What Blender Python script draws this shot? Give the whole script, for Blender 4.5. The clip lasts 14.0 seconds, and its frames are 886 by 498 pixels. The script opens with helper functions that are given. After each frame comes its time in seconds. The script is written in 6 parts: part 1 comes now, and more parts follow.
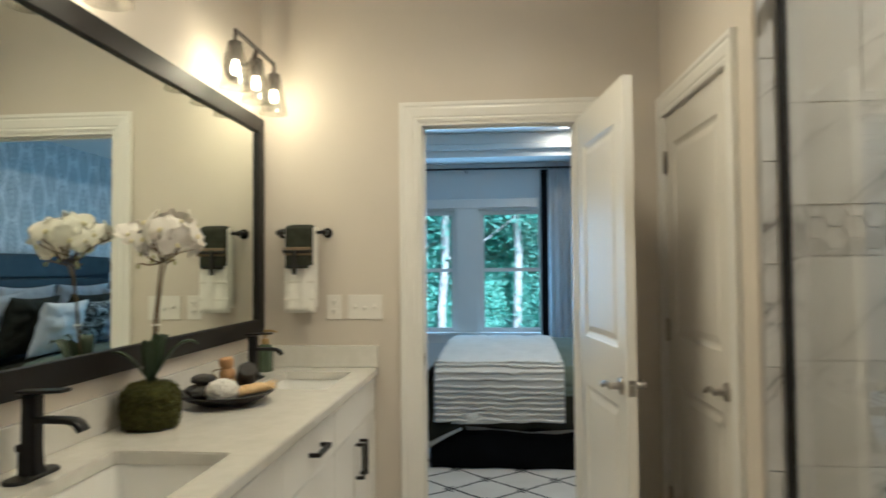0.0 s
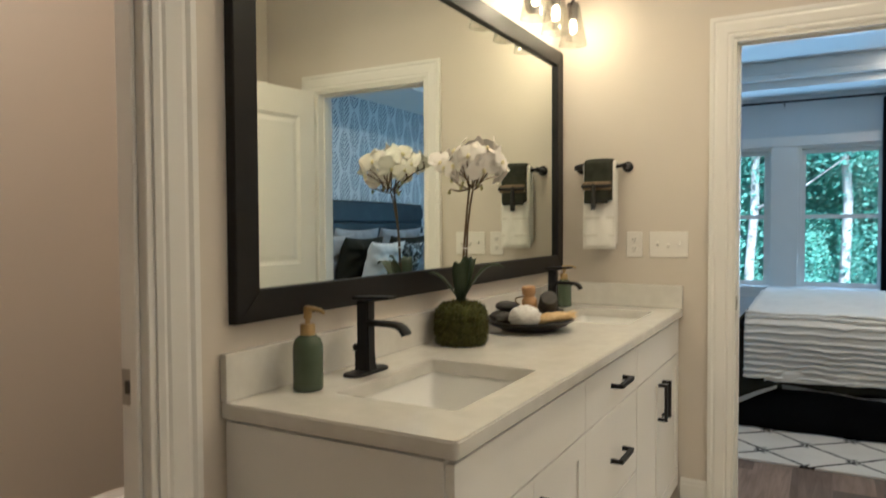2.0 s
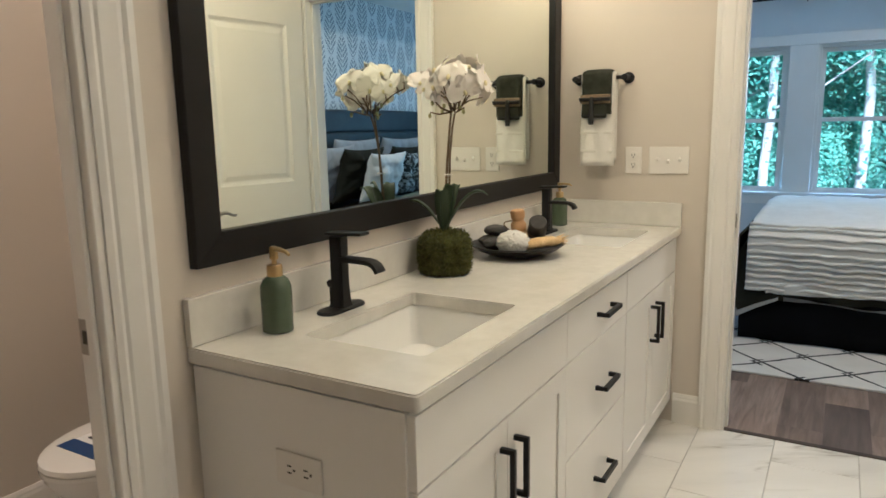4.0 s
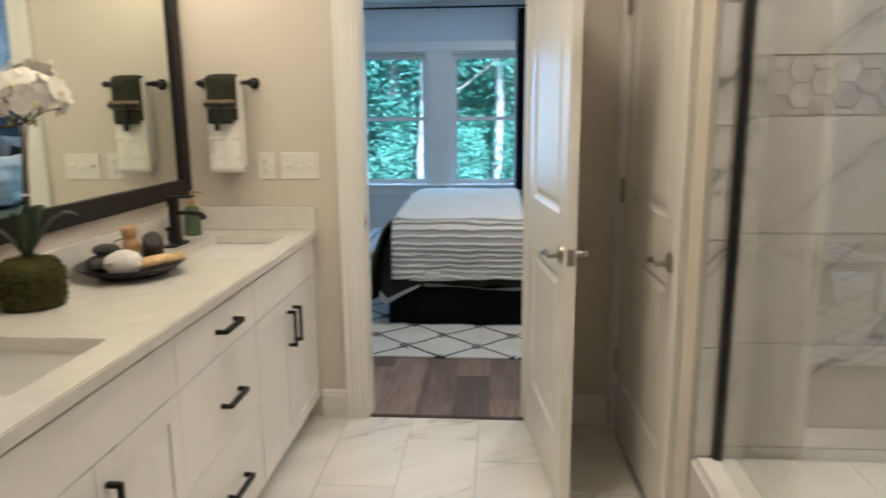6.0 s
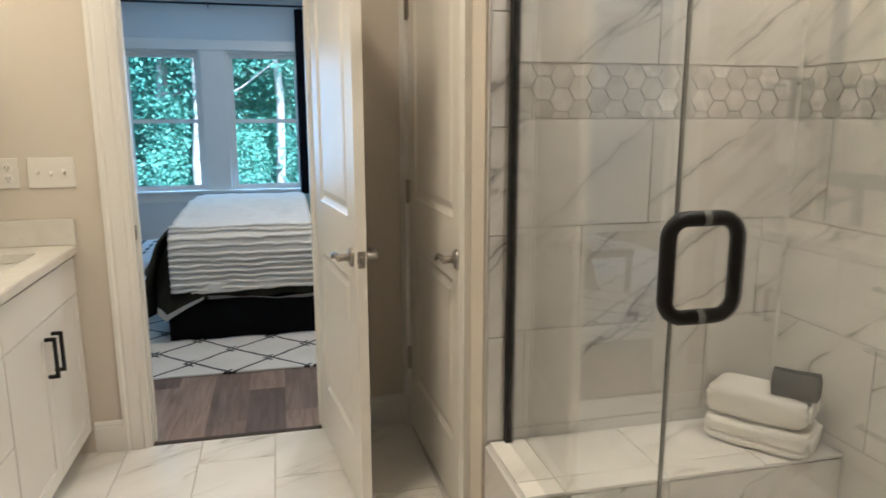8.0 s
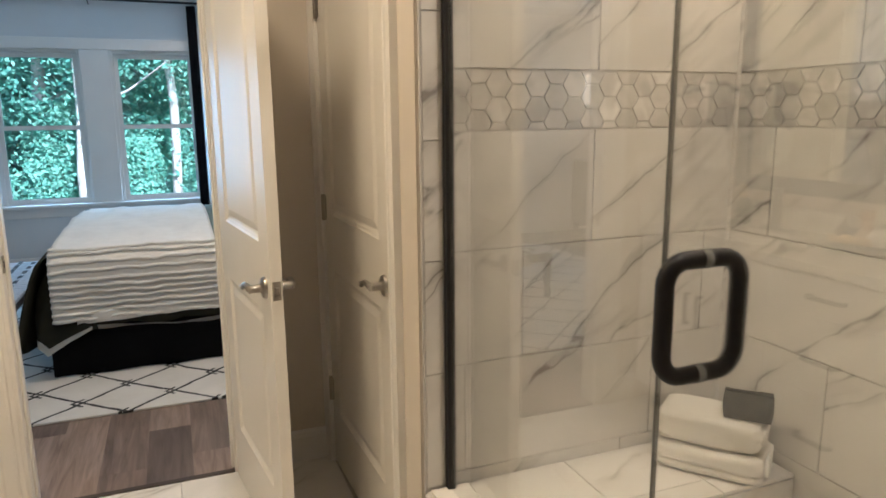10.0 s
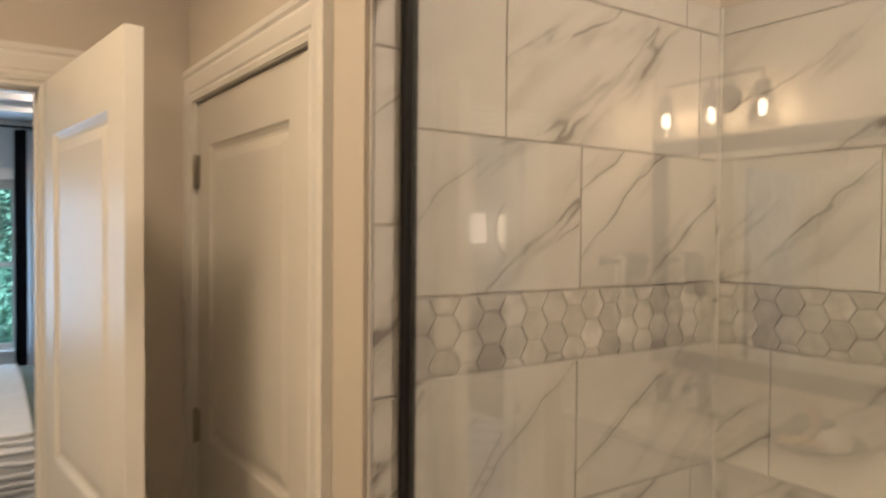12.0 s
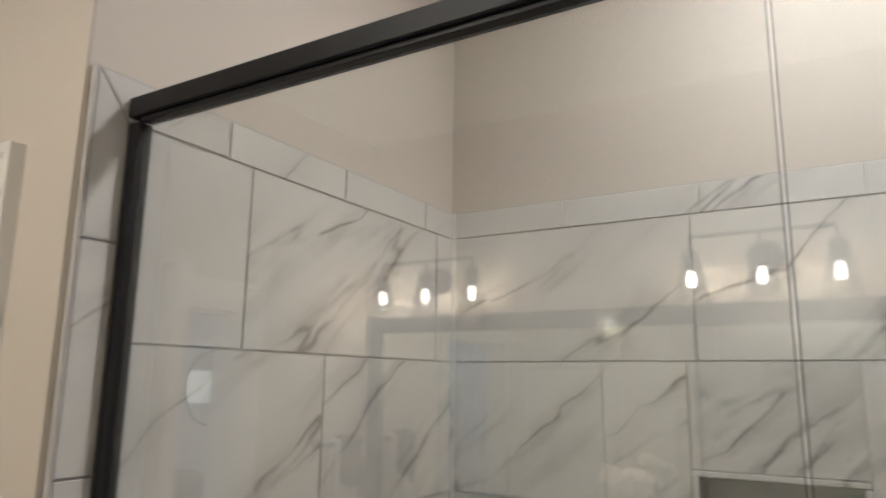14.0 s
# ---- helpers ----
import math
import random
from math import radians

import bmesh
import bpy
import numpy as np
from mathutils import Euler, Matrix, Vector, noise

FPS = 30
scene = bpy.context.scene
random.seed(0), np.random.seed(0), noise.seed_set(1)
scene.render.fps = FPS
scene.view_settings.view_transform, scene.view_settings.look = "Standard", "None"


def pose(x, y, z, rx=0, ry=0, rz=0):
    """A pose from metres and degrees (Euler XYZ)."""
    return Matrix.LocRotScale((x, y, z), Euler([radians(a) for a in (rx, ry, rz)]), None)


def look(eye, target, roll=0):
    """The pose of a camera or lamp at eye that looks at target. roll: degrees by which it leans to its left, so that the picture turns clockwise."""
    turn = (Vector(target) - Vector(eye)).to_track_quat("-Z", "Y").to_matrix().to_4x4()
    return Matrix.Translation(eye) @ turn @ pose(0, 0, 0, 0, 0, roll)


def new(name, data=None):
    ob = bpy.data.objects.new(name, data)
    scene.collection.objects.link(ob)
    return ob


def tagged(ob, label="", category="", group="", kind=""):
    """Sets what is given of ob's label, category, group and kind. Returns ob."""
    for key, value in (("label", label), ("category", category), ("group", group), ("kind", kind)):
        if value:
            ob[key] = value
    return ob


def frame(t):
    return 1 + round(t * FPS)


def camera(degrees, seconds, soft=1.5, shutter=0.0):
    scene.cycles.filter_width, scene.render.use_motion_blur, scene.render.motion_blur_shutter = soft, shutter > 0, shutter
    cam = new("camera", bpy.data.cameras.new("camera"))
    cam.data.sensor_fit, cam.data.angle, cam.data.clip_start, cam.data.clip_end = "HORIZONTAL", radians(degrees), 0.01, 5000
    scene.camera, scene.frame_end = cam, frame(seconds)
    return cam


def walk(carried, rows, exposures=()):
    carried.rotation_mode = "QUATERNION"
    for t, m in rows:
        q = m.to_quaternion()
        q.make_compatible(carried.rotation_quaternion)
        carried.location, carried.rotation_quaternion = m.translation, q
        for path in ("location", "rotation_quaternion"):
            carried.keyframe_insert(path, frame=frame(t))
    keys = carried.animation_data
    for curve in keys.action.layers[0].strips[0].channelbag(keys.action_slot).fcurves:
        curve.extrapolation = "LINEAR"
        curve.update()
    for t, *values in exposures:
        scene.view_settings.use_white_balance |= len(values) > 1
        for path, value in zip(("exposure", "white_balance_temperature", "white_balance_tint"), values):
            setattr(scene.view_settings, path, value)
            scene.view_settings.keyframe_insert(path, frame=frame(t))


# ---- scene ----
cam = camera(65.9, 14.0, soft=1.6, shutter=0.5)
PATH = [
    (0, (1.156, -3.193, 1.34), (0.98, -1.202, 1.401), -0.5),
    (0.5, (1.118, -3.17, 1.321), (0.648, -1.227, 1.393), -0.4),
    (1, (1.103, -3.163, 1.316), (0.382, -1.298, 1.382), -0.4),
    (1.5, (1.092, -3.14, 1.284), (0.208, -1.346, 1.318), -0.3),
    (2, (1.106, -3.14, 1.252), (0.132, -1.394, 1.187), -0.3),
    (2.2, (1.115, -3.138, 1.247), (0.117, -1.41, 1.118), -0.3),
    (4.5, (1.168, -2.969, 1.338), (0.191, -1.263, 0.972), -0.7),
    (5, (1.216, -2.928, 1.349), (0.396, -1.142, 0.975), -0.6),
    (5.5, (1.311, -2.943, 1.378), (0.809, -1.046, 0.995), -0.6),
    (6, (1.352, -2.944, 1.383), (1.202, -0.987, 0.996), -0.5),
    (6.5, (1.346, -2.927, 1.392), (1.458, -0.969, 1.001), -0.3),
    (7, (1.321, -2.914, 1.388), (1.571, -0.967, 1.002), -0.2),
    (7.5, (1.343, -2.918, 1.379), (1.691, -0.986, 0.997), -0.2),
    (8, (1.352, -2.916, 1.377), (1.809, -1.007, 0.997), -0.1),
    (8.5, (1.355, -2.931, 1.379), (1.93, -1.052, 1.005), 0.1),
    (10.8, (1.351, -2.453, 1.482), (2.132, -0.649, 1.113), -0.0),
    (11, (1.314, -2.398, 1.518), (2.128, -0.604, 1.174), 0.3),
    (11.7, (1.319, -2.215, 1.609), (2.349, -0.507, 1.469), 0.4),
    (12, (1.364, -2.138, 1.643), (2.479, -0.478, 1.593), 0.5),
    (12.5, (1.406, -2.04, 1.716), (2.7, -0.521, 1.858), 0.6),
    (13, (1.434, -1.986, 1.757), (2.872, -0.625, 2.041), 0.7),
    (13.5, (1.425, -1.958, 1.772), (2.977, -0.749, 2.133), 0.6),
    (14, (1.413, -1.952, 1.783), (3.097, -0.941, 2.162), 0.7),
]
walk(cam, [(t, look(eye, target, roll)) for t, eye, target, roll in PATH],
     exposures=[(0.0, 1.58, 4720, 4), (1.0, 1.51, 4800, 6), (2.2, 1.70, 4920, 8), (4.5, 1.86, 4760, 9), (5.5, 1.80, 4780, 10), (8.7, 1.91, 4850, 11),
                (11.0, 1.91, 5550, 17), (11.6, 1.76, 5620, 18), (12.2, 1.53, 5680, 18), (13.2, 1.44, 4660, 13), (14.0, 1.34, 4500, 12)])

# ---------------------------------------------------------------- world and lights
SKY = bpy.data.worlds.new("sky")
scene.world = SKY
SKY.use_nodes = True
_n = SKY.node_tree.nodes
_sky = _n.new("ShaderNodeTexSky")
_sky.sky_type = "NISHITA"
_sky.sun_disc = False
_sky.sun_elevation = radians(48)
_sky.sun_rotation = radians(150)
SKY.node_tree.links.new(_sky.outputs[0], _n["Background"].inputs[0])
_n["Background"].inputs[1].default_value = 0.15


def lamp(name, kind, energy, colour, m, **more):
    data = bpy.data.lights.new(name, kind)
    data.energy, data.color = energy, colour
    for k, v in more.items():
        if k == "soft":
            data.shadow_soft_size = v
        elif k == "rect":
            data.shape, data.size, data.size_y = "RECTANGLE", v[0], v[1]
        elif k == "disk":
            data.shape, data.size = "DISK", v
        elif k == "angle":
            data.angle = radians(v)
        elif k == "spread":
            data.spread = radians(v)
    ob = new(name, data)
    ob.matrix_world = m
    return ob


WARM = (1.0, 0.70, 0.345)
DAY = (0.50, 0.79, 1.0)
lamp("sun", "SUN", 5.0, (1.0, 0.97, 0.92), look((4, -6, 9), (0, 6, 0)), angle=9)
BULB_Y = (-1.93, -1.71, -1.49, -0.625, -0.40, -0.175)
for by in BULB_Y:
    lamp("bulb_light", "POINT", 0.70, WARM, pose(0.12, by, 2.135), soft=0.013)
for wx in (0.25, 1.245):
    lamp("window_light", "AREA", 5.6, DAY, look((wx, 4.58, 1.33), (wx, 0, 1.2)), rect=(0.70, 1.36))
# No bath fixture is seen; this one is added to brighten floor and cabinets.
lamp("added_bath_downlight", "AREA", 3.9, WARM, look((1.10, -1.12, 2.88), (1.10, -1.12, 0)), disk=0.30, spread=136)
lamp("shower_downlight", "AREA", 5.3, (1.0, 0.76, 0.48), look((2.45, -2.0, 2.88), (2.45, -2.0, 0)), disk=0.13)
lamp("toilet_downlight", "AREA", 6, (1.0, 0.70, 0.42), look((-0.62, -2.45, 2.88), (-0.62, -2.45, 0)), disk=0.13)
# Downlight at y 1.0 is unseen, added to warm rug and blanket.
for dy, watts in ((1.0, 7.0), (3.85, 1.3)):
    lamp("bedroom_downlight_and_fill", "AREA", watts, (1.0, 0.76, 0.50), look((1.79, dy, 2.78), (1.79, dy, 0)), disk=0.11)


# ---------------------------------------------------------------- materials
class Mat:
    """A small builder for node materials."""

    def __init__(self, name, base=(0.8, 0.8, 0.8), rough=0.5, metal=0.0):
        self.m = bpy.data.materials.new(name)
        self.m.use_nodes = True
        self.nt = self.m.node_tree
        self.b = self.nt.nodes["Principled BSDF"]
        self.set("Base Color", (*base, 1))
        self.set("Roughness", rough)
        self.set("Metallic", metal)

    def set(self, key, value):
        self.b.inputs[key].default_value = value
        return self

    def node(self, kind, **inputs):
        n = self.nt.nodes.new(kind)
        for k, v in inputs.items():
            n.inputs[k.replace("_", " ")].default_value = v
        return n

    def link(self, a, b):
        self.nt.links.new(a, b)

    def coords(self, scale=(1, 1, 1), turn=(0, 0, 0), vary=False):
        tc = self.node("ShaderNodeTexCoord")
        out = tc.outputs["Object"]
        if vary:
            info = self.node("ShaderNodeObjectInfo")
            mul = self.node("ShaderNodeMath")
            mul.operation = "MULTIPLY"
            mul.inputs[1].default_value = 37.0
            self.link(info.outputs["Random"], mul.inputs[0])
            add = self.node("ShaderNodeVectorMath")
            self.link(out, add.inputs[0])
            self.link(mul.outputs[0], add.inputs[1])
            out = add.outputs[0]
        mp = self.node("ShaderNodeMapping")
        mp.inputs["Scale"].default_value = scale
        mp.inputs["Rotation"].default_value = [radians(a) for a in turn]
        self.link(out, mp.inputs["Vector"])
        return mp.outputs[0]

    def noise(self, vec, scale, detail=3, rough=0.55, distort=0.0):
        n = self.node("ShaderNodeTexNoise", Scale=scale, Detail=detail, Roughness=rough, Distortion=distort)
        self.link(vec, n.inputs["Vector"])
        return n.outputs["Fac"]

    def math(self, op, a, b=0.0, c=None):
        n = self.node("ShaderNodeMath")
        n.operation = op
        for i, v in enumerate((a, b, c)):
            if v is None:
                continue
            if isinstance(v, (int, float)):
                n.inputs[i].default_value = v
            else:
                self.link(v, n.inputs[i])
        return n.outputs[0]

    def ramp(self, fac, *stops):
        n = self.node("ShaderNodeValToRGB")
        el = n.color_ramp.elements
        while len(el) < len(stops):
            el.new(0.5)
        for e, (p, c) in zip(el, stops):
            e.position, e.color = p, (*c, 1)
        self.link(fac, n.inputs[0])
        return n.outputs[0]

    def mix(self, fac, a, b):
        n = self.node("ShaderNodeMix")
        n.data_type = "RGBA"
        if isinstance(fac, (int, float)):
            n.inputs[0].default_value = fac
        else:
            self.link(fac, n.inputs[0])
        for i, v in ((6, a), (7, b)):
            if isinstance(v, tuple):
                n.inputs[i].default_value = (*v, 1)
            else:
                self.link(v, n.inputs[i])
        return n.outputs[2]

    def colour(self, out):
        self.link(out, self.b.inputs["Base Color"])
        return self

    def rough(self, out, lo, hi):
        n = self.node("ShaderNodeMapRange")
        n.inputs[3].default_value, n.inputs[4].default_value = lo, hi
        self.link(out, n.inputs[0])
        self.link(n.outputs[0], self.b.inputs["Roughness"])
        return self

    def bump(self, out, strength=0.2, dist=0.002):
        n = self.node("ShaderNodeBump", Strength=strength, Distance=dist)
        self.link(out, n.inputs["Height"])
        self.link(n.outputs[0], self.b.inputs["Normal"])
        return self


def plain(name, a, b, scale=8, rough=(0.4, 0.6), fine=120, bump=0.1, dist=0.001, metal=0.0, vary=False, stretch=(1, 1, 1)):
    """Two close tones blended by soft noise, with fine relief."""
    m = Mat(name, a, rough[0], metal)
    v = m.coords(stretch, vary=vary)
    n = m.noise(v, scale, 4)
    m.colour(m.ramp(n, (0.3, a), (0.7, b)))
    f = m.noise(v, fine, 3)
    m.rough(n, *rough)
    if bump:
        m.bump(f, bump, dist)
    return m.m


WALL = plain("wall_paint", (0.60, 0.545, 0.47), (0.625, 0.57, 0.495), 1.5, (0.55, 0.7), 260, 0.12, 0.0006)
WALL_BED = plain("bedroom_paint", (0.66, 0.67, 0.67), (0.70, 0.71, 0.71), 1.5, (0.6, 0.75), 260, 0.1, 0.0006)
CEIL = plain("ceiling_paint", (0.78, 0.77, 0.74), (0.82, 0.81, 0.78), 2, (0.8, 0.9), 180, 0.2, 0.001)
TRIM = plain("white_trim", (0.76, 0.74, 0.70), (0.80, 0.78, 0.74), 3, (0.28, 0.42), 90, 0.05, 0.0005)
DOOR = plain("door_paint", (0.75, 0.72, 0.66), (0.79, 0.76, 0.70), 2, (0.30, 0.42), 70, 0.06, 0.0006)
CABINET = plain("cabinet_white", (0.78, 0.76, 0.72), (0.80, 0.78, 0.74), 1.2, (0.33, 0.35), 60, 0.0)
QUARTZ = plain("quartz", (0.63, 0.61, 0.56), (0.69, 0.67, 0.62), 22, (0.10, 0.17), 300, 0.02, 0.0002)
CERAMIC = plain("white_ceramic", (0.80, 0.79, 0.76), (0.83, 0.82, 0.79), 4, (0.06, 0.10), 30, 0.0)
BLACK = plain("matte_black_metal", (0.007, 0.007, 0.008), (0.012, 0.012, 0.013), 20, (0.38, 0.5), 300, 0.04, 0.0003)
FRAME_BLACK = plain("black_painted_wood", (0.007, 0.0065, 0.0065), (0.012, 0.011, 0.0105), 6, (0.42, 0.55), 80, 0.12, 0.0006, stretch=(3, 1, 3))
NICKEL = plain("satin_nickel", (0.37, 0.345, 0.31), (0.43, 0.40, 0.36), 30, (0.26, 0.36), 200, 0.03, 0.0002, metal=1.0)
BRONZE = plain("dark_bronze", (0.05, 0.042, 0.036), (0.07, 0.06, 0.05), 30, (0.35, 0.5), 200, 0.03, 0.0002, metal=0.6)
GOLD = plain("brushed_gold", (0.50, 0.36, 0.17), (0.56, 0.41, 0.20), 40, (0.28, 0.4), 250, 0.05, 0.0003, metal=1.0)
GREEN_GLAZE = plain("sage_glaze", (0.066, 0.092, 0.056), (0.090, 0.118, 0.073), 12, (0.14, 0.24), 90, 0.05, 0.0005)
PLASTIC = plain("white_plastic", (0.74, 0.71, 0.66), (0.77, 0.74, 0.69), 8, (0.3, 0.4), 100, 0.02, 0.0003)
SLOT = plain("dark_slot", (0.03, 0.03, 0.03), (0.05, 0.05, 0.05), 8, (0.6, 0.7), 100, 0.0)
GROUT = plain("grout", (0.47, 0.45, 0.42), (0.53, 0.51, 0.48), 30, (0.8, 0.9), 200, 0.3, 0.0008)
TERRY = plain("white_terry", (0.84, 0.81, 0.75), (0.89, 0.86, 0.80), 25, (0.9, 1.0), 420, 0.9, 0.004)
TERRY_GREEN = plain("green_terry", (0.028, 0.031, 0.023), (0.050, 0.052, 0.039), 25, (0.9, 1.0), 420, 0.9, 0.004)
JUTE = plain("jute_band", (0.15, 0.105, 0.06), (0.26, 0.19, 0.11), 60, (0.8, 0.9), 300, 0.6, 0.002)
BLACK_CORD = plain("black_cord", (0.012, 0.012, 0.012), (0.025, 0.024, 0.022), 60, (0.7, 0.9), 300, 0.5, 0.002)
TRAY_BLACK = plain("tray_lacquer", (0.012, 0.012, 0.013), (0.022, 0.021, 0.02), 12, (0.25, 0.4), 60, 0.1, 0.001)
PUMICE = plain("dark_stone", (0.035, 0.033, 0.031), (0.075, 0.07, 0.064), 30, (0.7, 0.9), 160, 0.7, 0.003, vary=True)
STONE_BROWN = plain("brown_stone", (0.10, 0.075, 0.05), (0.16, 0.125, 0.085), 26, (0.75, 0.9), 160, 0.6, 0.003)
BRUSH_WOOD = plain("bamboo_wood", (0.42, 0.24, 0.10), (0.52, 0.31, 0.14), 12, (0.4, 0.55), 90, 0.2, 0.001, stretch=(1, 1, 4))
BRISTLE = plain("bristle", (0.50, 0.36, 0.20), (0.62, 0.47, 0.28), 60, (0.8, 0.9), 400, 0.8, 0.003)
LOOFAH = plain("loofah", (0.55, 0.37, 0.16), (0.72, 0.53, 0.28), 30, (0.8, 0.95), 140, 1.0, 0.006)
PUFF = plain("mesh_sponge", (0.80, 0.77, 0.72), (0.88, 0.85, 0.80), 50, (0.85, 0.95), 180, 1.0, 0.008)
MOSS = plain("moss", (0.040, 0.048, 0.009), (0.13, 0.135, 0.028), 45, (0.9, 1.0), 260, 1.0, 0.008)
LEAF = plain("orchid_leaf", (0.016, 0.034, 0.013), (0.030, 0.054, 0.021), 9, (0.42, 0.55), 120, 0.15, 0.001)
STEM = plain("orchid_stem", (0.10, 0.062, 0.030), (0.16, 0.10, 0.045), 30, (0.5, 0.7), 160, 0.3, 0.001)
BUD = plain("orchid_bud", (0.30, 0.30, 0.13), (0.36, 0.33, 0.15), 20, (0.5, 0.6), 90, 0.1, 0.001)
PETAL = plain("orchid_petal", (0.80, 0.75, 0.68), (0.86, 0.82, 0.76), 14, (0.5, 0.65), 70, 0.2, 0.001, vary=True)
LIP = plain("orchid_lip", (0.72, 0.64, 0.34), (0.78, 0.72, 0.48), 40, (0.5, 0.6), 90, 0.1, 0.001)
SKIRT = plain("black_bedskirt", (0.0035, 0.0035, 0.004), (0.006, 0.006, 0.007), 8, (0.9, 1.0), 300, 0.3, 0.001)
SPREAD = plain("dark_olive_quilt", (0.020, 0.020, 0.015), (0.032, 0.031, 0.022), 10, (0.85, 0.95), 260, 0.5, 0.002)
SAGE = plain("sage_coverlet", (0.10, 0.12, 0.085), (0.14, 0.16, 0.115), 12, (0.85, 0.95), 260, 0.5, 0.002)
LINING = plain("pale_lining", (0.36, 0.345, 0.31), (0.43, 0.415, 0.37), 12, (0.8, 0.9), 260, 0.3, 0.001)
BLANKET = plain("cream_blanket", (0.74, 0.71, 0.64), (0.80, 0.77, 0.70), 14, (0.9, 1.0), 220, 0.6, 0.003)
# Grey that paints the shade under each tufted rib.
RIB_SHADE = plain("rib_shade_grey", (0.42, 0.40, 0.36), (0.50, 0.48, 0.43), 60, (0.9, 1.0), 300, 0.3, 0.001)
BLANKET_RIB = plain("ribbed_tuft", (0.74, 0.71, 0.64), (0.80, 0.77, 0.70), 40, (0.9, 1.0), 260, 0.9, 0.004)
PILLOW_W = plain("white_linen", (0.60, 0.60, 0.59), (0.68, 0.68, 0.67), 9, (0.85, 0.95), 200, 0.4, 0.002)
PILLOW_G = plain("grey_linen", (0.27, 0.28, 0.30), (0.36, 0.37, 0.39), 9, (0.85, 0.95), 200, 0.4, 0.002)
VINYL = plain("slate_upholstery", (0.026, 0.036, 0.046), (0.038, 0.050, 0.060), 8, (0.38, 0.5), 200, 0.2, 0.001)
CURTAIN_W = plain("white_curtain", (0.74, 0.75, 0.76), (0.80, 0.81, 0.82), 6, (0.85, 0.95), 300, 0.3, 0.001)
CURTAIN_B = plain("black_curtain", (0.010, 0.010, 0.012), (0.018, 0.018, 0.02), 6, (0.85, 0.95), 300, 0.3, 0.001)
BENCH_WEAVE = plain("bench_weave", (0.42, 0.46, 0.50), (0.60, 0.63, 0.66), 40, (0.8, 0.9), 200, 0.6, 0.003)
DARK_WOOD = plain("dark_wood", (0.030, 0.020, 0.014), (0.055, 0.036, 0.024), 12, (0.4, 0.55), 90, 0.2, 0.001, stretch=(1, 6, 1))
BARK = plain("pale_bark", (0.27, 0.25, 0.22), (0.42, 0.40, 0.36), 6, (0.85, 0.95), 30, 0.8, 0.02, stretch=(1, 1, 0.3))
GRASS = plain("undergrowth", (0.030, 0.060, 0.016), (0.07, 0.12, 0.03), 1.2, (0.9, 1.0), 20, 0.8, 0.05)
PAPER = plain("paper", (0.78, 0.78, 0.78), (0.82, 0.82, 0.82), 10, (0.6, 0.7), 60, 0.05, 0.0004)
INK_BLUE = plain("blue_ink", (0.01, 0.05, 0.18), (0.015, 0.06, 0.21), 10, (0.4, 0.5), 60, 0.0)
INK = plain("dark_ink", (0.03, 0.03, 0.04), (0.05, 0.05, 0.06), 10, (0.5, 0.6), 60, 0.0)
SEALANT = plain("glass_edge", (0.17, 0.175, 0.165), (0.22, 0.225, 0.215), 10, (0.06, 0.12), 60, 0.0)


def marble(name, base, grey, angle, vein=1.0, gloss=(0.08, 0.16), vary=True):
    """Polished porcelain with soft grey veins that run across each tile at an angle."""
    m = Mat(name, base)
    tc = m.coords((1, 1, 1), (0, angle, 0), vary)
    warp = m.node("ShaderNodeTexNoise", Scale=2.2, Detail=4.0, Roughness=0.6)
    m.link(tc, warp.inputs["Vector"])
    add = m.node("ShaderNodeVectorMath")
    add.operation = "MULTIPLY_ADD"
    m.link(warp.outputs["Color"], add.inputs[0])
    add.inputs[1].default_value = (0.15, 0.15, 0.15)
    m.link(tc, add.inputs[2])
    mp = m.node("ShaderNodeMapping")
    mp.inputs["Scale"].default_value = (0.42, 0.9, 2.7)
    m.link(add.outputs[0], mp.inputs["Vector"])
    n1 = m.noise(mp.outputs[0], 1.35, 4, 0.45)
    ridge = m.math("ABSOLUTE", m.math("SUBTRACT", n1, 0.5))
    thin = m.ramp(ridge, (0.0, (1, 1, 1)), (0.005, (0.45, 0.45, 0.45)), (0.010, (0.14, 0.14, 0.14)), (0.038, (0, 0, 0)))
    patch = m.ramp(m.noise(tc, 2.1, 2), (0.38, (0, 0, 0)), (0.52, (1, 1, 1)))
    streak = m.node("ShaderNodeMapping")
    streak.inputs["Scale"].default_value = (3.5, 9.0, 16.0)
    m.link(tc, streak.inputs["Vector"])
    torn = m.ramp(m.noise(streak.outputs[0], 1.5, 5, 0.65), (0.36, (0.12, 0.12, 0.12)), (0.60, (1, 1, 1)))
    halo = m.ramp(ridge, (0.0, (0.38, 0.38, 0.38)), (0.060, (0, 0, 0)))
    lines = m.math("MULTIPLY", m.math("MAXIMUM", thin, m.math("MULTIPLY", halo, torn)), torn)
    fac = m.math("MINIMUM", m.math("MULTIPLY", m.math("MULTIPLY", lines, patch), vein), 0.9)
    cloud = m.noise(mp.outputs[0], 2.2, 4)
    soft = m.ramp(cloud, (0.35, tuple(c * 0.90 for c in base)), (0.62, base))
    m.colour(m.mix(fac, soft, grey))
    m.rough(cloud, *gloss)
    return m.m


TILE_WALL = marble("marble_wall_tile", (0.70, 0.68, 0.645), (0.23, 0.215, 0.20), 38, 1.3)
TILE_FLOOR = marble("marble_floor_tile", (0.78, 0.76, 0.72), (0.40, 0.37, 0.32), 30, 0.9, (0.14, 0.24))


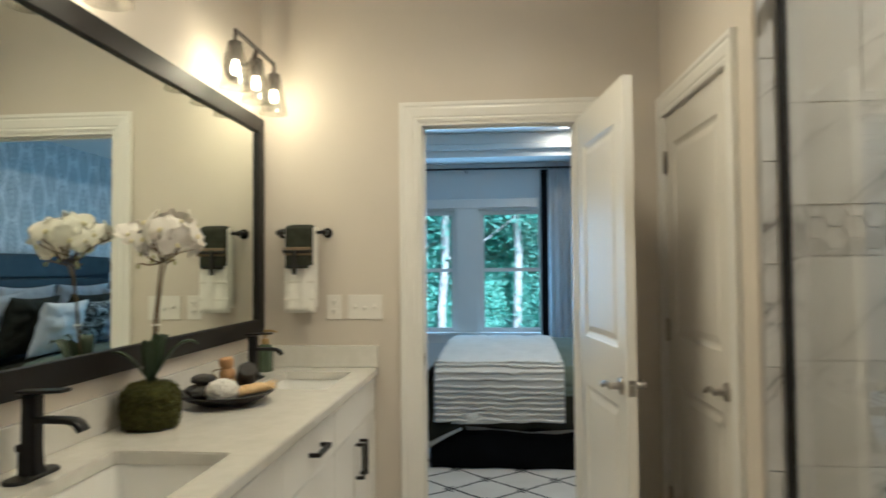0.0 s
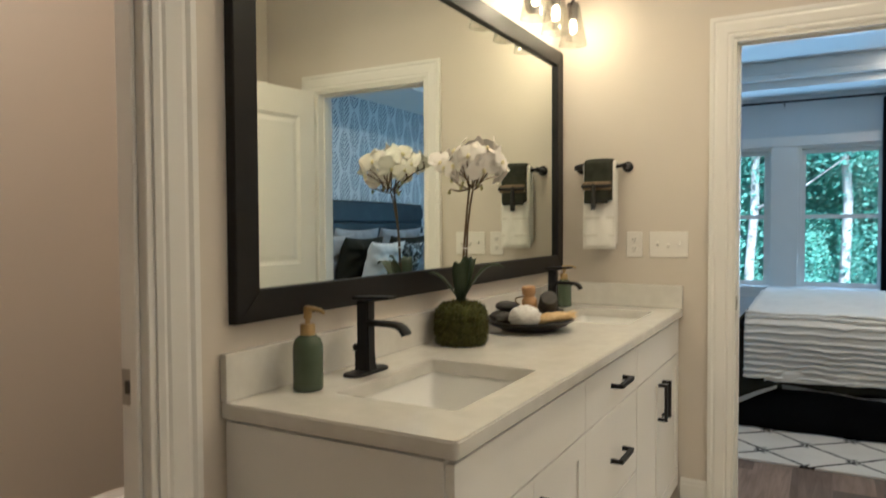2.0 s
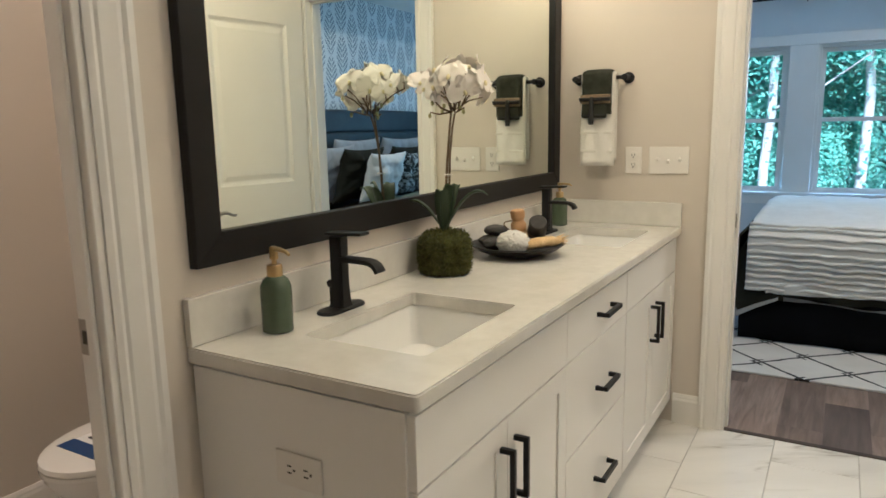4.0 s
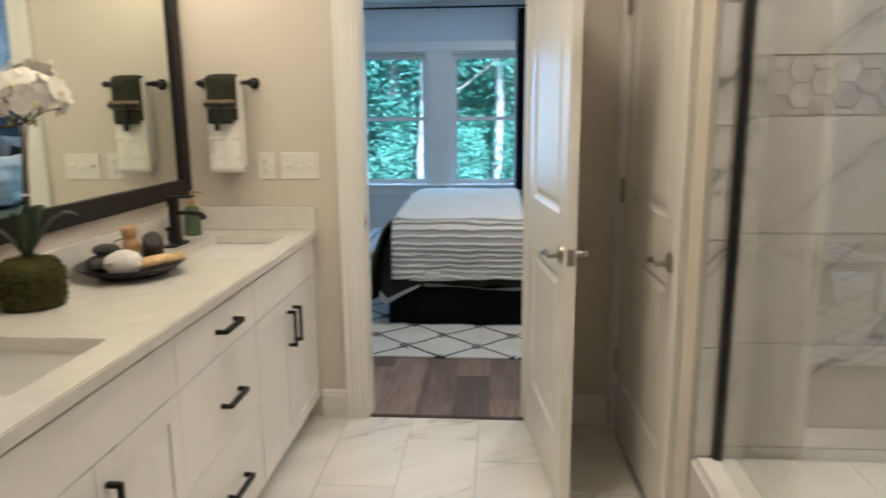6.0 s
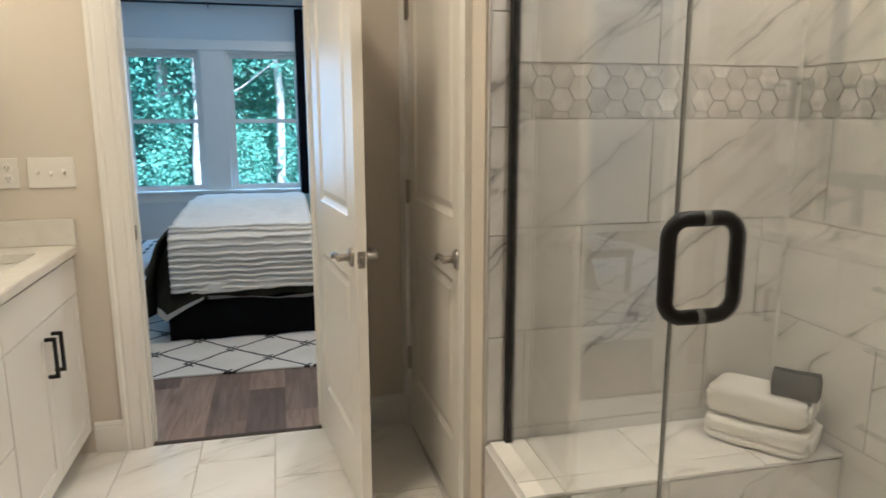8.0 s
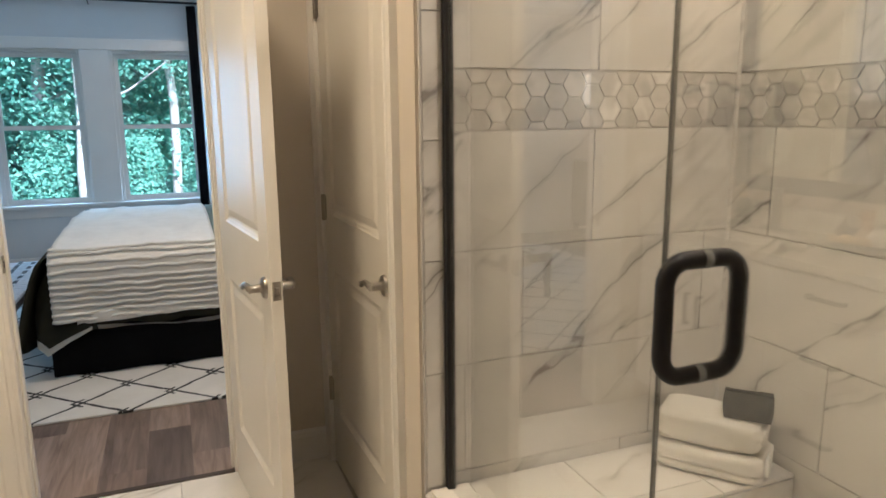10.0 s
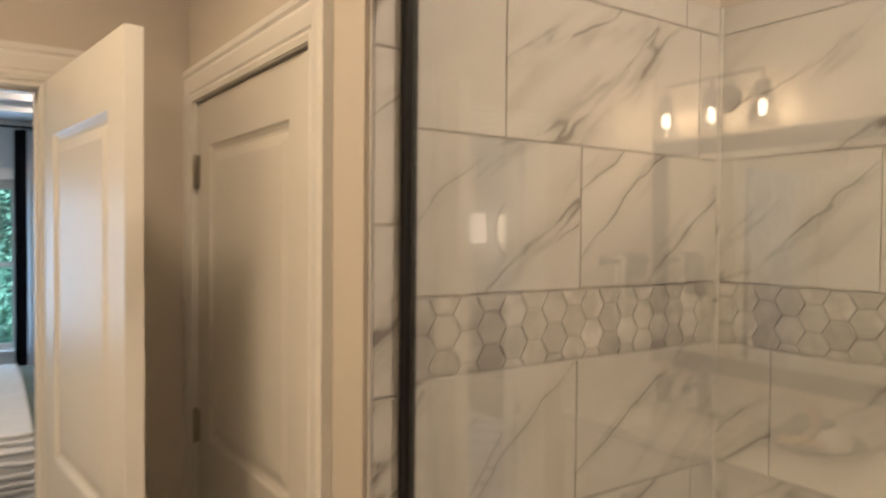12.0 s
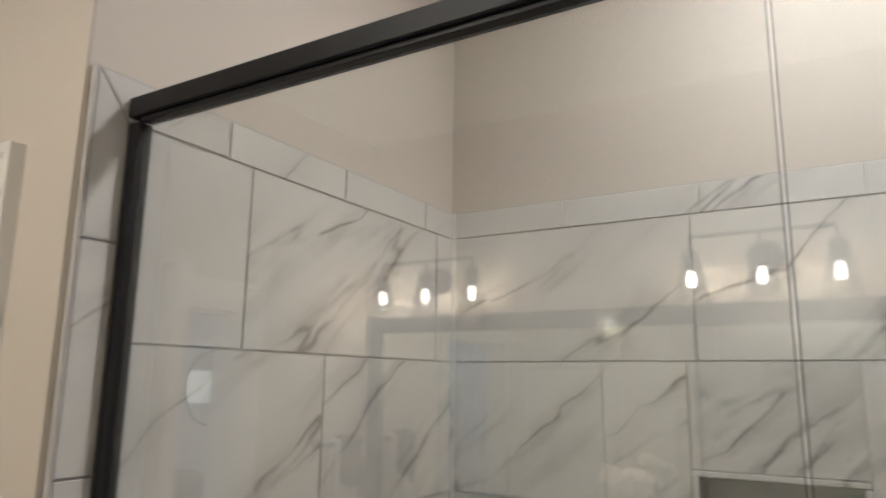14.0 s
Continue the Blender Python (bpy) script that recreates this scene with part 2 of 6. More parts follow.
def hex_marble():
    m = Mat("hex_mosaic", (0.6, 0.58, 0.55))
    info = m.node("ShaderNodeObjectInfo")
    tone = m.ramp(info.outputs["Random"], (0.0, (0.50, 0.485, 0.455)), (0.45, (0.63, 0.61, 0.575)), (1.0, (0.76, 0.74, 0.70)))
    v = m.coords((1, 1, 1), (0, 40, 0), True)
    n = m.noise(v, 14, 4, 0.6, 0.6)
    m.colour(m.mix(m.ramp(n, (0.42, (0, 0, 0)), (0.62, (0.6, 0.6, 0.6))), tone, (0.42, 0.40, 0.37)))
    m.rough(n, 0.18, 0.3)
    return m.m


HEX = hex_marble()


def wood_floor():
    m = Mat("wood_planks", (0.2, 0.14, 0.1))
    v = m.coords((9, 9, 0.8), vary=True)
    n = m.noise(v, 3.0, 6, 0.62, 0.8)
    info = m.node("ShaderNodeObjectInfo")
    a = m.ramp(n, (0.3, (0.080, 0.060, 0.049)), (0.55, (0.155, 0.122, 0.104)), (0.75, (0.21, 0.170, 0.148)))
    tone = m.ramp(info.outputs["Random"], (0.0, (0.75, 0.71, 0.68)), (1.0, (1.9, 1.79, 1.69)))
    mul = m.node("ShaderNodeMix")
    mul.data_type, mul.blend_type = "RGBA", "MULTIPLY"
    mul.inputs[0].default_value = 1.0
    m.link(a, mul.inputs[6])
    m.link(tone, mul.inputs[7])
    m.colour(mul.outputs[2]).rough(n, 0.32, 0.48).bump(n, 0.15, 0.001)
    return m.m


WOOD = wood_floor()


def rug_material():
    """Cream pile with a hand-drawn charcoal diamond lattice; the lines overshoot where they meet."""
    m = Mat("lattice_rug", (0.7, 0.68, 0.63), 0.95)
    tc = m.node("ShaderNodeTexCoord")
    wob = m.node("ShaderNodeTexNoise", Scale=5.0, Detail=3.0)
    m.link(tc.outputs["Object"], wob.inputs["Vector"])
    off = m.node("ShaderNodeVectorMath")
    off.operation = "MULTIPLY_ADD"
    m.link(wob.outputs["Color"], off.inputs[0])
    off.inputs[1].default_value = (0.05, 0.05, 0)
    m.link(tc.outputs["Object"], off.inputs[2])
    sep = m.node("ShaderNodeSeparateXYZ")
    m.link(off.outputs[0], sep.inputs[0])
    u, w = m.math("DIVIDE", sep.outputs[0], 0.43), m.math("DIVIDE", sep.outputs[1], 0.40)
    lines = []
    for s in (1, -1):
        q = m.math("ADD", u, m.math("MULTIPLY", w, s))
        d = m.math("ABSOLUTE", m.math("SUBTRACT", m.math("FRACT", q), 0.5))
        lines.append(m.math("LESS_THAN", d, 0.030))
        d2 = m.math("ABSOLUTE", m.math("SUBTRACT", m.math("FRACT", m.math("ADD", q, 0.11)), 0.5))
        o = m.math("SUBTRACT", u, m.math("MULTIPLY", w, s))
        e = m.math("ABSOLUTE", m.math("SUBTRACT", m.math("FRACT", o), 0.5))
        lines.append(m.math("MULTIPLY", m.math("LESS_THAN", d2, 0.024), m.math("LESS_THAN", e, 0.13)))
    fac = lines[0]
    for x in lines[1:]:
        fac = m.math("MAXIMUM", fac, x)
    v = m.coords()
    pile = m.noise(v, 160, 3)
    m.colour(m.mix(fac, m.ramp(m.noise(v, 5, 3), (0.3, (0.62, 0.60, 0.55)), (0.7, (0.70, 0.68, 0.63))), (0.035, 0.034, 0.034)))
    m.bump(pile, 0.8, 0.006)
    return m.m


RUG = rug_material()


def wallpaper_material():
    """Pale blue paper printed with columns of feather-like fronds."""
    m = Mat("frond_wallpaper", (0.5, 0.6, 0.65), 0.7)
    tc = m.node("ShaderNodeTexCoord")
    sep = m.node("ShaderNodeSeparateXYZ")
    m.link(tc.outputs["Object"], sep.inputs[0])
    y, z = sep.outputs[1], sep.outputs[2]
    col = m.math("DIVIDE", y, 0.165)
    odd = m.math("MULTIPLY", m.math("MODULO", m.math("FLOOR", m.math("ADD", col, 100.0)), 2.0), 0.5)
    fx = m.math("ABSOLUTE", m.math("SUBTRACT", m.math("FRACT", m.math("ADD", col, 100.0)), 0.5))
    fz = m.math("FRACT", m.math("ADD", m.math("DIVIDE", z, 0.40), odd))
    chev = m.math("FRACT", m.math("SUBTRACT", m.math("DIVIDE", z, 0.048), m.math("MULTIPLY", fx, 4.0)))
    blade = m.math("LESS_THAN", m.math("ABSOLUTE", m.math("SUBTRACT", chev, 0.5)), 0.30)
    wide = m.math("MULTIPLY", m.math("POWER", m.math("SINE", m.math("MULTIPLY", fz, math.pi)), 0.6), 0.50)
    inside = m.math("LESS_THAN", fx, wide)
    rib = m.math("GREATER_THAN", fx, 0.025)
    fac = m.math("MULTIPLY", m.math("MULTIPLY", blade, inside), rib)
    n = m.noise(m.coords(), 30, 4)
    fac = m.math("MULTIPLY", fac, m.math("ADD", m.math("MULTIPLY", n, 0.9), 0.25))
    m.colour(m.mix(fac, (0.66, 0.69, 0.71), (0.13, 0.18, 0.22)))
    return m.m


WALLPAPER = wallpaper_material()


def damask_pillow():
    m = Mat("patterned_pillow", (0.1, 0.1, 0.1), 0.9)
    v = m.coords()
    n = m.noise(v, 22, 2, 0.5, 1.6)
    m.colour(m.ramp(n, (0.50, (0.030, 0.032, 0.030)), (0.56, (0.42, 0.43, 0.42))))
    return m.m


DAMASK = damask_pillow()


def clear_glass(name, tint, rough=0.0, ior=1.5):
    m = bpy.data.materials.new(name)
    m.use_nodes = True
    nt = m.node_tree
    nt.nodes.remove(nt.nodes["Principled BSDF"])
    tr = nt.nodes.new("ShaderNodeBsdfTransparent")
    tr.inputs[0].default_value = (*tint, 1)
    gl = nt.nodes.new("ShaderNodeBsdfGlossy")
    gl.inputs["Roughness"].default_value = rough
    lw = nt.nodes.new("ShaderNodeLayerWeight")
    lw.inputs[0].default_value = 0.5
    pw = nt.nodes.new("ShaderNodeMath")
    pw.operation = "POWER"
    pw.inputs[1].default_value = 5.0
    nt.links.new(lw.outputs["Facing"], pw.inputs[0])
    f0 = ((ior - 1) / (ior + 1)) ** 2
    fr = nt.nodes.new("ShaderNodeMath")
    fr.operation = "MULTIPLY_ADD"
    fr.inputs[1].default_value, fr.inputs[2].default_value = 1 - f0, f0
    nt.links.new(pw.outputs[0], fr.inputs[0])
    mx = nt.nodes.new("ShaderNodeMixShader")
    nt.links.new(fr.outputs[0], mx.inputs[0])
    nt.links.new(tr.outputs[0], mx.inputs[1])
    nt.links.new(gl.outputs[0], mx.inputs[2])
    nt.links.new(mx.outputs[0], nt.nodes["Material Output"].inputs[0])
    return m


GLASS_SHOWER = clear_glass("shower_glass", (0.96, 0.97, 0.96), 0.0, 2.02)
GLASS_SHADE = clear_glass("shade_glass", (0.90, 0.90, 0.88), 0.04, 2.3)
GLASS_PANE = clear_glass("window_glass", (0.97, 0.99, 0.99))
for dark in (BLACK, FRAME_BLACK, TRAY_BLACK):
    dark.node_tree.nodes["Principled BSDF"].inputs["Specular IOR Level"].default_value = 0.28
for cloth in (SKIRT, SPREAD, CURTAIN_B, VINYL, TERRY_GREEN):
    cloth.node_tree.nodes["Principled BSDF"].inputs["Specular IOR Level"].default_value = 0.1
MIRROR = Mat("silvered_mirror", (0.88, 0.92, 0.86), 0.0, 1.0).m


def glow(name, colour, strength):
    m = Mat(name, colour)
    m.set("Emission Color", (*colour, 1)).set("Emission Strength", strength)
    return m.m


BULB = glow("lit_bulb", (1.0, 0.76, 0.46), 7.0)
LED = glow("lit_downlight", (1.0, 0.90, 0.78), 2.5)


def foliage(name, a, b):
    m = Mat(name, a, 0.6)
    g = m.node("ShaderNodeNewGeometry")
    col = m.ramp(g.outputs["Random Per Island"], (0.0, a), (1.0, b))
    m.colour(col)
    tl = m.node("ShaderNodeBsdfTranslucent")
    m.link(col, tl.inputs[0])
    mx = m.node("ShaderNodeMixShader")
    mx.inputs[0].default_value = 0.45
    m.link(m.b.outputs[0], mx.inputs[1])
    m.link(tl.outputs[0], mx.inputs[2])
    m.link(mx.outputs[0], m.nt.nodes["Material Output"].inputs[0])
    return m.m


FOLIAGE = foliage("tree_leaves", (0.055, 0.21, 0.155), (0.23, 0.49, 0.36))
# Darker copy of the leaf colours, with shade painted in.
FOLIAGE_DARK = foliage("leaves_painted_shade", (0.045, 0.19, 0.14), (0.14, 0.38, 0.27))


def woods_backdrop():
    m = Mat("far_woods", (0.02, 0.05, 0.02), 1.0)
    v = m.coords()
    n = m.noise(v, 2.6, 6, 0.7)
    m.colour(m.ramp(n, (0.35, (0.035, 0.11, 0.08)), (0.55, (0.11, 0.28, 0.18)), (0.75, (0.22, 0.45, 0.28))))
    return m.m


BACKDROP = woods_backdrop()


# ---------------------------------------------------------------- mesh helpers
def finish(name, bm, material, parent=None, label="", smooth=False):
    bmesh.ops.recalc_face_normals(bm, faces=bm.faces)
    me = bpy.data.meshes.new(name)
    bm.to_mesh(me)
    bm.free()
    if smooth:
        me.polygons.foreach_set("use_smooth", [True] * len(me.polygons))
        if smooth != "all":
            me.set_sharp_from_angle(angle=radians(40))
    me.materials.append(material)
    ob = new(name, me)
    if parent:
        ob.parent = parent
    if label:
        tagged(ob, label)
    return ob


part = finish


def thing(name, m, label, category, group="", kind=""):
    ob = new(name)
    ob.matrix_world = m
    ob.empty_display_size = 0.05
    return tagged(ob, label, category, group, kind)


def add_box(bm, lo, hi, bevel=0.0, seg=2, m=None):
    ret = bmesh.ops.create_cube(bm, size=1.0)
    vs = ret["verts"]
    c = [(a + b) / 2 for a, b in zip(lo, hi)]
    s = [b - a for a, b in zip(lo, hi)]
    for v in vs:
        v.co = Vector((c[0] + v.co.x * s[0], c[1] + v.co.y * s[1], c[2] + v.co.z * s[2]))
    if bevel:
        es = list({e for v in vs for e in v.link_edges})
        r = bmesh.ops.bevel(bm, geom=es, offset=bevel, segments=seg, affect="EDGES", profile=0.5)
        vs = list({v for f in r["faces"] for v in f.verts} | {v for v in vs if v.is_valid})
    if m:
        bmesh.ops.transform(bm, matrix=m, verts=[v for v in vs if v.is_valid])
    return vs


def box(lo, hi, bevel=0.0, seg=2, m=None):
    bm = bmesh.new()
    add_box(bm, lo, hi, bevel, seg, m)
    return bm


def add_lathe(bm, profile, n=24, m=None, cap=True):
    """profile: (radius, z) from bottom to top."""
    rings = []
    for r, z in profile:
        rings.append([bm.verts.new((r * math.cos(2 * math.pi * i / n), r * math.sin(2 * math.pi * i / n), z)) for i in range(n)])
    for a, b in zip(rings, rings[1:]):
        for i in range(n):
            bm.faces.new((a[i], a[(i + 1) % n], b[(i + 1) % n], b[i]))
    if cap:
        bm.faces.new(rings[0][::-1])
        bm.faces.new(rings[-1])
    if m:
        bmesh.ops.transform(bm, matrix=m, verts=[v for r in rings for v in r])
    return rings


def lathe(profile, n=24, m=None, cap=True):
    bm = bmesh.new()
    add_lathe(bm, profile, n, m, cap)
    return bm


def add_tube(bm, pts, radius, n=10, closed=False, section=None):
    """A tube through points; section: own cross-section as (a, b) pairs; radius: number or one per point."""
    pts = [Vector(p) for p in pts]
    k = len(pts)
    rings = []
    up = Vector((0, 0, 1))
    prev = None
    for i, p in enumerate(pts):
        a = pts[(i - 1) % k] if (closed or i > 0) else p
        b = pts[(i + 1) % k] if (closed or i < k - 1) else p
        d = (b - a).normalized()
        if prev is None:
            side = d.cross(up)
            if side.length < 0.05:
                side = d.cross(Vector((1, 0, 0)))
        else:
            side = prev - d * prev.dot(d)
        side.normalize()
        prev = side
        top = side.cross(d)
        r = radius[i] if isinstance(radius, (list, tuple)) else radius
        sec = section or [(math.cos(2 * math.pi * j / n), math.sin(2 * math.pi * j / n)) for j in range(n)]
        rings.append([bm.verts.new(p + side * (u * r) + top * (w * r)) for u, w in sec])
    m = len(rings[0])
    for i in range(k if closed else k - 1):
        a, b = rings[i], rings[(i + 1) % k]
        for j in range(m):
            bm.faces.new((a[j], a[(j + 1) % m], b[(j + 1) % m], b[j]))
    if not closed:
        bm.faces.new(rings[0][::-1])
        bm.faces.new(rings[-1])
    return rings


def tube(pts, radius, n=10, closed=False, section=None):
    bm = bmesh.new()
    add_tube(bm, pts, radius, n, closed, section)
    return bm


def plate(us, vs, skip, lo, hi, place):
    """A slab on a grid of us by vs with the cells in skip left open; place(u, v, w) gives a point."""
    bm = bmesh.new()
    cache = {}

    def vert(i, j, k):
        if (i, j, k) not in cache:
            cache[i, j, k] = bm.verts.new(place(us[i], vs[j], (lo, hi)[k]))
        return cache[i, j, k]

    nu, nv = len(us) - 1, len(vs) - 1
    solid = lambda i, j: 0 <= i < nu and 0 <= j < nv and (i, j) not in skip
    for i in range(nu):
        for j in range(nv):
            if not solid(i, j):
                continue
            for k in (0, 1):
                bm.faces.new((vert(i, j, k), vert(i + 1, j, k), vert(i + 1, j + 1, k), vert(i, j + 1, k)))
            for (a, b), nb in ((((i, j), (i + 1, j)), (i, j - 1)), (((i, j + 1), (i + 1, j + 1)), (i, j + 1)),
                               (((i, j), (i, j + 1)), (i - 1, j)), (((i + 1, j), (i + 1, j + 1)), (i + 1, j))):
                if not solid(*nb):
                    bm.faces.new((vert(*a, 0), vert(*b, 0), vert(*b, 1), vert(*a, 1)))
    bmesh.ops.recalc_face_normals(bm, faces=bm.faces)
    return bm


AT_X = lambda u, v, w: (w, u, v)
AT_Y = lambda u, v, w: (u, w, v)
AT_Z = lambda u, v, w: (u, v, w)


def setting(name, bm, material, label, category):
    return tagged(finish(name, bm, material), label, category, kind="structure")


def soft_block(size, cuts=(14, 10, 4), power=4.0, lump=0.004, freq=9.0, seed=0.0):
    """A cushion-like block: a cube grid pulled to a super-ellipsoid, with lumps."""
    bm = bmesh.new()
    nx, ny, nz = cuts
    made = {}

    def vert(i, j, k):
        if (i, j, k) not in made:
            p = Vector((2 * i / nx - 1, 2 * j / ny - 1, 2 * k / nz - 1))
            n = (abs(p.x) ** power + abs(p.y) ** power + abs(p.z) ** power) ** (1 / power)
            q = p * (max(abs(p.x), abs(p.y), abs(p.z)) / n if n else 1)
            q = Vector((q.x * size[0] / 2, q.y * size[1] / 2, q.z * size[2] / 2))
            d = noise.noise(q * freq + Vector((seed, seed, seed)))
            made[i, j, k] = bm.verts.new(q + (q.normalized() if q.length else q) * d * lump)
        return made[i, j, k]

    for i in range(nx):
        for j in range(ny):
            for k in (0, nz):
                bm.faces.new((vert(i, j, k), vert(i + 1, j, k), vert(i + 1, j + 1, k), vert(i, j + 1, k)))
    for i in range(nx):
        for k in range(nz):
            for j in (0, ny):
                bm.faces.new((vert(i, j, k), vert(i + 1, j, k), vert(i + 1, j, k + 1), vert(i, j, k + 1)))
    for j in range(ny):
        for k in range(nz):
            for i in (0, nx):
                bm.faces.new((vert(i, j, k), vert(i, j + 1, k), vert(i, j + 1, k + 1), vert(i, j, k + 1)))
    return bm


def lift(bm, m):
    bmesh.ops.transform(bm, matrix=m, verts=bm.verts)
    return bm


# ---------------------------------------------------------------- the setting
W, G, YS, XB = 1.914, 1.99, -1.085, 2.91     # closet wall, glass plane, shower side wall, shower back wall
CT = 0.885                                   # counter top
TOP = 2.90
floor = setting("floor", box((-1.3, -5.0, -0.10), (3.2, 0.02, -0.006)), GROUT, "grout bed of the marble tile bathroom floor", "floor")
floor_bed = setting("floor_bedroom", box((-2.6, 0.02, -0.10), (3.2, 4.6, -0.006)), DARK_WOOD, "subfloor under brown wood planks", "floor")
wall_mirror = setting("wall_vanity", plate([-5.0, -3.02, -2.29, 0.0], [0, 2.04, TOP], {(1, 0)}, -0.074, 0.0, AT_X), WALL,
                      "greige painted wall behind the long vanity", "wall")
wall_door = setting("wall_doorway", plate([-0.12, 0.766, 1.501, W + 0.12], [0, 2.04, TOP], {(1, 0)}, 0.0, 0.118, AT_Y), WALL,
                    "greige painted wall with the bedroom doorway", "wall")
wall_closet = setting("wall_closet", plate([YS + 0.0135, -0.853, -0.062, 0.0], [0, 2.03, TOP], {(1, 0)}, W, W + 0.11, AT_X), WALL,
                      "greige painted wall round the closet door", "wall")
wall_side = setting("wall_shower_side", box((W + 0.004, YS + 0.012, 0), (XB + 0.12, YS + 0.10, TOP)), WALL, "painted wall above the shower tiles", "wall")
wall_back = setting("wall_shower_back", plate([-2.75, -1.957, -1.646, YS + 0.012], [0, 1.22, 1.612, TOP], {(1, 1)}, XB + 0.012, XB + 0.12, AT_X), WALL,
                    "painted wall above the shower's back tiles", "wall")
wall_near = setting("wall_shower_end", box((W, -2.87, 0), (XB + 0.12, -2.75, TOP)), WALL, "greige painted wall at the end of the shower", "wall")
wall_r2 = setting("wall_east", box((W, -5.0, 0), (W + 0.12, -2.87, TOP)), WALL, "greige painted wall", "wall")
wall_s = setting("wall_south", box((-1.3, -5.12, 0), (W + 0.12, -5.0, TOP)), WALL, "greige painted wall", "wall")
ceiling = setting("ceiling", box((-1.3, -5.1, TOP), (3.1, 0.118, TOP + 0.1)), CEIL, "flat white bathroom ceiling", "ceiling")
wc_back = setting("wall_toilet_room", box((-1.32, -3.9, 0), (-1.20, -0.0, TOP)), WALL, "greige painted wall of the toilet room", "wall")
wc_n = setting("wall_toilet_north", box((-1.20, -1.33, 0), (-0.12, -1.22, TOP)), WALL, "greige painted wall behind the toilet", "wall")
wc_s = setting("wall_toilet_south", box((-1.20, -3.9, 0), (-0.12, -3.78, TOP)), WALL, "greige painted wall of the toilet room", "wall")

# bedroom shell
BX0, BX1, BY1 = -2.4, 3.0, 4.60
win_skip = {(1, 1), (3, 1)}
wall_win = setting("wall_window", plate([BX0, -0.135, 0.63, 0.865, 1.630, BX1], [0, 0.607, 2.045, 2.9], win_skip, BY1, BY1 + 0.15, AT_Y), WALL_BED,
                   "pale grey bedroom wall with two windows", "wall")
wall_paper = setting("wall_headboard", box((BX1, 0.118, 0), (BX1 + 0.12, BY1 + 0.15, 2.9)), WALLPAPER, "blue frond wallpaper behind the bed", "wall")
wall_bw = setting("wall_bedroom_west", box((BX0 - 0.12, 0.118, 0), (BX0, BY1 + 0.15, 2.9)), WALL_BED, "pale grey bedroom wall", "wall")
wall_b3 = setting("wall_bedroom_south", box((BX0 - 0.12, 0.0, 0), (-0.12, 0.118, 2.9)), WALL_BED, "pale grey bedroom wall", "wall")
wall_b4 = setting("wall_bedroom_return", box((W + 0.12, 0.0, 0), (BX1 + 0.12, 0.118, 2.9)), WALL_BED, "pale grey bedroom wall", "wall")
skin = setting("wall_bedroom_face", plate([-0.12, 0.766, 1.501, W + 0.12], [0, 2.04, 2.9], {(1, 0)}, 0.1185, 0.122, AT_Y), WALL_BED,
               "pale grey bedroom side of the doorway wall", "wall")
soffit = setting("ceiling_bedroom", plate([BX0, BX0 + 0.7, BX1 - 0.7, BX1], [0.122, 0.6, 4.12, BY1], {(1, 1)}, 2.545, 2.62, AT_Z), CEIL,
                 "white tray ceiling border of the bedroom", "ceiling")
tray_up = setting("ceiling_tray", box((BX0, 0.122, 2.80), (BX1, BY1, 2.88)), CEIL, "white raised tray ceiling of the bedroom", "ceiling")
for lo, hi in (((BX0 + 0.6, 4.06, 2.62), (BX1 - 0.6, 4.13, 2.68)), ((BX0 + 0.6, 4.09, 2.68), (BX1 - 0.6, 4.16, 2.80)),
               ((BX0 + 0.6, 0.56, 2.62), (BX1 - 0.6, 0.62, 2.80)), ((BX1 - 0.72, 0.6, 2.62), (BX1 - 0.66, 4.06, 2.80)),
               ((BX0 + 0.66, 0.6, 2.62), (BX0 + 0.72, 4.06, 2.80))):
    setting("crown_trim", box(lo, hi, 0.012, 2), TRIM, "white crown moulding of the tray ceiling", "trim")


def casing(name, axis, a0, a1, top, face, out, width=0.092, label="white moulded door casing"):
    """Three moulded boards round an opening; axis 'y': the wall runs along x. out: the way the face looks."""
    prof = [(0.0, 0.0), (0.0, 0.010), (0.012, 0.014), (0.020, 0.011), (0.026, 0.015), (0.060, 0.019), (0.070, 0.017), (0.078, 0.022), (width, 0.022), (width, 0.0)]
    root = thing(name, pose(0, 0, 0), label, "door casing", kind="structure")
    path = [(a0, 0.0, -1, 0), (a0, top, -1, 1), (a1, top, 1, 1), (a1, 0.0, 1, 0)]
    for (p, q), nm in (((0, 1), "side_casing"), ((1, 2), "head_casing"), ((2, 3), "side_casing")):
        bm = bmesh.new()
        rings = []
        for k in (p, q):
            a, z, sa, sz = path[k]
            ring = []
            for w, d in prof:
                c = (a + sa * w, z + sz * w)
                n = face + out * d
                ring.append(bm.verts.new((c[0], n, c[1]) if axis == "y" else (n, c[0], c[1])))
            rings.append(ring)
        m = len(prof)
        for j in range(m):
            bm.faces.new((rings[0][j], rings[0][(j + 1) % m], rings[1][(j + 1) % m], rings[1][j]))
        bm.faces.new(rings[0])
        bm.faces.new(rings[1][::-1])
        part(nm, bm, TRIM, root)
    return root


casing("door_casing", "y", 0.764, 1.503, 2.038, -0.0, -1)
casing("door_casing_bedroom", "y", 0.764, 1.503, 2.038, 0.122, 1)
c_cas = casing("closet_casing", "x", -0.860, -0.056, 2.018, W, -1)
casing("toilet_room_casing", "x", -3.02, -2.281, 2.03, 0.0, 1)


def jamb(name, boxes, label):
    root = thing(name, pose(0, 0, 0), label, "door jamb", kind="structure")
    for nm, lo, hi in boxes:
        part(nm, box(lo, hi, 0.002, 1), TRIM, root)
    return root


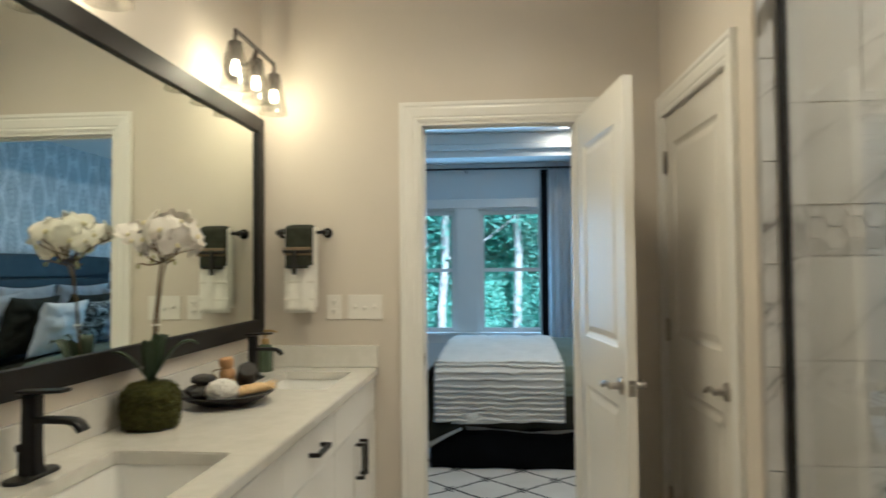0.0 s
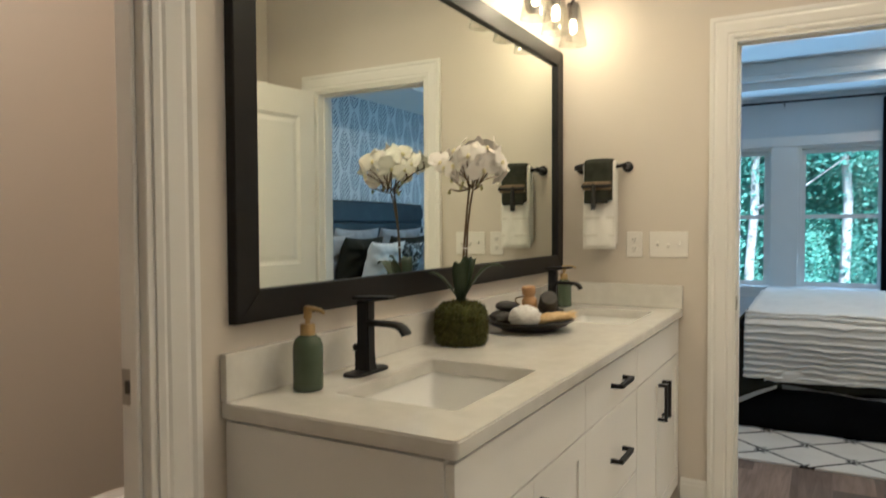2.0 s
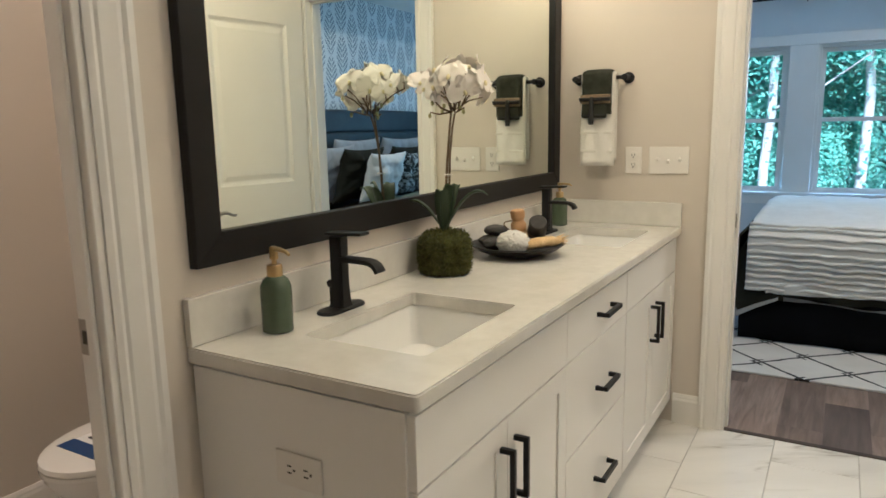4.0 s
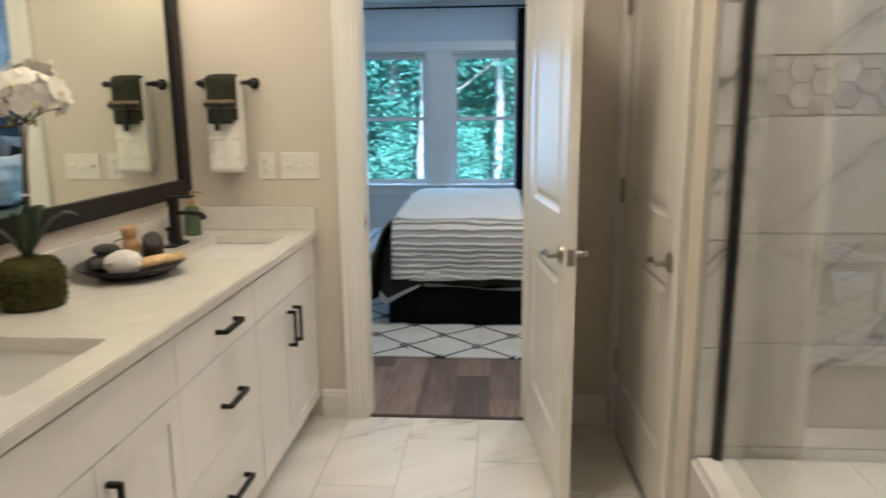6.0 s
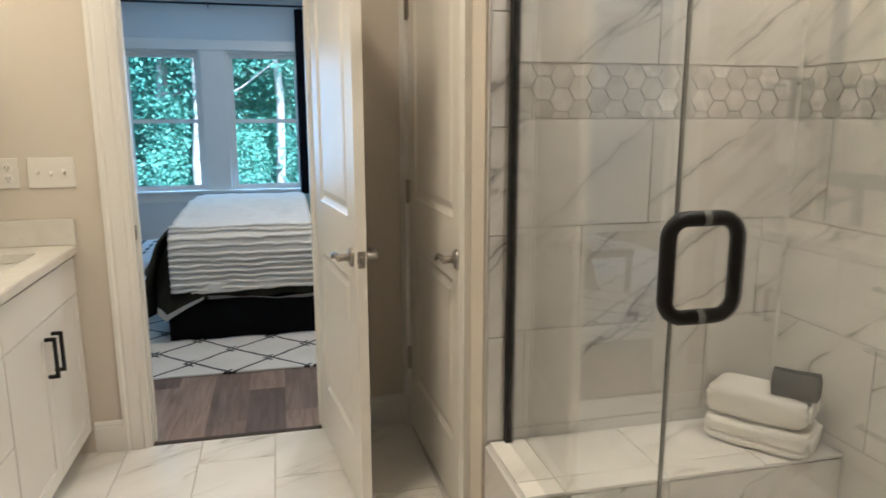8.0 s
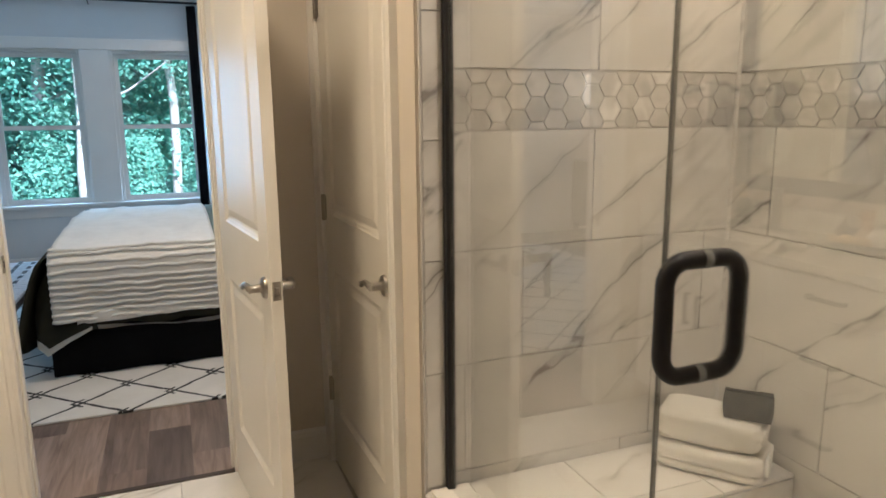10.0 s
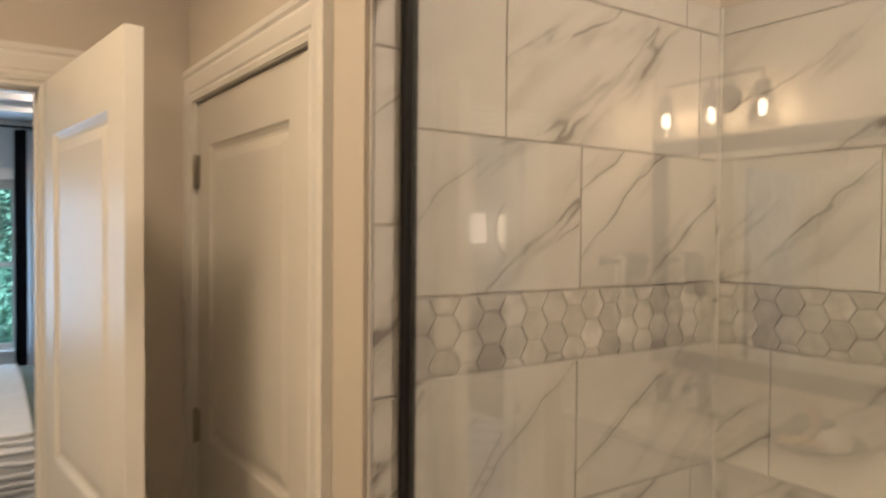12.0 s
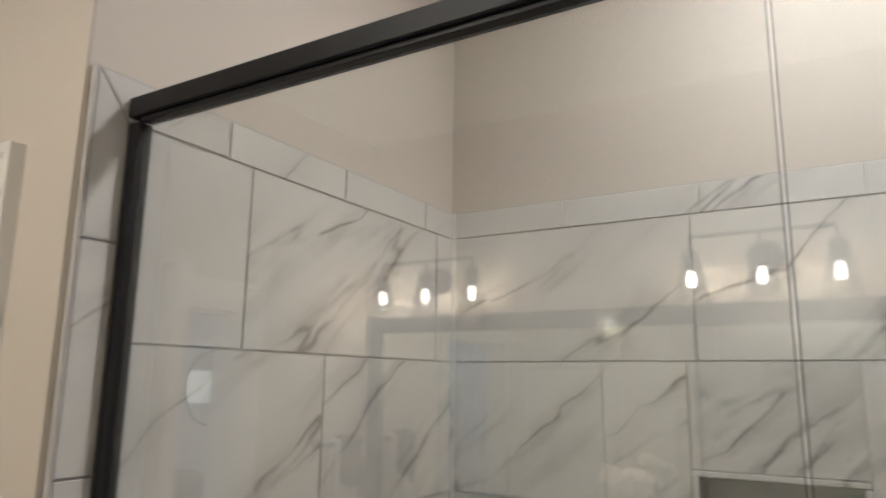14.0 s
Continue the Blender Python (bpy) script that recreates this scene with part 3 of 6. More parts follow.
jamb("door_jamb", (("jamb_side", (0.760, -0.004, 0), (0.778, 0.124, 2.04)), ("jamb_side", (1.489, -0.004, 0), (1.507, 0.124, 2.04)),
                   ("jamb_head", (0.778, -0.004, 2.022), (1.489, 0.124, 2.042)), ("door_stop", (0.778, 0.040, 0), (0.788, 0.075, 2.022)),
                   ("door_stop", (1.479, 0.040, 0), (1.489, 0.075, 2.022)), ("door_stop", (0.788, 0.040, 2.012), (1.479, 0.075, 2.022))),
     "white painted jamb of the bedroom doorway")
jamb("toilet_jamb", (("jamb_side", (-0.078, -2.297, 0), (0.004, -2.279, 2.03)), ("jamb_side", (-0.078, -3.025, 0), (0.004, -3.007, 2.03)),
                     ("jamb_head", (-0.078, -3.007, 2.012), (0.004, -2.297, 2.036)), ("door_stop", (-0.040, -2.307, 0), (-0.018, -2.297, 2.012))),
     "white painted jamb of the toilet room doorway")
s = thing("strike_plate", pose(0.7805, 0.022, 0.92), "satin nickel strike plate on the door jamb", "strike plate")
part("plate", box((-0.002, -0.013, -0.03), (0.0015, 0.013, 0.03), 0.001, 1), NICKEL, s)
part("latch_hole", box((0.001, -0.006, -0.012), (0.0022, 0.006, 0.012)), SLOT, s)
s = thing("strike_plate", pose(-0.058, -2.2985, 0.948), "satin nickel strike plate on the toilet room jamb", "strike plate")
part("plate", box((-0.014, -0.002, -0.035), (0.014, 0.001, 0.035), 0.001, 1), NICKEL, s)
part("latch_hole", box((-0.004, -0.003, -0.013), (0.010, -0.0015, 0.013)), SLOT, s)


def baseboard(name, axis, a0, a1, face, out):
    prof = [(0, 0), (0.014, 0), (0.014, 0.105), (0.011, 0.115), (0.011, 0.122), (0.006, 0.134), (0, 0.134)]
    bm = bmesh.new()
    rings = [[bm.verts.new((a, face + out * d, z) if axis == "y" else (face + out * d, a, z)) for d, z in prof] for a in (a0, a1)]
    for j in range(len(prof)):
        k = (j + 1) % len(prof)
        bm.faces.new((rings[0][j], rings[0][k], rings[1][k], rings[1][j]))
    bm.faces.new(rings[0])
    bm.faces.new(rings[1][::-1])
    return setting(name, bm, TRIM, "white moulded baseboard", "baseboard")


baseboard("baseboard", "y", 0.56, 0.671, 0.0, -1)
baseboard("baseboard_door", "y", 1.597, 1.876, 0.0, -1)
baseboard("baseboard_wc", "x", -3.78, -1.33, -1.20, 1)
baseboard("baseboard_wc_north", "y", -1.186, -0.12, -1.33, -1)
baseboard("baseboard_window", "y", BX0, BX1, BY1, -1)
baseboard("baseboard_headboard", "x", 0.13, BY1 - 0.015, BX1, -1)
setting("threshold", box((0.778, 0.004, -0.005), (1.489, 0.030, 0.004), 0.002, 1), DARK_WOOD, "dark metal-edged floor threshold", "threshold")


# ---------------------------------------------------------------- doors
def door_face(bm, w, h, y, out, panels):
    """One moulded face of a slab; panels: (z0, z1)."""
    s = 0.112
    xs = [0, s, w - s, w]
    zs = sorted({0, h, *[z for p in panels for z in p]})
    grid = {(i, j): bm.verts.new((x, y, z)) for i, x in enumerate(xs) for j, z in enumerate(zs)}
    for i in range(3):
        for j in range(len(zs) - 1):
            if i == 1 and (zs[j], zs[j + 1]) in panels:
                ring = [grid[i, j], grid[i + 1, j], grid[i + 1, j + 1], grid[i, j + 1]]
                x0, x1, z0, z1 = xs[1], xs[2], zs[j], zs[j + 1]
                for inset, depth in ((0.006, -0.004), (0.016, -0.008), (0.024, -0.009), (0.045, -0.004), (0.050, -0.003)):
                    nxt = [bm.verts.new((x, y + out * depth, z)) for x, z in
                           ((x0 + inset, z0 + inset), (x1 - inset, z0 + inset), (x1 - inset, z1 - inset), (x0 + inset, z1 - inset))]
                    for k in range(4):
                        bm.faces.new((ring[k], ring[(k + 1) % 4], nxt[(k + 1) % 4], nxt[k]))
                    ring = nxt
                bm.faces.new(ring)
            else:
                bm.faces.new((grid[i, j], grid[i + 1, j], grid[i + 1, j + 1], grid[i, j + 1]))
    return [grid[0, 0], grid[3, 0], grid[3, len(zs) - 1], grid[0, len(zs) - 1]], grid, len(zs)


def door_slab(w, h, t=0.035):
    bm = bmesh.new()
    panels = [(0.235, 0.825), (1.035, 1.87)]
    _, ga, n = door_face(bm, w, h, -t / 2, -1, panels)
    _, gb, n = door_face(bm, w, h, t / 2, 1, panels)
    for j in range(n - 1):
        for i in (0, 3):
            bm.faces.new((ga[i, j], ga[i, j + 1], gb[i, j + 1], gb[i, j]))
    for i in range(3):
        for j in (0, n - 1):
            bm.faces.new((ga[i, j], ga[i + 1, j], gb[i + 1, j], gb[i, j]))
    return bm


def lever(parent, x, z, y, out, way):
    """Rosette, neck and waved lever; way: along x to which the lever points."""
    spin = pose(x, y, z, 90 if out < 0 else -90)
    ro = part("rosette", lathe([(0.033, 0), (0.033, 0.004), (0.030, 0.009), (0.017, 0.012), (0.013, 0.016), (0.012, 0.040), (0.014, 0.046), (0.012, 0.05)], 24, spin), NICKEL, parent, "satin nickel rosette", smooth=True)
    pts = [(x + way * (-0.004 + 0.108 * k / 8), y + out * (0.045 + 0.006 * math.sin(k / 8 * 3.1)), z + 0.010 * math.sin(k / 8 * 5.6) * (0.4 + k / 8)) for k in range(9)]
    part("lever", tube(pts, [0.0105, 0.0105, 0.0095, 0.009, 0.0085, 0.008, 0.0078, 0.0075, 0.005], 10), NICKEL, parent, "satin nickel curved lever", smooth="all")


def hinge(parent, x, y, z):
    hb = part("hinge", box((x - 0.012, y - 0.004, z - 0.045), (x + 0.022, y, z + 0.045), 0.001, 1), NICKEL, parent, "satin nickel hinge")
    part("knuckle", lathe([(0.007, -0.050), (0.0085, -0.046), (0.0085, 0.046), (0.007, 0.050)], 10, pose(x, y - 0.006, z)), NICKEL, hb, smooth=True)


DW = 0.706
d1 = thing("bedroom_door", pose(1.515, -0.026, 0.012, 0, 0, -82.9), "white two-panel door standing open into the bathroom", "door")
part("slab", lift(door_slab(DW, 2.018), pose(0, 0, 0, 0, 0, 0)), DOOR, d1)
lever(d1, DW - 0.062, 0.905, -0.0175, -1, -1)
lever(d1, DW - 0.062, 0.905, 0.0175, 1, -1)
lt = part("latch_plate", box((DW, -0.0125, 0.877), (DW + 0.0015, 0.0125, 0.933), 0.0007, 1), NICKEL, d1, "satin nickel latch plate")
part("latch_bolt", box((DW, -0.006, 0.893), (DW + 0.009, 0.006, 0.917), 0.003, 2), NICKEL, lt)
for hz in (0.32, 1.06, 1.80):
    hinge(d1, 0.0, 0.0275, hz)

d2 = thing("closet_door", pose(W + 0.022, -0.066, 0.012, 0, 0, -90), "white two-panel closet door, closed", "door")
part("slab", door_slab(0.782, 1.997), DOOR, d2)
lever(d2, 0.782 - 0.062, 0.905, -0.0175, -1, -1)
for hz in (0.315, 1.055, 1.80):
    hinge(d2, 0.002, -0.0175, hz)
c_jamb = jamb("closet_jamb", (("jamb_side", (W - 0.003, -0.064, 0), (W + 0.10, -0.054, 2.03)), ("jamb_side", (W - 0.003, -0.860, 0), (W + 0.10, -0.851, 2.03)),
                     ("jamb_head", (W - 0.003, -0.851, 2.017), (W + 0.10, -0.064, 2.027))), "white painted jamb of the closet door")
c_back = setting("closet_backing", box((W + 0.06, -1.0, 0.0), (W + 0.09, -0.02, 2.03)), WALL, "plain wall behind the closet door", "wall")

# the closet wall stands a little out of square
SKEW = pose(W, YS, 0, 0, 0, 1.8) @ pose(-W, -YS, 0)
for o in (wall_closet, c_cas, c_jamb, c_back, d2):
    o.matrix_world = SKEW @ o.matrix_basis

# ---------------------------------------------------------------- vanity
V0, V1, V2, V3 = -2.112, -1.360, -0.785, -0.012
FX = 0.530                                     # carcass front


def pull_h(parent, y, z, x, length=0.13):
    """A square-section bar pull lying level."""
    h = part("handle", tube([(x, y - length / 2, z), (x + 0.030, y - length / 2, z), (x + 0.030, y + length / 2, z), (x, y + length / 2, z)], 0.0065,
                            section=[(-1, -1), (1, -1), (1, 1), (-1, 1)]), BLACK, parent, "matte black bar pull")
    return h


def pull_v(parent, y, z, x, length=0.16):
    bm = bmesh.new()
    add_box(bm, (x + 0.024, y - 0.006, z - length / 2), (x + 0.036, y + 0.006, z + length / 2), 0.001, 1)
    for s in (-1, 1):
        add_box(bm, (x, y - 0.006, z + s * (length / 2 - 0.006) - 0.006), (x + 0.030, y + 0.006, z + s * (length / 2 - 0.006) + 0.006), 0.001, 1)
    return part("handle", bm, BLACK, parent, "matte black bar pull")


def shaker(y0, y1, z0, z1, x):
    """A shaker door: frame boards round a sunk panel, in one mesh."""
    bm = plate([y0, y0 + 0.055, y1 - 0.055, y1], [z0, z0 + 0.055, z1 - 0.055, z1], {(1, 1)}, x, x + 0.019, AT_X)
    add_box(bm, (x + 0.002, y0 + 0.05, z0 + 0.05), (x + 0.0135, y1 - 0.05, z1 - 0.05))
    return bm


def carcass(name, y0, y1, label):
    root = thing(name, pose(0, 0, 0), label, "vanity cabinet", "vanity units")
    t = 0.018
    for nm, lo, hi in (("side_panel", (0.004, y0, 0.09), (FX, y0 + t, 0.843)), ("side_panel", (0.004, y1 - t, 0.09), (FX, y1, 0.843)),
                       ("bottom_panel", (0.004, y0 + t, 0.09), (FX - 0.002, y1 - t, 0.11)), ("back_panel", (0.004, y0 + t, 0.11), (0.012, y1 - t, 0.843))):
        part(nm, box(lo, hi), CABINET, root)
    part("toe_kick", box((0.004, y0 + 0.001, 0.0), (FX - 0.065, y1 - 0.001, 0.09)), CABINET, root)
    part("face_frame", plate([y0, y0 + 0.03, y1 - 0.03, y1], [0.092, 0.12, 0.815, 0.842], {(1, 1)}, FX - 0.0, FX + 0.001, AT_X), CABINET, root)
    return root


gap = 0.0016
for name, y0, y1, hs in (("sink_cabinet", V0, V1, (0.04, -0.04)), ("sink_cabinet", V2, V3, (0.04, -0.04))):
    lab = "white shaker sink cabinet " + ("beside the doorway wall" if y1 > -0.1 else "with an outlet in its side")
    c = carcass(name, y0, y1, lab)
    part("false_front", box((FX + 0.001, y0 + 0.006, 0.696), (FX + 0.020, y1 - gap, 0.838), 0.0012, 1), CABINET, c)
    mid = (y0 + y1) / 2
    for a, b, hy in ((y0 + 0.006, mid - gap, mid - 0.036), (mid + gap, y1 - gap, mid + 0.036)):
        dd = part("door", shaker(a, b, 0.105, 0.692, FX + 0.001), CABINET, c)
        pull_v(dd, hy, 0.566, FX + 0.020, 0.145)
    if y0 < -2:
        pl = part("outlet_plate", box((0.228, y0 - 0.005, 0.640), (0.343, y0, 0.712), 0.002, 2), PLASTIC, c, "white outlet plate")
        for ox in (0.264, 0.306):
            for oz in (0.669, 0.683):
                part("slot", box((ox - 0.007, y0 - 0.0057, oz - 0.0014), (ox + 0.004, y0 - 0.004, oz + 0.0014)), SLOT, pl)
            part("slot", box((ox + 0.008, y0 - 0.0057, 0.6735), (ox + 0.013, y0 - 0.004, 0.6785)), SLOT, pl)
c = carcass("drawer_cabinet", V1, V2, "white three-drawer vanity cabinet with black bar pulls")
for z0, z1 in ((0.696, 0.838), (0.414, 0.692), (0.105, 0.410)):
    d = part("drawer", box((FX + 0.001, V1 + gap, z0), (FX + 0.020, V2 - gap, z1), 0.0012, 1), CABINET, c)
    pull_h(d, (V1 + V2) / 2 + 0.035, (z0 + z1) / 2 + (0.003 if z0 > 0.6 else -0.012), FX + 0.020, 0.135)

SINKS = ((-1.945, -1.513), (-0.602, -0.166))
ys = [V0 - 0.012, SINKS[0][0], SINKS[0][1], SINKS[1][0], SINKS[1][1], -0.002]
ct = thing("countertop", pose(0, 0, 0), "long white quartz countertop with upstand and two sink cutouts", "countertop")
bm = plate([0.002, 0.165, 0.468, 0.566], ys, {(1, 1), (1, 3)}, CT - 0.034, CT, AT_Z)
up = [e for e in bm.edges if abs(e.verts[0].co.z - e.verts[1].co.z) > 0.03 and (0.1 < e.verts[0].co.x < 0.5 or (e.verts[0].co.x > 0.5 and e.verts[0].co.y < -2)) and e.calc_face_angle(0) > 1.0]
bmesh.ops.bevel(bm, geom=up, offset=0.012, segments=4, affect="EDGES", profile=0.5)
bmesh.ops.bevel(bm, geom=[e for e in bm.edges if len(e.link_faces) == 2 and e.calc_face_angle(0) > 1.0], offset=0.0035, segments=2, affect="EDGES")
part("slab", bm, QUARTZ, ct)
part("backsplash", box((0.002, V0 - 0.012, CT + 0.001), (0.020, -0.002, CT + 0.103), 0.002, 2), QUARTZ, ct)
part("side_splash", box((0.0205, -0.020, CT + 0.001), (0.566, -0.002, CT + 0.103), 0.002, 2), QUARTZ, ct)


def sink_bowl(y0, y1):
    x0, x1 = 0.160, 0.473
    root = thing("sink", pose((x0 + x1) / 2, (y0 + y1) / 2, CT - 0.154), "white rectangular undermount ceramic sink with a drain", "sink", "vanity sinks")
    w, l = (x1 - x0) / 2, (y1 - y0) / 2 + 0.005
    bm = bmesh.new()

    def loop(a, b, r, z):
        out = []
        for cx, cy, s in ((a - r, b - r, 0), (-a + r, b - r, 90), (-a + r, -b + r, 180), (a - r, -b + r, 270)):
            for k in range(5):
                t = radians(s + 90 * k / 4)
                out.append(bm.verts.new((cx + r * math.cos(t), cy + r * math.sin(t), z)))
        return out
    spec = [(w + 0.015, l + 0.015, 0.03, 0.118), (w + 0.014, l + 0.014, 0.03, 0.1195), (w, l, 0.025, 0.1195), (w - 0.003, l - 0.003, 0.025, 0.110), (w - 0.010, l - 0.012, 0.03, 0.05),
            (w - 0.018, l - 0.022, 0.035, 0.02), (w - 0.04, l - 0.05, 0.04, 0.010), (0.03, 0.03, 0.029, 0.004), (0.03, 0.03, 0.029, -0.006),
            (w - 0.03, l - 0.04, 0.04, -0.006), (w + 0.004, l + 0.004, 0.03, 0.05), (w + 0.015, l + 0.015, 0.03, 0.118)]
    loops = [loop(*s) for s in spec]
    for a, b in zip(loops, loops[1:]):
        for i in range(20):
            bm.faces.new((a[i], a[(i + 1) % 20], b[(i + 1) % 20], b[i]))
    bmesh.ops.remove_doubles(bm, verts=bm.verts, dist=0.0002)
    part("bowl", bm, CERAMIC, root, smooth=True)
    part("drain", lathe([(0.022, 0.0), (0.024, 0.006), (0.0225, 0.008), (0.012, 0.0075), (0.010, 0.010), (0.002, 0.011)], 20), NICKEL, root, "round nickel drain", smooth=True)
    return root


def faucet(y):
    f = thing("faucet", pose(0.098, y, CT), "matte black single-lever faucet behind the sink", "faucet", "vanity faucets")
    bm = bmesh.new()
    n = 28
    lo, hi, tp = [], [], []
    for k in range(n):
        t = 2 * math.pi * k / n
        px, py = 0.029 * math.cos(t), 0.029 * math.sin(t) + math.copysign(0.048, math.sin(t))
        lo.append(bm.verts.new((px, py, 0.0005)))
        hi.append(bm.verts.new((px, py, 0.005)))
        tp.append(bm.verts.new((px * 0.88, py * 0.96, 0.008)))
    for a, b in ((lo, hi), (hi, tp)):
        for k in range(n):
            bm.faces.new((a[k], a[(k + 1) % n], b[(k + 1) % n], b[k]))
    bm.faces.new(lo[::-1])
    bm.faces.new(tp)
    part("base_plate", bm, BLACK, f, smooth=True)
    sec = lambda s: [(s, s), (-s, s), (-s, -s), (s, -s)]
    bm = bmesh.new()
    prev = None
    for z, s in ((0.008, 0.0225), (0.02, 0.0195), (0.06, 0.0175), (0.175, 0.0175), (0.182, 0.0170)):
        ring = [bm.verts.new((x, yy, z)) for x, yy in sec(s)]
        if prev:
            for k in range(4):
                bm.faces.new((prev[k], prev[(k + 1) % 4], ring[(k + 1) % 4], ring[k]))
        else:
            bm.faces.new(ring[::-1])
        prev = ring
    bm.faces.new(prev)
    bmesh.ops.bevel(bm, geom=[e for e in bm.edges if abs(e.verts[0].co.z - e.verts[1].co.z) > 0.004], offset=0.004, segments=2, affect="EDGES")
    part("column", bm, BLACK, f, smooth=True)
    part("lever", box((-0.022, -0.019, 0.186), (0.088, 0.019, 0.1935), 0.002, 2, pose(0, 0, 0, 0, -2)), BLACK, f)
    pts = [(0.012, 0, 0.128), (0.05, 0, 0.1275), (0.084, 0, 0.127), (0.100, 0, 0.125), (0.112, 0, 0.119), (0.120, 0, 0.109), (0.123, 0, 0.103)]
    part("spout", tube(pts, 0.001, section=[(-17, -6), (17, -6), (17, 4), (14, 6), (-14, 6), (-17, 4)]), BLACK, f, smooth=True)
    part("drain_rod", tube([(-0.030, 0, 0.012), (-0.030, 0, 0.055)], 0.004, 10), BLACK, f)
    part("rod_knob", lathe([(0.004, 0.0), (0.009, 0.004), (0.010, 0.014), (0.006, 0.019)], 14, pose(-0.030, 0, 0.052)), BLACK, f, smooth=True)
    return f


def soap(y, x):
    s = thing("soap_dispenser", pose(x, y, CT), "sage green ceramic soap dispenser with a gold pump", "soap dispenser", "soap dispensers")
    part("bottle", lathe([(0.030, 0.0), (0.034, 0.003), (0.0345, 0.09), (0.0335, 0.104), (0.028, 0.117), (0.020, 0.123), (0.0165, 0.125)], 32), GREEN_GLAZE, s, smooth=True)
    part("collar", lathe([(0.0165, 0.124), (0.0172, 0.126), (0.0172, 0.147), (0.015, 0.150)], 24), GOLD, s, "brushed gold collar", smooth=True)
    pump = part("pump", lathe([(0.006, 0.150), (0.006, 0.160), (0.0095, 0.162), (0.0095, 0.186), (0.007, 0.190)], 18), GOLD, s, "brushed gold pump head", smooth=True)
    part("nozzle", tube([(0.0, 0, 0.183), (0.02, -0.006, 0.186), (0.05, -0.015, 0.184), (0.062, -0.019, 0.179)], [0.0055, 0.0055, 0.0045, 0.0035], 10), GOLD, pump, smooth=True)


for (y0, y1), fy in zip(SINKS, (-1.735, -0.372)):
    sink_bowl(y0, y1)
    faucet(fy)
soap(-1.945, 0.088)
soap(-0.150, 0.070)

# ---------------------------------------------------------------- mirror, lights
MY0, MY1, MZ0, MZ1 = -2.098, -0.035, 1.046, 2.062
mirror = thing("framed_mirror", pose(0, 0, 0), "wide wall mirror in a flat black wood frame", "mirror")
part("glass", box((0.004, MY0 + 0.05, MZ0 + 0.05), (0.010, MY1 - 0.05, MZ1 - 0.05)), MIRROR, mirror, "silvered mirror glass")
fw = 0.070
for nm, quad in (("frame_rail", ((MY0, MZ0), (MY1, MZ0), (MY1 - fw, MZ0 + fw), (MY0 + fw, MZ0 + fw))), ("frame_rail", ((MY0, MZ1), (MY1, MZ1), (MY1 - fw, MZ1 - fw), (MY0 + fw, MZ1 - fw))),
                 ("frame_stile", ((MY0, MZ0), (MY0, MZ1), (MY0 + fw, MZ1 - fw), (MY0 + fw, MZ0 + fw))), ("frame_stile", ((MY1, MZ0), (MY1, MZ1), (MY1 - fw, MZ1 - fw), (MY1 - fw, MZ0 + fw)))):
    bm = bmesh.new()
    a = [bm.verts.new((0.002, y, z)) for y, z in quad]
    b = [bm.verts.new((0.026, y, z)) for y, z in quad]
    bm.faces.new(a)
    bm.faces.new(b)
    for k in range(4):
        bm.faces.new((a[k], a[(k + 1) % 4], b[(k + 1) % 4], b[k]))
    bmesh.ops.recalc_face_normals(bm, faces=bm.faces)
    bmesh.ops.bevel(bm, geom=[e for e in bm.edges if e.verts[0].co.x > 0.02 and e.verts[1].co.x > 0.02], offset=0.002, segments=2, affect="EDGES")
    part(nm, bm, FRAME_BLACK, mirror)


def vanity_light(yc):
    v = thing("vanity_light", pose(0, yc, 2.25), "dark bronze three-bulb vanity light with clear glass cone shades, lit", "wall light", "vanity lights")
    part("backplate", lathe([(0.060, 0.001), (0.060, 0.012), (0.054, 0.018), (0.02, 0.020)], 28, pose(0, 0, -0.035, 0, 90, 0)), BRONZE, v, smooth=True)
    part("arm", tube([(0.018, 0, -0.035), (0.075, 0, -0.033), (0.105, 0, -0.015), (0.118, 0, 0.025)], 0.007, 10), BRONZE, v, smooth=True)
    part("bar", tube([(0.12, -0.225, -0.025), (0.12, -0.225, 0.036), (0.12, 0.225, 0.036), (0.12, 0.225, -0.025)], 0.0065, section=[(-1, -1), (1, -1), (1, 1), (-1, 1)]), BRONZE, v)
    for y in (-0.225, 0.0, 0.225):
        part("socket", lathe([(0.017, -0.083), (0.020, -0.081), (0.025, -0.022), (0.027, -0.018), (0.027, -0.012), (0.008, -0.009), (0.006, 0.03)], 20, pose(0.12, y, 0)), BRONZE, v, smooth=True)
        sh = part("shade", lathe([(0.026, -0.014), (0.031, -0.022), (0.063, -0.195), (0.061, -0.195), (0.029, -0.024), (0.025, -0.017)], 36, pose(0.12, y, 0), cap=False), GLASS_SHADE, v, "clear glass cone shade", smooth=True)
        sh.visible_shadow = False
        b = part("bulb", lathe([(0.005, -0.142), (0.013, -0.138), (0.0165, -0.128), (0.0165, -0.112), (0.0135, -0.096), (0.011, -0.084)], 20, pose(0.12, y, 0)), BULB, v, "lit warm white bulb", smooth="all")
        b.visible_shadow = False


vanity_light(-1.71)
vanity_light(-0.40)


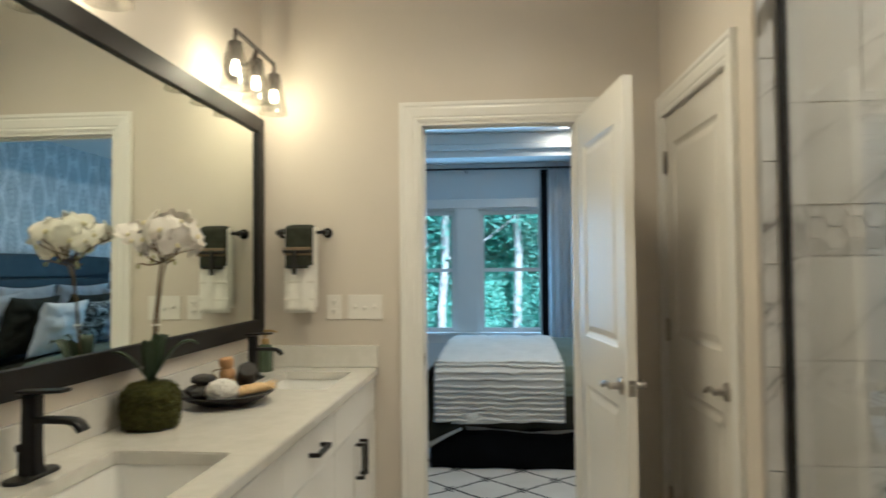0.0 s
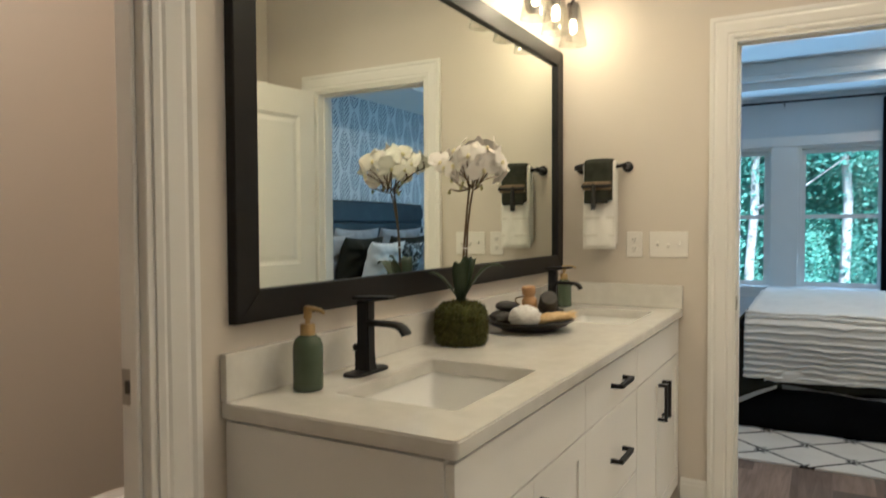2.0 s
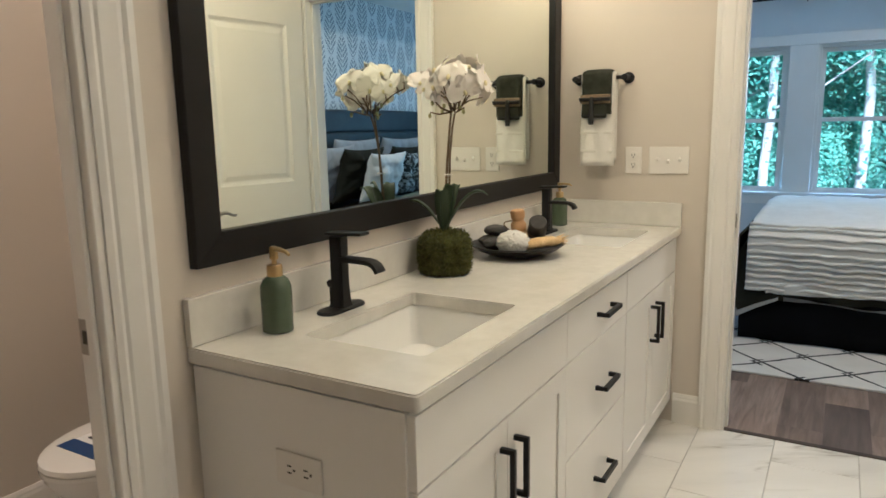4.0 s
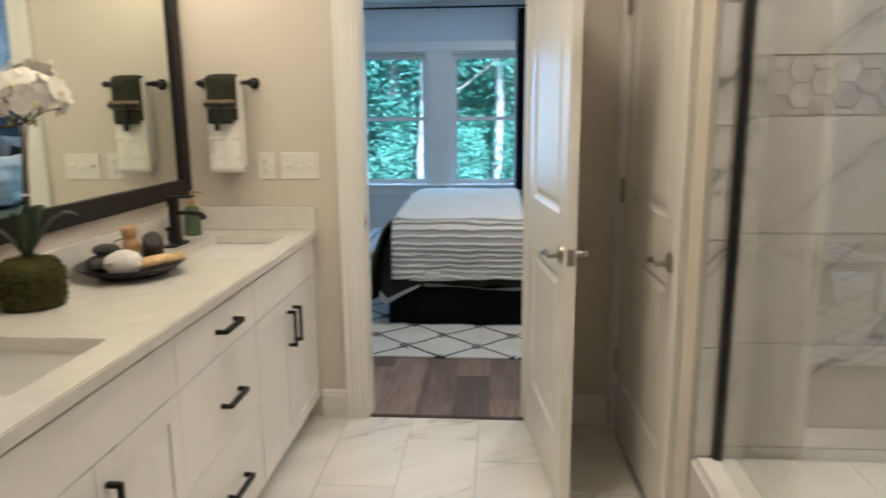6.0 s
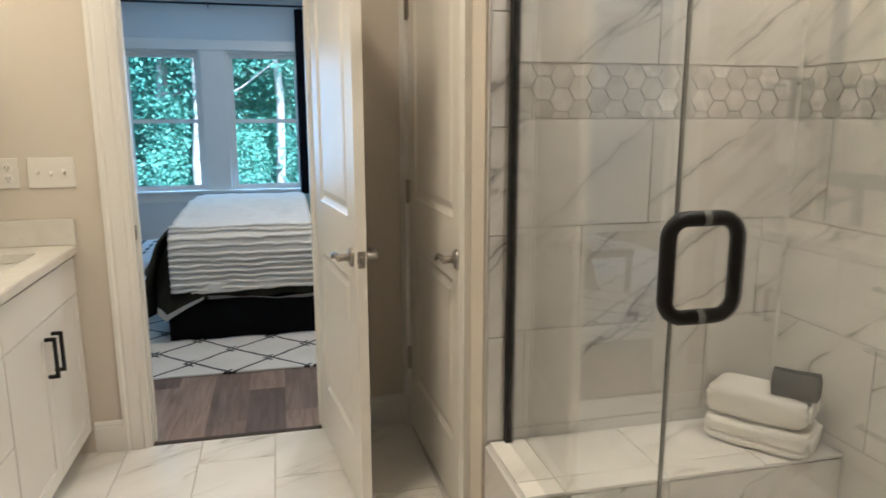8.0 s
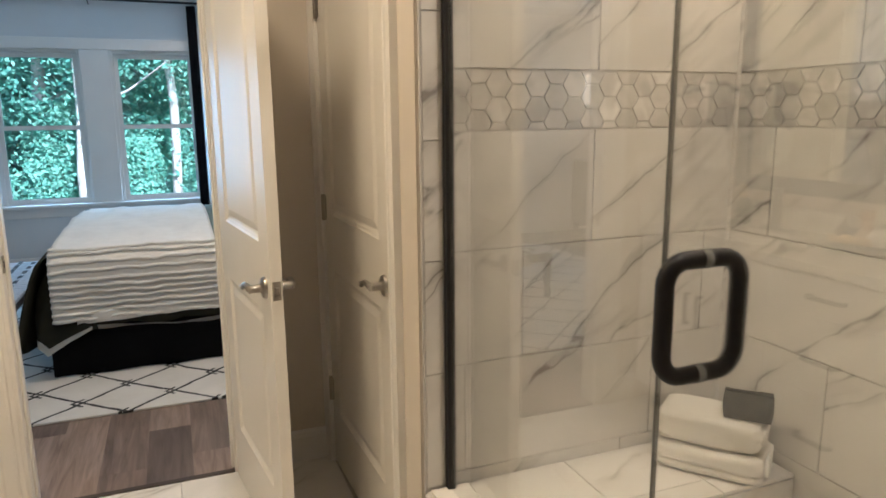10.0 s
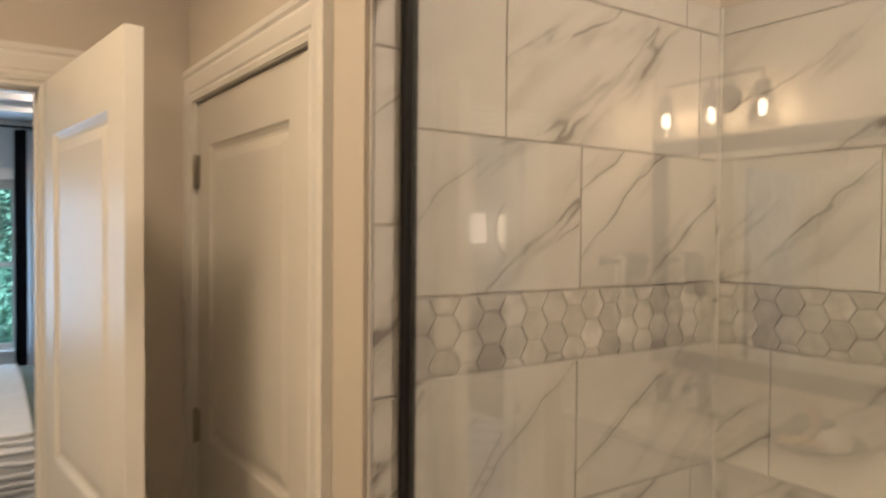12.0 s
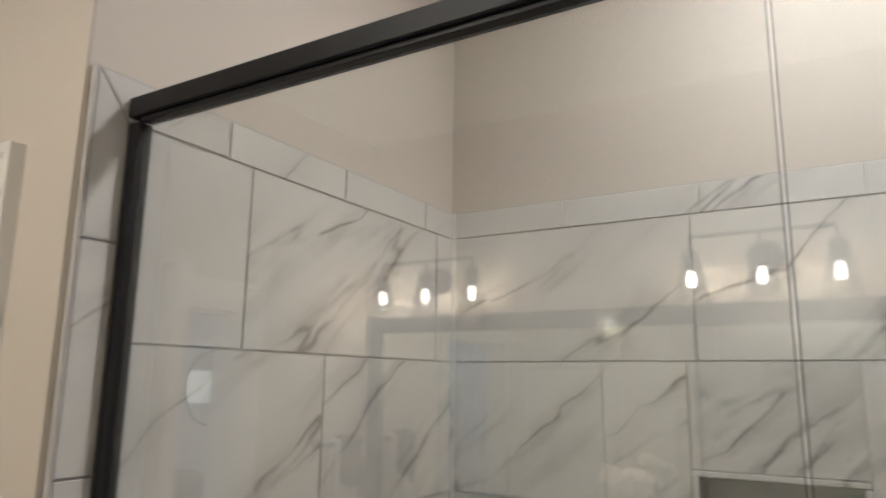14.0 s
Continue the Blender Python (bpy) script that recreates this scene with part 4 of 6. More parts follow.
# ---------------------------------------------------------------- towel bar, plates
def hanging_cloth(half, z_top, drop_f, drop_b, thick, seed, belly=0.004, nx=14):
    """A towel folded over a rod along x: front and back falls with soft waves."""
    bm = bmesh.new()
    r = 0.013
    prof = [(-r, z_top - drop_f * k / 14) for k in range(14, 0, -1)]
    prof += [(r * math.cos(a), z_top + r * math.sin(a)) for a in [math.pi - math.pi * k / 8 for k in range(9)]]
    prof += [(r, z_top - drop_b * k / 14) for k in range(1, 15)]
    outer, inner = [], []
    for k in range(len(prof)):
        p, q = Vector(prof[max(k - 1, 0)]), Vector(prof[min(k + 1, len(prof) - 1)])
        d = (q - p).normalized()
        nrm = Vector((-d.y, d.x))
        o_row, i_row = [], []
        for i in range(nx + 1):
            x = -half + 2 * half * i / nx
            edge = 1 - (abs(x) / half) ** 6 * 0.55
            wave = noise.noise(Vector((x * 22, prof[k][1] * 5, seed))) * belly * min(1, (z_top - prof[k][1]) * 8 + 0.2)
            c = Vector(prof[k])
            o = c + nrm * (thick * edge + wave)
            o_row.append(bm.verts.new((x, o.x, o.y)))
            i_row.append(bm.verts.new((x, c.x, c.y)))
        outer.append(o_row)
        inner.append(i_row)
    for rows in (outer, inner):
        for a, b in zip(rows, rows[1:]):
            for i in range(nx):
                bm.faces.new((a[i], a[i + 1], b[i + 1], b[i]))
    for i in (0, nx):
        for k in range(len(prof) - 1):
            bm.faces.new((outer[k][i], outer[k + 1][i], inner[k + 1][i], inner[k][i]))
    for k in (0, len(prof) - 1):
        for i in range(nx):
            bm.faces.new((outer[k][i], outer[k][i + 1], inner[k][i + 1], inner[k][i]))
    return bm


BAR = pose(0.215, -0.068, 1.520)
bar = thing("towel_bar", BAR, "matte black hand towel bar on the wall", "towel bar")
part("rod", tube([(-0.105, 0, 0), (0.105, 0, 0)], 0.008, 12), BLACK, bar, smooth=True)
for s in (-1, 1):
    part("post", lathe([(0.024, 0.0), (0.024, 0.006), (0.012, 0.010), (0.010, 0.055), (0.013, 0.060), (0.013, 0.076), (0.010, 0.079)], 24, pose(s * 0.108, 0.067, 0, 90)), BLACK, bar, smooth=True)
tw = thing("bath_towel", BAR, "white terry towel hanging folded over the black bar", "towel")
part("cloth", hanging_cloth(0.074, 0.0, 0.372, 0.35, 0.021, 3.0, 0.009), TERRY, tw, smooth="all")
for bz in (-0.235, -0.315):
    part("woven_band", box((-0.073, -0.0375, bz), (0.073, -0.031, bz + 0.010), 0.002, 2), BLANKET, tw, "flat woven border")
hw = thing("hand_towel", BAR, "dark olive hand towel folded over the white towel", "towel")
part("cloth", lift(hanging_cloth(0.064, 0.0, 0.165, 0.14, 0.012, 8.0, 0.003), Matrix.Diagonal((1, 1.75, 1, 1)) @ Matrix.Translation((0, -0.0055, 0.012))), TERRY_GREEN, hw, smooth="all")
part("lower_fold", box((-0.058, -0.066, -0.168), (0.050, -0.050, -0.108), 0.006, 3), TERRY_GREEN, hw, "folded olive end", smooth=True)
part("woven_wrap", box((-0.064, -0.068, -0.108), (0.066, -0.052, -0.070), 0.003, 2), JUTE, hw, "brown woven wrap")
for z, r in ((-0.088, 0.0055), (-0.0955, 0.003)):
    part("cord", tube([(-0.066, -0.071, z + 0.001), (0.0, -0.074, z - 0.001), (0.068, -0.071, z + 0.001)], r, 8), BLACK_CORD, hw, "black cord")
part("woven_stripe", box((-0.058, -0.0685, -0.160), (0.050, -0.064, -0.154), 0.001, 1), BLACK_CORD, hw, "dark woven stripe")
part("tassel", lathe([(0.010, -0.196), (0.0125, -0.165), (0.009, -0.120), (0.011, -0.106), (0.007, -0.080)], 12, pose(-0.010, -0.080, 0)), BLACK_CORD, hw, "black tassel", smooth=True)

sw = thing("switch_plate", pose(0.503, 0, 1.168), "white three-toggle light switch plate", "light switch")
part("plate", box((-0.083, -0.006, -0.058), (0.083, -0.0005, 0.058), 0.003, 2), PLASTIC, sw)
for k in (-1, 0, 1):
    part("toggle_slot", box((k * 0.046 - 0.0062, -0.0068, -0.0125), (k * 0.046 + 0.0062, -0.0055, 0.0125)), PLASTIC, sw)
    part("toggle", box((-0.005, -0.010, -0.007), (0.005, 0.006, 0.007), 0.002, 2, pose(k * 0.046, -0.009, 0.0035 if k else -0.0035, -28 if k else 28)), PLASTIC, sw)
    for z in (-0.030, 0.030):
        part("screw", lathe([(0.003, 0.0), (0.003, 0.0008), (0.001, 0.001)], 10, pose(k * 0.046, -0.006, z, 90)), PLASTIC, sw)
ol = thing("outlet", pose(0.353, 0, 1.168), "white double wall outlet", "outlet")
part("plate", box((-0.036, -0.006, -0.058), (0.036, -0.0005, 0.058), 0.003, 2), PLASTIC, ol)
for z in (-0.021, 0.021):
    face = part("receptacle", lathe([(0.017, 0), (0.017, 0.002), (0.0155, 0.003)], 20, pose(0, -0.006, z, 90)), PLASTIC, ol)
    for x in (-0.006, 0.006):
        part("slot", box((x - 0.0014, -0.0096, z - 0.002), (x + 0.0014, -0.0085, z + 0.007)), SLOT, face)
    part("slot", box((-0.0025, -0.0096, z - 0.011), (0.0025, -0.0085, z - 0.006)), SLOT, face)

# ---------------------------------------------------------------- shower
BZ, BYF = 0.412, -1.400                        # bench top and front
bench = setting("shower_bench", box((W + 0.012, BYF + 0.010, 0), (XB + 0.012, YS + 0.012, BZ - 0.010)), GROUT, "grouted core of the tiled shower bench", "bench")
curb = setting("shower_curb", box((W + 0.012, -2.75, 0), (2.05, BYF + 0.010, 0.10), 0.004, 1), TILE_FLOOR, "marble tiled shower curb", "curb")
setting("shower_floor", box((2.05, -2.75, -0.006), (XB + 0.012, BYF + 0.010, 0.02)), TILE_FLOOR, "marble tiled shower floor", "floor")
jy = -1.914
glass = thing("glass_panel", pose(0, 0, 0), "fixed clear shower glass panel notched over the bench", "shower glass")
bm = bmesh.new()
out = [(YS - 0.024, BZ + 0.004), (YS - 0.024, 2.150), (jy + 0.0015, 2.150), (jy + 0.0015, 0.104), (BYF - 0.006, 0.104), (BYF - 0.006, BZ + 0.004)]
A = [bm.verts.new((G - 0.003, y, z)) for y, z in out]
B = [bm.verts.new((G + 0.003, y, z)) for y, z in out]
bm.faces.new(A)
bm.faces.new(B[::-1])
for k in range(6):
    bm.faces.new((A[k], A[(k + 1) % 6], B[(k + 1) % 6], B[k]))
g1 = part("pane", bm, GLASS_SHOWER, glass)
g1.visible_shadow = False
part("edge_seal", box((G - 0.0032, jy + 0.0004, 0.105), (G + 0.0032, jy + 0.0014, 2.139)), SEALANT, glass, "clear edge seal")
part("wall_channel", box((G - 0.011, YS - 0.022, BZ), (G + 0.011, YS - 0.0005, 2.140), 0.001, 1), BLACK, glass, "black wall channel")
hd = thing("shower_header", pose(0, 0, 0), "matte black header rail over the shower glass", "shower rail")
part("rail", box((G - 0.016, -2.74, 2.148), (G + 0.016, YS - 0.0005, 2.178), 0.002, 1), BLACK, hd)
part("lip", box((G - 0.010, -2.74, 2.140), (G + 0.010, YS - 0.023, 2.1475), 0.001, 1), BLACK, hd)
gd = thing("shower_door", pose(0, 0, 0), "clear glass shower door with a black loop handle", "shower door")
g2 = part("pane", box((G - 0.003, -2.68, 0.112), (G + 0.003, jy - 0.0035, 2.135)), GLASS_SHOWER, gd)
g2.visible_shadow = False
part("edge_seal", box((G - 0.0032, jy - 0.0034, 0.112), (G + 0.0032, jy - 0.0024, 2.135)), SEALANT, gd, "clear edge seal")
pts = []
hx, hz0, hz1, r = 0.0615, 1.064, 1.222, 0.032
for cx, cz, s in ((hx - r, hz1 - r, 0), (-hx + r, hz1 - r, 90), (-hx + r, hz0 + r, 180), (hx - r, hz0 + r, 270)):
    for k in range(7):
        t = radians(s + 90 * k / 6)
        pts.append((G + cx + r * math.cos(t), -1.992, cz + r * math.sin(t)))
part("handle", tube(pts, 0.0125, 14, True), BLACK, gd, "matte black loop handle", smooth="all")
for z in (hz0, hz1):
    part("washer", lathe([(0.0126, -0.0062), (0.0131, -0.0056), (0.0131, 0.0056), (0.0126, 0.0062)], 20, pose(G, -1.992, z, 0, 90, 0)), SEALANT, gd, "clear plastic washer", smooth=True)

def folded_towel(m, length, depth, h, mat, label, seed, crease):
    """A thick towel folded over itself: a rounded fold along the front, layered ends, one crease."""
    t = thing("folded_towel", m, label, "towel", "shower towels")
    bm = soft_block((length, depth, h), (64, 36, 22), 6.5, 0.004, 11.0, seed)
    for v in bm.verts:
        fx, fy, fz = v.co.x / (length / 2), v.co.y / (depth / 2), v.co.z / (h / 2)
        side = max(0.0, max(abs(fx), abs(fy)) - 0.55) / 0.45
        zc = crease + 0.10 * math.sin(fx * 2.3 + seed)
        cut = math.exp(-((fz - zc) / 0.11) ** 2) * side
        v.co.y -= math.copysign(0.007 * cut, v.co.y) * (abs(fy) > 0.7)
        if abs(fx) > 0.85:                     # layered ends
            v.co.x -= math.copysign(0.004 * (0.5 + 0.5 * math.cos(fz * 9 + 1.0)) + 0.006 * cut, v.co.x)
        if fy < 0:                             # the fold sags a little along its length
            v.co.z -= 0.004 * math.sin(fx * 1.4 + seed) * (fz > 0)
        q = Vector((v.co.x * 14, v.co.y * 14, v.co.z * 14 + seed))
        v.co += Vector((noise.noise(q), noise.noise(q + Vector((9, 0, 0))), noise.noise(q + Vector((0, 9, 0))))) * 0.004
        q = q * 7
        v.co += Vector((noise.noise(q), noise.noise(q + Vector((9, 0, 0))), noise.noise(q + Vector((0, 9, 0))))) * 0.0012
        v.co.z = max(v.co.z + h / 2, 0.0)
    part("folded_cloth", bm, mat, t, smooth="all")
    tail = soft_block((0.016, depth * 0.80, h * 0.55), (4, 16, 8), 5.0, 0.003, 20.0, seed + 2)
    part("loose_end", lift(tail, pose(length / 2 - 0.001, 0.010, h * 0.55)), mat, t, smooth="all")
    return t


ang = math.degrees(math.atan2(-0.224, 0.182))
TM = pose(2.735, -1.262, BZ + 0.001, 0, 0, ang)
folded_towel(TM, 0.30, 0.19, 0.078, TERRY, "thick folded white terry towel on the shower bench", 2.0, -0.35)
folded_towel(Matrix.Translation((0.004, 0.012, 0.079)) @ TM, 0.285, 0.18, 0.084, TERRY, "thick folded white terry towel on another towel", 5.0, -1.3)
RX, RY = 2.780, -1.338
rt = thing("rolled_washcloth", pose(RX, RY, BZ + 0.199, 0, 0, ang + 4), "rolled dark green washcloth on the white towels", "towel")
bm = bmesh.new()
turns, n = 3.2, 96                              # one strip of cloth rolled into a spiral
inner, outer = [], []
for k in range(n + 1):
    f = k / n
    r0 = 0.006 + 0.031 * f
    a = turns * 2 * math.pi * f
    inner.append((r0 * math.cos(a), r0 * math.sin(a)))
    outer.append(((r0 + 0.0078) * math.cos(a), (r0 + 0.0078) * math.sin(a)))
grid = {}
for w in range(9):
    x = -0.062 + 0.124 * w / 8
    for k in range(n + 1):
        shift = 0.003 * math.sin(k * 0.13) * (1 if w > 4 else -1) * (w in (0, 8))
        for s_, ring in ((0, inner), (1, outer)):
            d = 1 + 0.03 * noise.noise(Vector((x * 30, ring[k][0] * 40, ring[k][1] * 40)))
            grid[w, k, s_] = bm.verts.new((x + shift, ring[k][0] * d, ring[k][1] * d))
for w in range(8):
    for k in range(n):
        bm.faces.new((grid[w, k, 0], grid[w, k + 1, 0], grid[w + 1, k + 1, 0], grid[w + 1, k, 0]))
        bm.faces.new((grid[w, k, 1], grid[w + 1, k, 1], grid[w + 1, k + 1, 1], grid[w, k + 1, 1]))
for w in (0, 8):
    for k in range(n):
        bm.faces.new((grid[w, k, 0], grid[w, k, 1], grid[w, k + 1, 1], grid[w, k + 1, 0]))
for k in (0, n):
    for w in range(8):
        bm.faces.new((grid[w, k, 0], grid[w + 1, k, 0], grid[w + 1, k, 1], grid[w, k, 1]))
bmesh.ops.recalc_face_normals(bm, faces=bm.faces)
part("cloth", bm, TERRY_GREEN, rt, smooth="all")

# ---------------------------------------------------------------- toilet
to = thing("toilet", pose(-0.66, -1.33, 0), "white elongated toilet with closed lid and a paper strip", "toilet")


def egg(scale, z, shift=0.0, n=32):
    """An elongated seat outline, front towards -y."""
    out = []
    for k in range(n):
        t = 2 * math.pi * k / n
        x = 0.185 * math.cos(t)
        y = -0.50 + (0.26 if math.sin(t) < 0 else 0.22) * math.sin(t)
        out.append((x * scale, -0.50 + (y + 0.50) * scale + shift, z))
    return out


def egg_solid(levels):
    bm = bmesh.new()
    rings = [[bm.verts.new(p) for p in egg(*lv)] for lv in levels]
    for a, b in zip(rings, rings[1:]):
        for i in range(32):
            bm.faces.new((a[i], a[(i + 1) % 32], b[(i + 1) % 32], b[i]))
    bm.faces.new(rings[0][::-1])
    bm.faces.new(rings[-1])
    return bm


part("bowl", egg_solid([(0.62, 0.0, 0.08), (0.60, 0.05, 0.08), (0.66, 0.16, 0.06), (0.86, 0.30, 0.02), (0.97, 0.375), (0.97, 0.392)]), CERAMIC, to, smooth=True)
part("seat", egg_solid([(1.0, 0.394), (1.01, 0.400), (1.0, 0.410)]), CERAMIC, to, smooth=True)
lid = part("lid", egg_solid([(1.0, 0.412), (1.012, 0.418), (1.0, 0.430), (0.93, 0.434)]), CERAMIC, to, smooth=True)
part("tank", box((-0.20, -0.20, 0.39), (0.20, -0.012, 0.74), 0.02, 3), CERAMIC, to, smooth=True)
part("tank_lid", box((-0.212, -0.212, 0.741), (0.212, -0.004, 0.775), 0.010, 3), CERAMIC, to, smooth=True)
strip = part("paper_strip", box((-0.10, -0.62, 0.4345), (0.10, -0.40, 0.4355), 0, 1, pose(0, 0, 0)), PAPER, to, "printed paper strip")
part("blue_band", box((-0.105, -0.665, 0.4345), (0.105, -0.612, 0.4365)), INK_BLUE, to, "blue printed band")
for k in range(6):
    wv = 0.075 - 0.010 * ((k * 7) % 3)
    part("text_bar", box((-wv, -0.590 + 0.030 * k, 0.4355), (wv, -0.579 + 0.030 * k, 0.4362)), INK, strip)

# ---------------------------------------------------------------- bedroom
rug = tagged(finish("area_rug", box((-1.1, 0.79, 0.0005), (2.6, 3.9, 0.014), 0.005, 2), RUG), "cream area rug with a charcoal diamond lattice", "rug")

bed = thing("bed", pose(0, 0, 0), "made bed with a black skirt, dark quilt and padded headboard", "bed")
bx0, bx1, by0, by1 = 0.70, 2.88, 1.42, 3.40
sx0, sy0 = 0.655, 1.405
bm = bmesh.new()
n = 60
loops = []
for z, out in ((0.018, 0.012), (0.12, 0.006), (0.30, 0.0)):
    ring = []
    for k in range(n * 2):
        t = k / (n * 2) * 4
        s, f = int(t), t - int(t)
        x, y = ((sx0 + (bx1 - sx0) * f, sy0), (bx1, sy0 + (by1 - sy0) * f), (bx1 - (bx1 - sx0) * f, by1), (sx0, by1 - (by1 - sy0) * f))[s]
        w = out * math.sin(k * 1.3)
        ring.append(bm.verts.new((x + (w if s in (1, 3) else 0), y + (w if s in (0, 2) else 0), z)))
    loops.append(ring)
for a, b in zip(loops, loops[1:]):
    for i in range(n * 2):
        bm.faces.new((a[i], a[(i + 1) % (n * 2)], b[(i + 1) % (n * 2)], b[i]))
bm.faces.new(loops[-1])
bm.faces.new(loops[0][::-1])
part("bedskirt", bm, SKIRT, bed, "black gathered bedskirt", smooth="all")
mat_ = soft_block((2.18, 1.98, 0.36), (30, 26, 8), 7.0, 0.008, 3.0, 1.0)
lift(mat_, pose((bx0 + bx1) / 2, (by0 + by1) / 2, 0.47))
part("mattress", mat_, SPREAD, bed, smooth="all")
hb = part("headboard", box((2.885, 1.34, 0.02), (2.985, 3.50, 1.50), 0.02, 3), VINYL, bed, "slate padded headboard")
for k in range(4):
    part("channel", soft_block((0.05, 2.14, 0.205), (4, 30, 8), 5.0, 0.002, 5.0, k), VINYL, hb).matrix_world = pose(2.880, 2.42, 0.78 + 0.208 * k)


def drape(x0, x1, nx, prof, thick, wob, seed):
    """Cloth lying over the bed: a profile of (y, z) swept along x, with thickness."""
    bm = bmesh.new()
    rows = []
    for i in range(nx + 1):
        x = x0 + (x1 - x0) * i / nx
        row = []
        for k, (y, z) in enumerate(prof):
            d = noise.noise(Vector((x * 6, k * 0.35, seed))) * wob + 0.3 * wob * noise.noise(Vector((x * 17, k * 0.9, seed)))
            low = max(0.0, 0.60 - z)
            flare = math.sin(x * 19 + seed) * low * 0.05
            row.append(bm.verts.new((x, y + d * 0.6 - flare * (1 if y < 2 else -1), z + d)))
        rows.append(row)
    for a, b in zip(rows, rows[1:]):
        for k in range(len(prof) - 1):
            bm.faces.new((a[k], a[k + 1], b[k + 1], b[k]))
    bmesh.ops.recalc_face_normals(bm, faces=bm.faces)
    bmesh.ops.solidify(bm, geom=bm.faces[:], thickness=thick)
    return bm


def over(lift_z, out, low, n=10, bulge=0.05):
    """The bed's cross-section, draped from a low edge on the near side over to the far side."""
    za, y0, y1 = 0.66 + lift_z, by0 - out, by1 + out
    pts = [(y0 - 0.015, low + (za - 0.10 - low) * k / n) for k in range(n)]
    pts += [(y0 + 0.10 - 0.11 * math.cos(a), za - 0.10 + 0.10 * math.sin(a)) for a in [0.15 + 1.4 * k / 6 for k in range(7)]]
    pts += [(y0 + 0.10 + (y1 - y0 - 0.20) * k / 24, za + bulge * math.sin(math.pi * k / 24)) for k in range(1, 24)]
    pts += [(y1 - 0.10 + 0.11 * math.sin(a), za - 0.10 + 0.10 * math.cos(a)) for a in [0.0 + 1.4 * k / 6 for k in range(7)]]
    pts += [(y1 + 0.01, za - 0.12 - (za - 0.12 - low) * k / 6) for k in range(1, 7)]
    return pts


quilt = thing("quilt", pose(0, 0, 0), "dark olive quilt hanging over the bed's sides and foot", "quilt")
part("cover", drape(0.690, 2.55, 40, over(0.012, 0.020, 0.285), 0.014, 0.016, 4.0), SPREAD, quilt, smooth="all")
bm = bmesh.new()
rows = []
for i in range(13):
    f = i / 12
    row = []
    for k in range(12):
        g = k / 11
        y = by0 - 0.03 + f * (by1 - by0 + 0.06)
        dr = 0.69 - g * (0.50 + 0.07 * math.sin(f * 9))
        outx = 0.68 - g ** 0.6 * (0.06 + 0.11 * math.exp(-f * 4) + 0.02 * math.sin(f * 14))
        row.append(bm.verts.new((outx, y - g * 0.06 * math.exp(-f * 6), dr)))
    rows.append(row)
for a, b in zip(rows, rows[1:]):
    for k in range(11):
        bm.faces.new((a[k], a[k + 1], b[k + 1], b[k]))
bmesh.ops.recalc_face_normals(bm, faces=bm.faces)
bmesh.ops.solidify(bm, geom=bm.faces[:], thickness=0.014)
part("foot_drop", bm, SPREAD, quilt, smooth="all")
HEM = [(0.585, 1.52, 0.30), (0.600, 1.385, 0.200), (0.645, 1.362, 0.155), (0.760, 1.364, 0.225), (0.870, 1.366, 0.280)]


def along(path, f):
    f = min(f, 0.9999) * (len(path) - 1)
    i = int(f)
    return Vector(path[i]).lerp(Vector(path[i + 1]), f - i)


def corner_flap(v0, v1, out, thick):
    """The quilt's loose corner, fanned from the bed's edge down to its hem between two shares of the fall."""
    bm = bmesh.new()
    rows = []
    for i in range(25):
        f = i / 24
        top, low = Vector((0.69, 1.52, 0.64)).lerp(Vector((0.87, 1.412, 0.44)), f), along(HEM, f)
        row = []
        for k in range(11):
            g = v0 + (v1 - v0) * k / 10
            p = top.lerp(low, g)
            p.y -= 0.008 * math.sin(f * 9.0) * g * (1 - f) + out
            p.x -= 0.025 * math.sin(math.pi * g) * (1 - f)
            row.append(bm.verts.new(p))
        rows.append(row)
    for p, q in zip(rows, rows[1:]):
        for k in range(10):
            bm.faces.new((p[k], p[k + 1], q[k + 1], q[k]))
    bmesh.ops.recalc_face_normals(bm, faces=bm.faces)
    bmesh.ops.solidify(bm, geom=bm.faces[:], thickness=thick)
    return bm


part("corner_flap", corner_flap(0.0, 0.90, 0.0, 0.012), SPREAD, quilt, smooth="all")
part("corner_lining", corner_flap(0.88, 1.0, 0.004, 0.004), LINING, quilt, "pale lining turned out at the corner", smooth="all")
bm = bmesh.new()
rows = []
for i in range(41):
    x = 0.87 + 0.85 * i / 40
    z = 0.279 + 0.012 * math.sin(x * 7.5 - 5.6) + 0.006 * noise.noise(Vector((x * 9, 2.0, 0.0)))
    h = 0.004 + 0.008 * max(0.0, math.sin(x * 11 - 8.6))
    rows.append([bm.verts.new((x, by0 - 0.056 + 0.006 * math.sin(x * 19 + 4), z + e)) for e in (-h, h)])
for p, q in zip(rows, rows[1:]):
    bm.faces.new((p[0], p[1], q[1], q[0]))
bmesh.ops.solidify(bm, geom=bm.faces[:], thickness=0.004)
part("hem", bm, LINING, quilt, "pale lining at the hem", smooth="all")
cov = thing("coverlet", pose(0, 0, 0), "sage green coverlet across the bed", "coverlet")
part("cover", drape(1.50, 2.30, 16, over(0.035, 0.032, 0.50), 0.016, 0.014, 9.0), SAGE, cov, smooth="all")
def blanket_x(f, y):
    """Across the blanket, 0 to 1: its foot edge runs in a little towards the far side."""
    lo = 0.688 + 0.045 * max(0.0, min(1.0, (y - 1.45) / 1.9))
    return lo + (1.545 - lo) * f


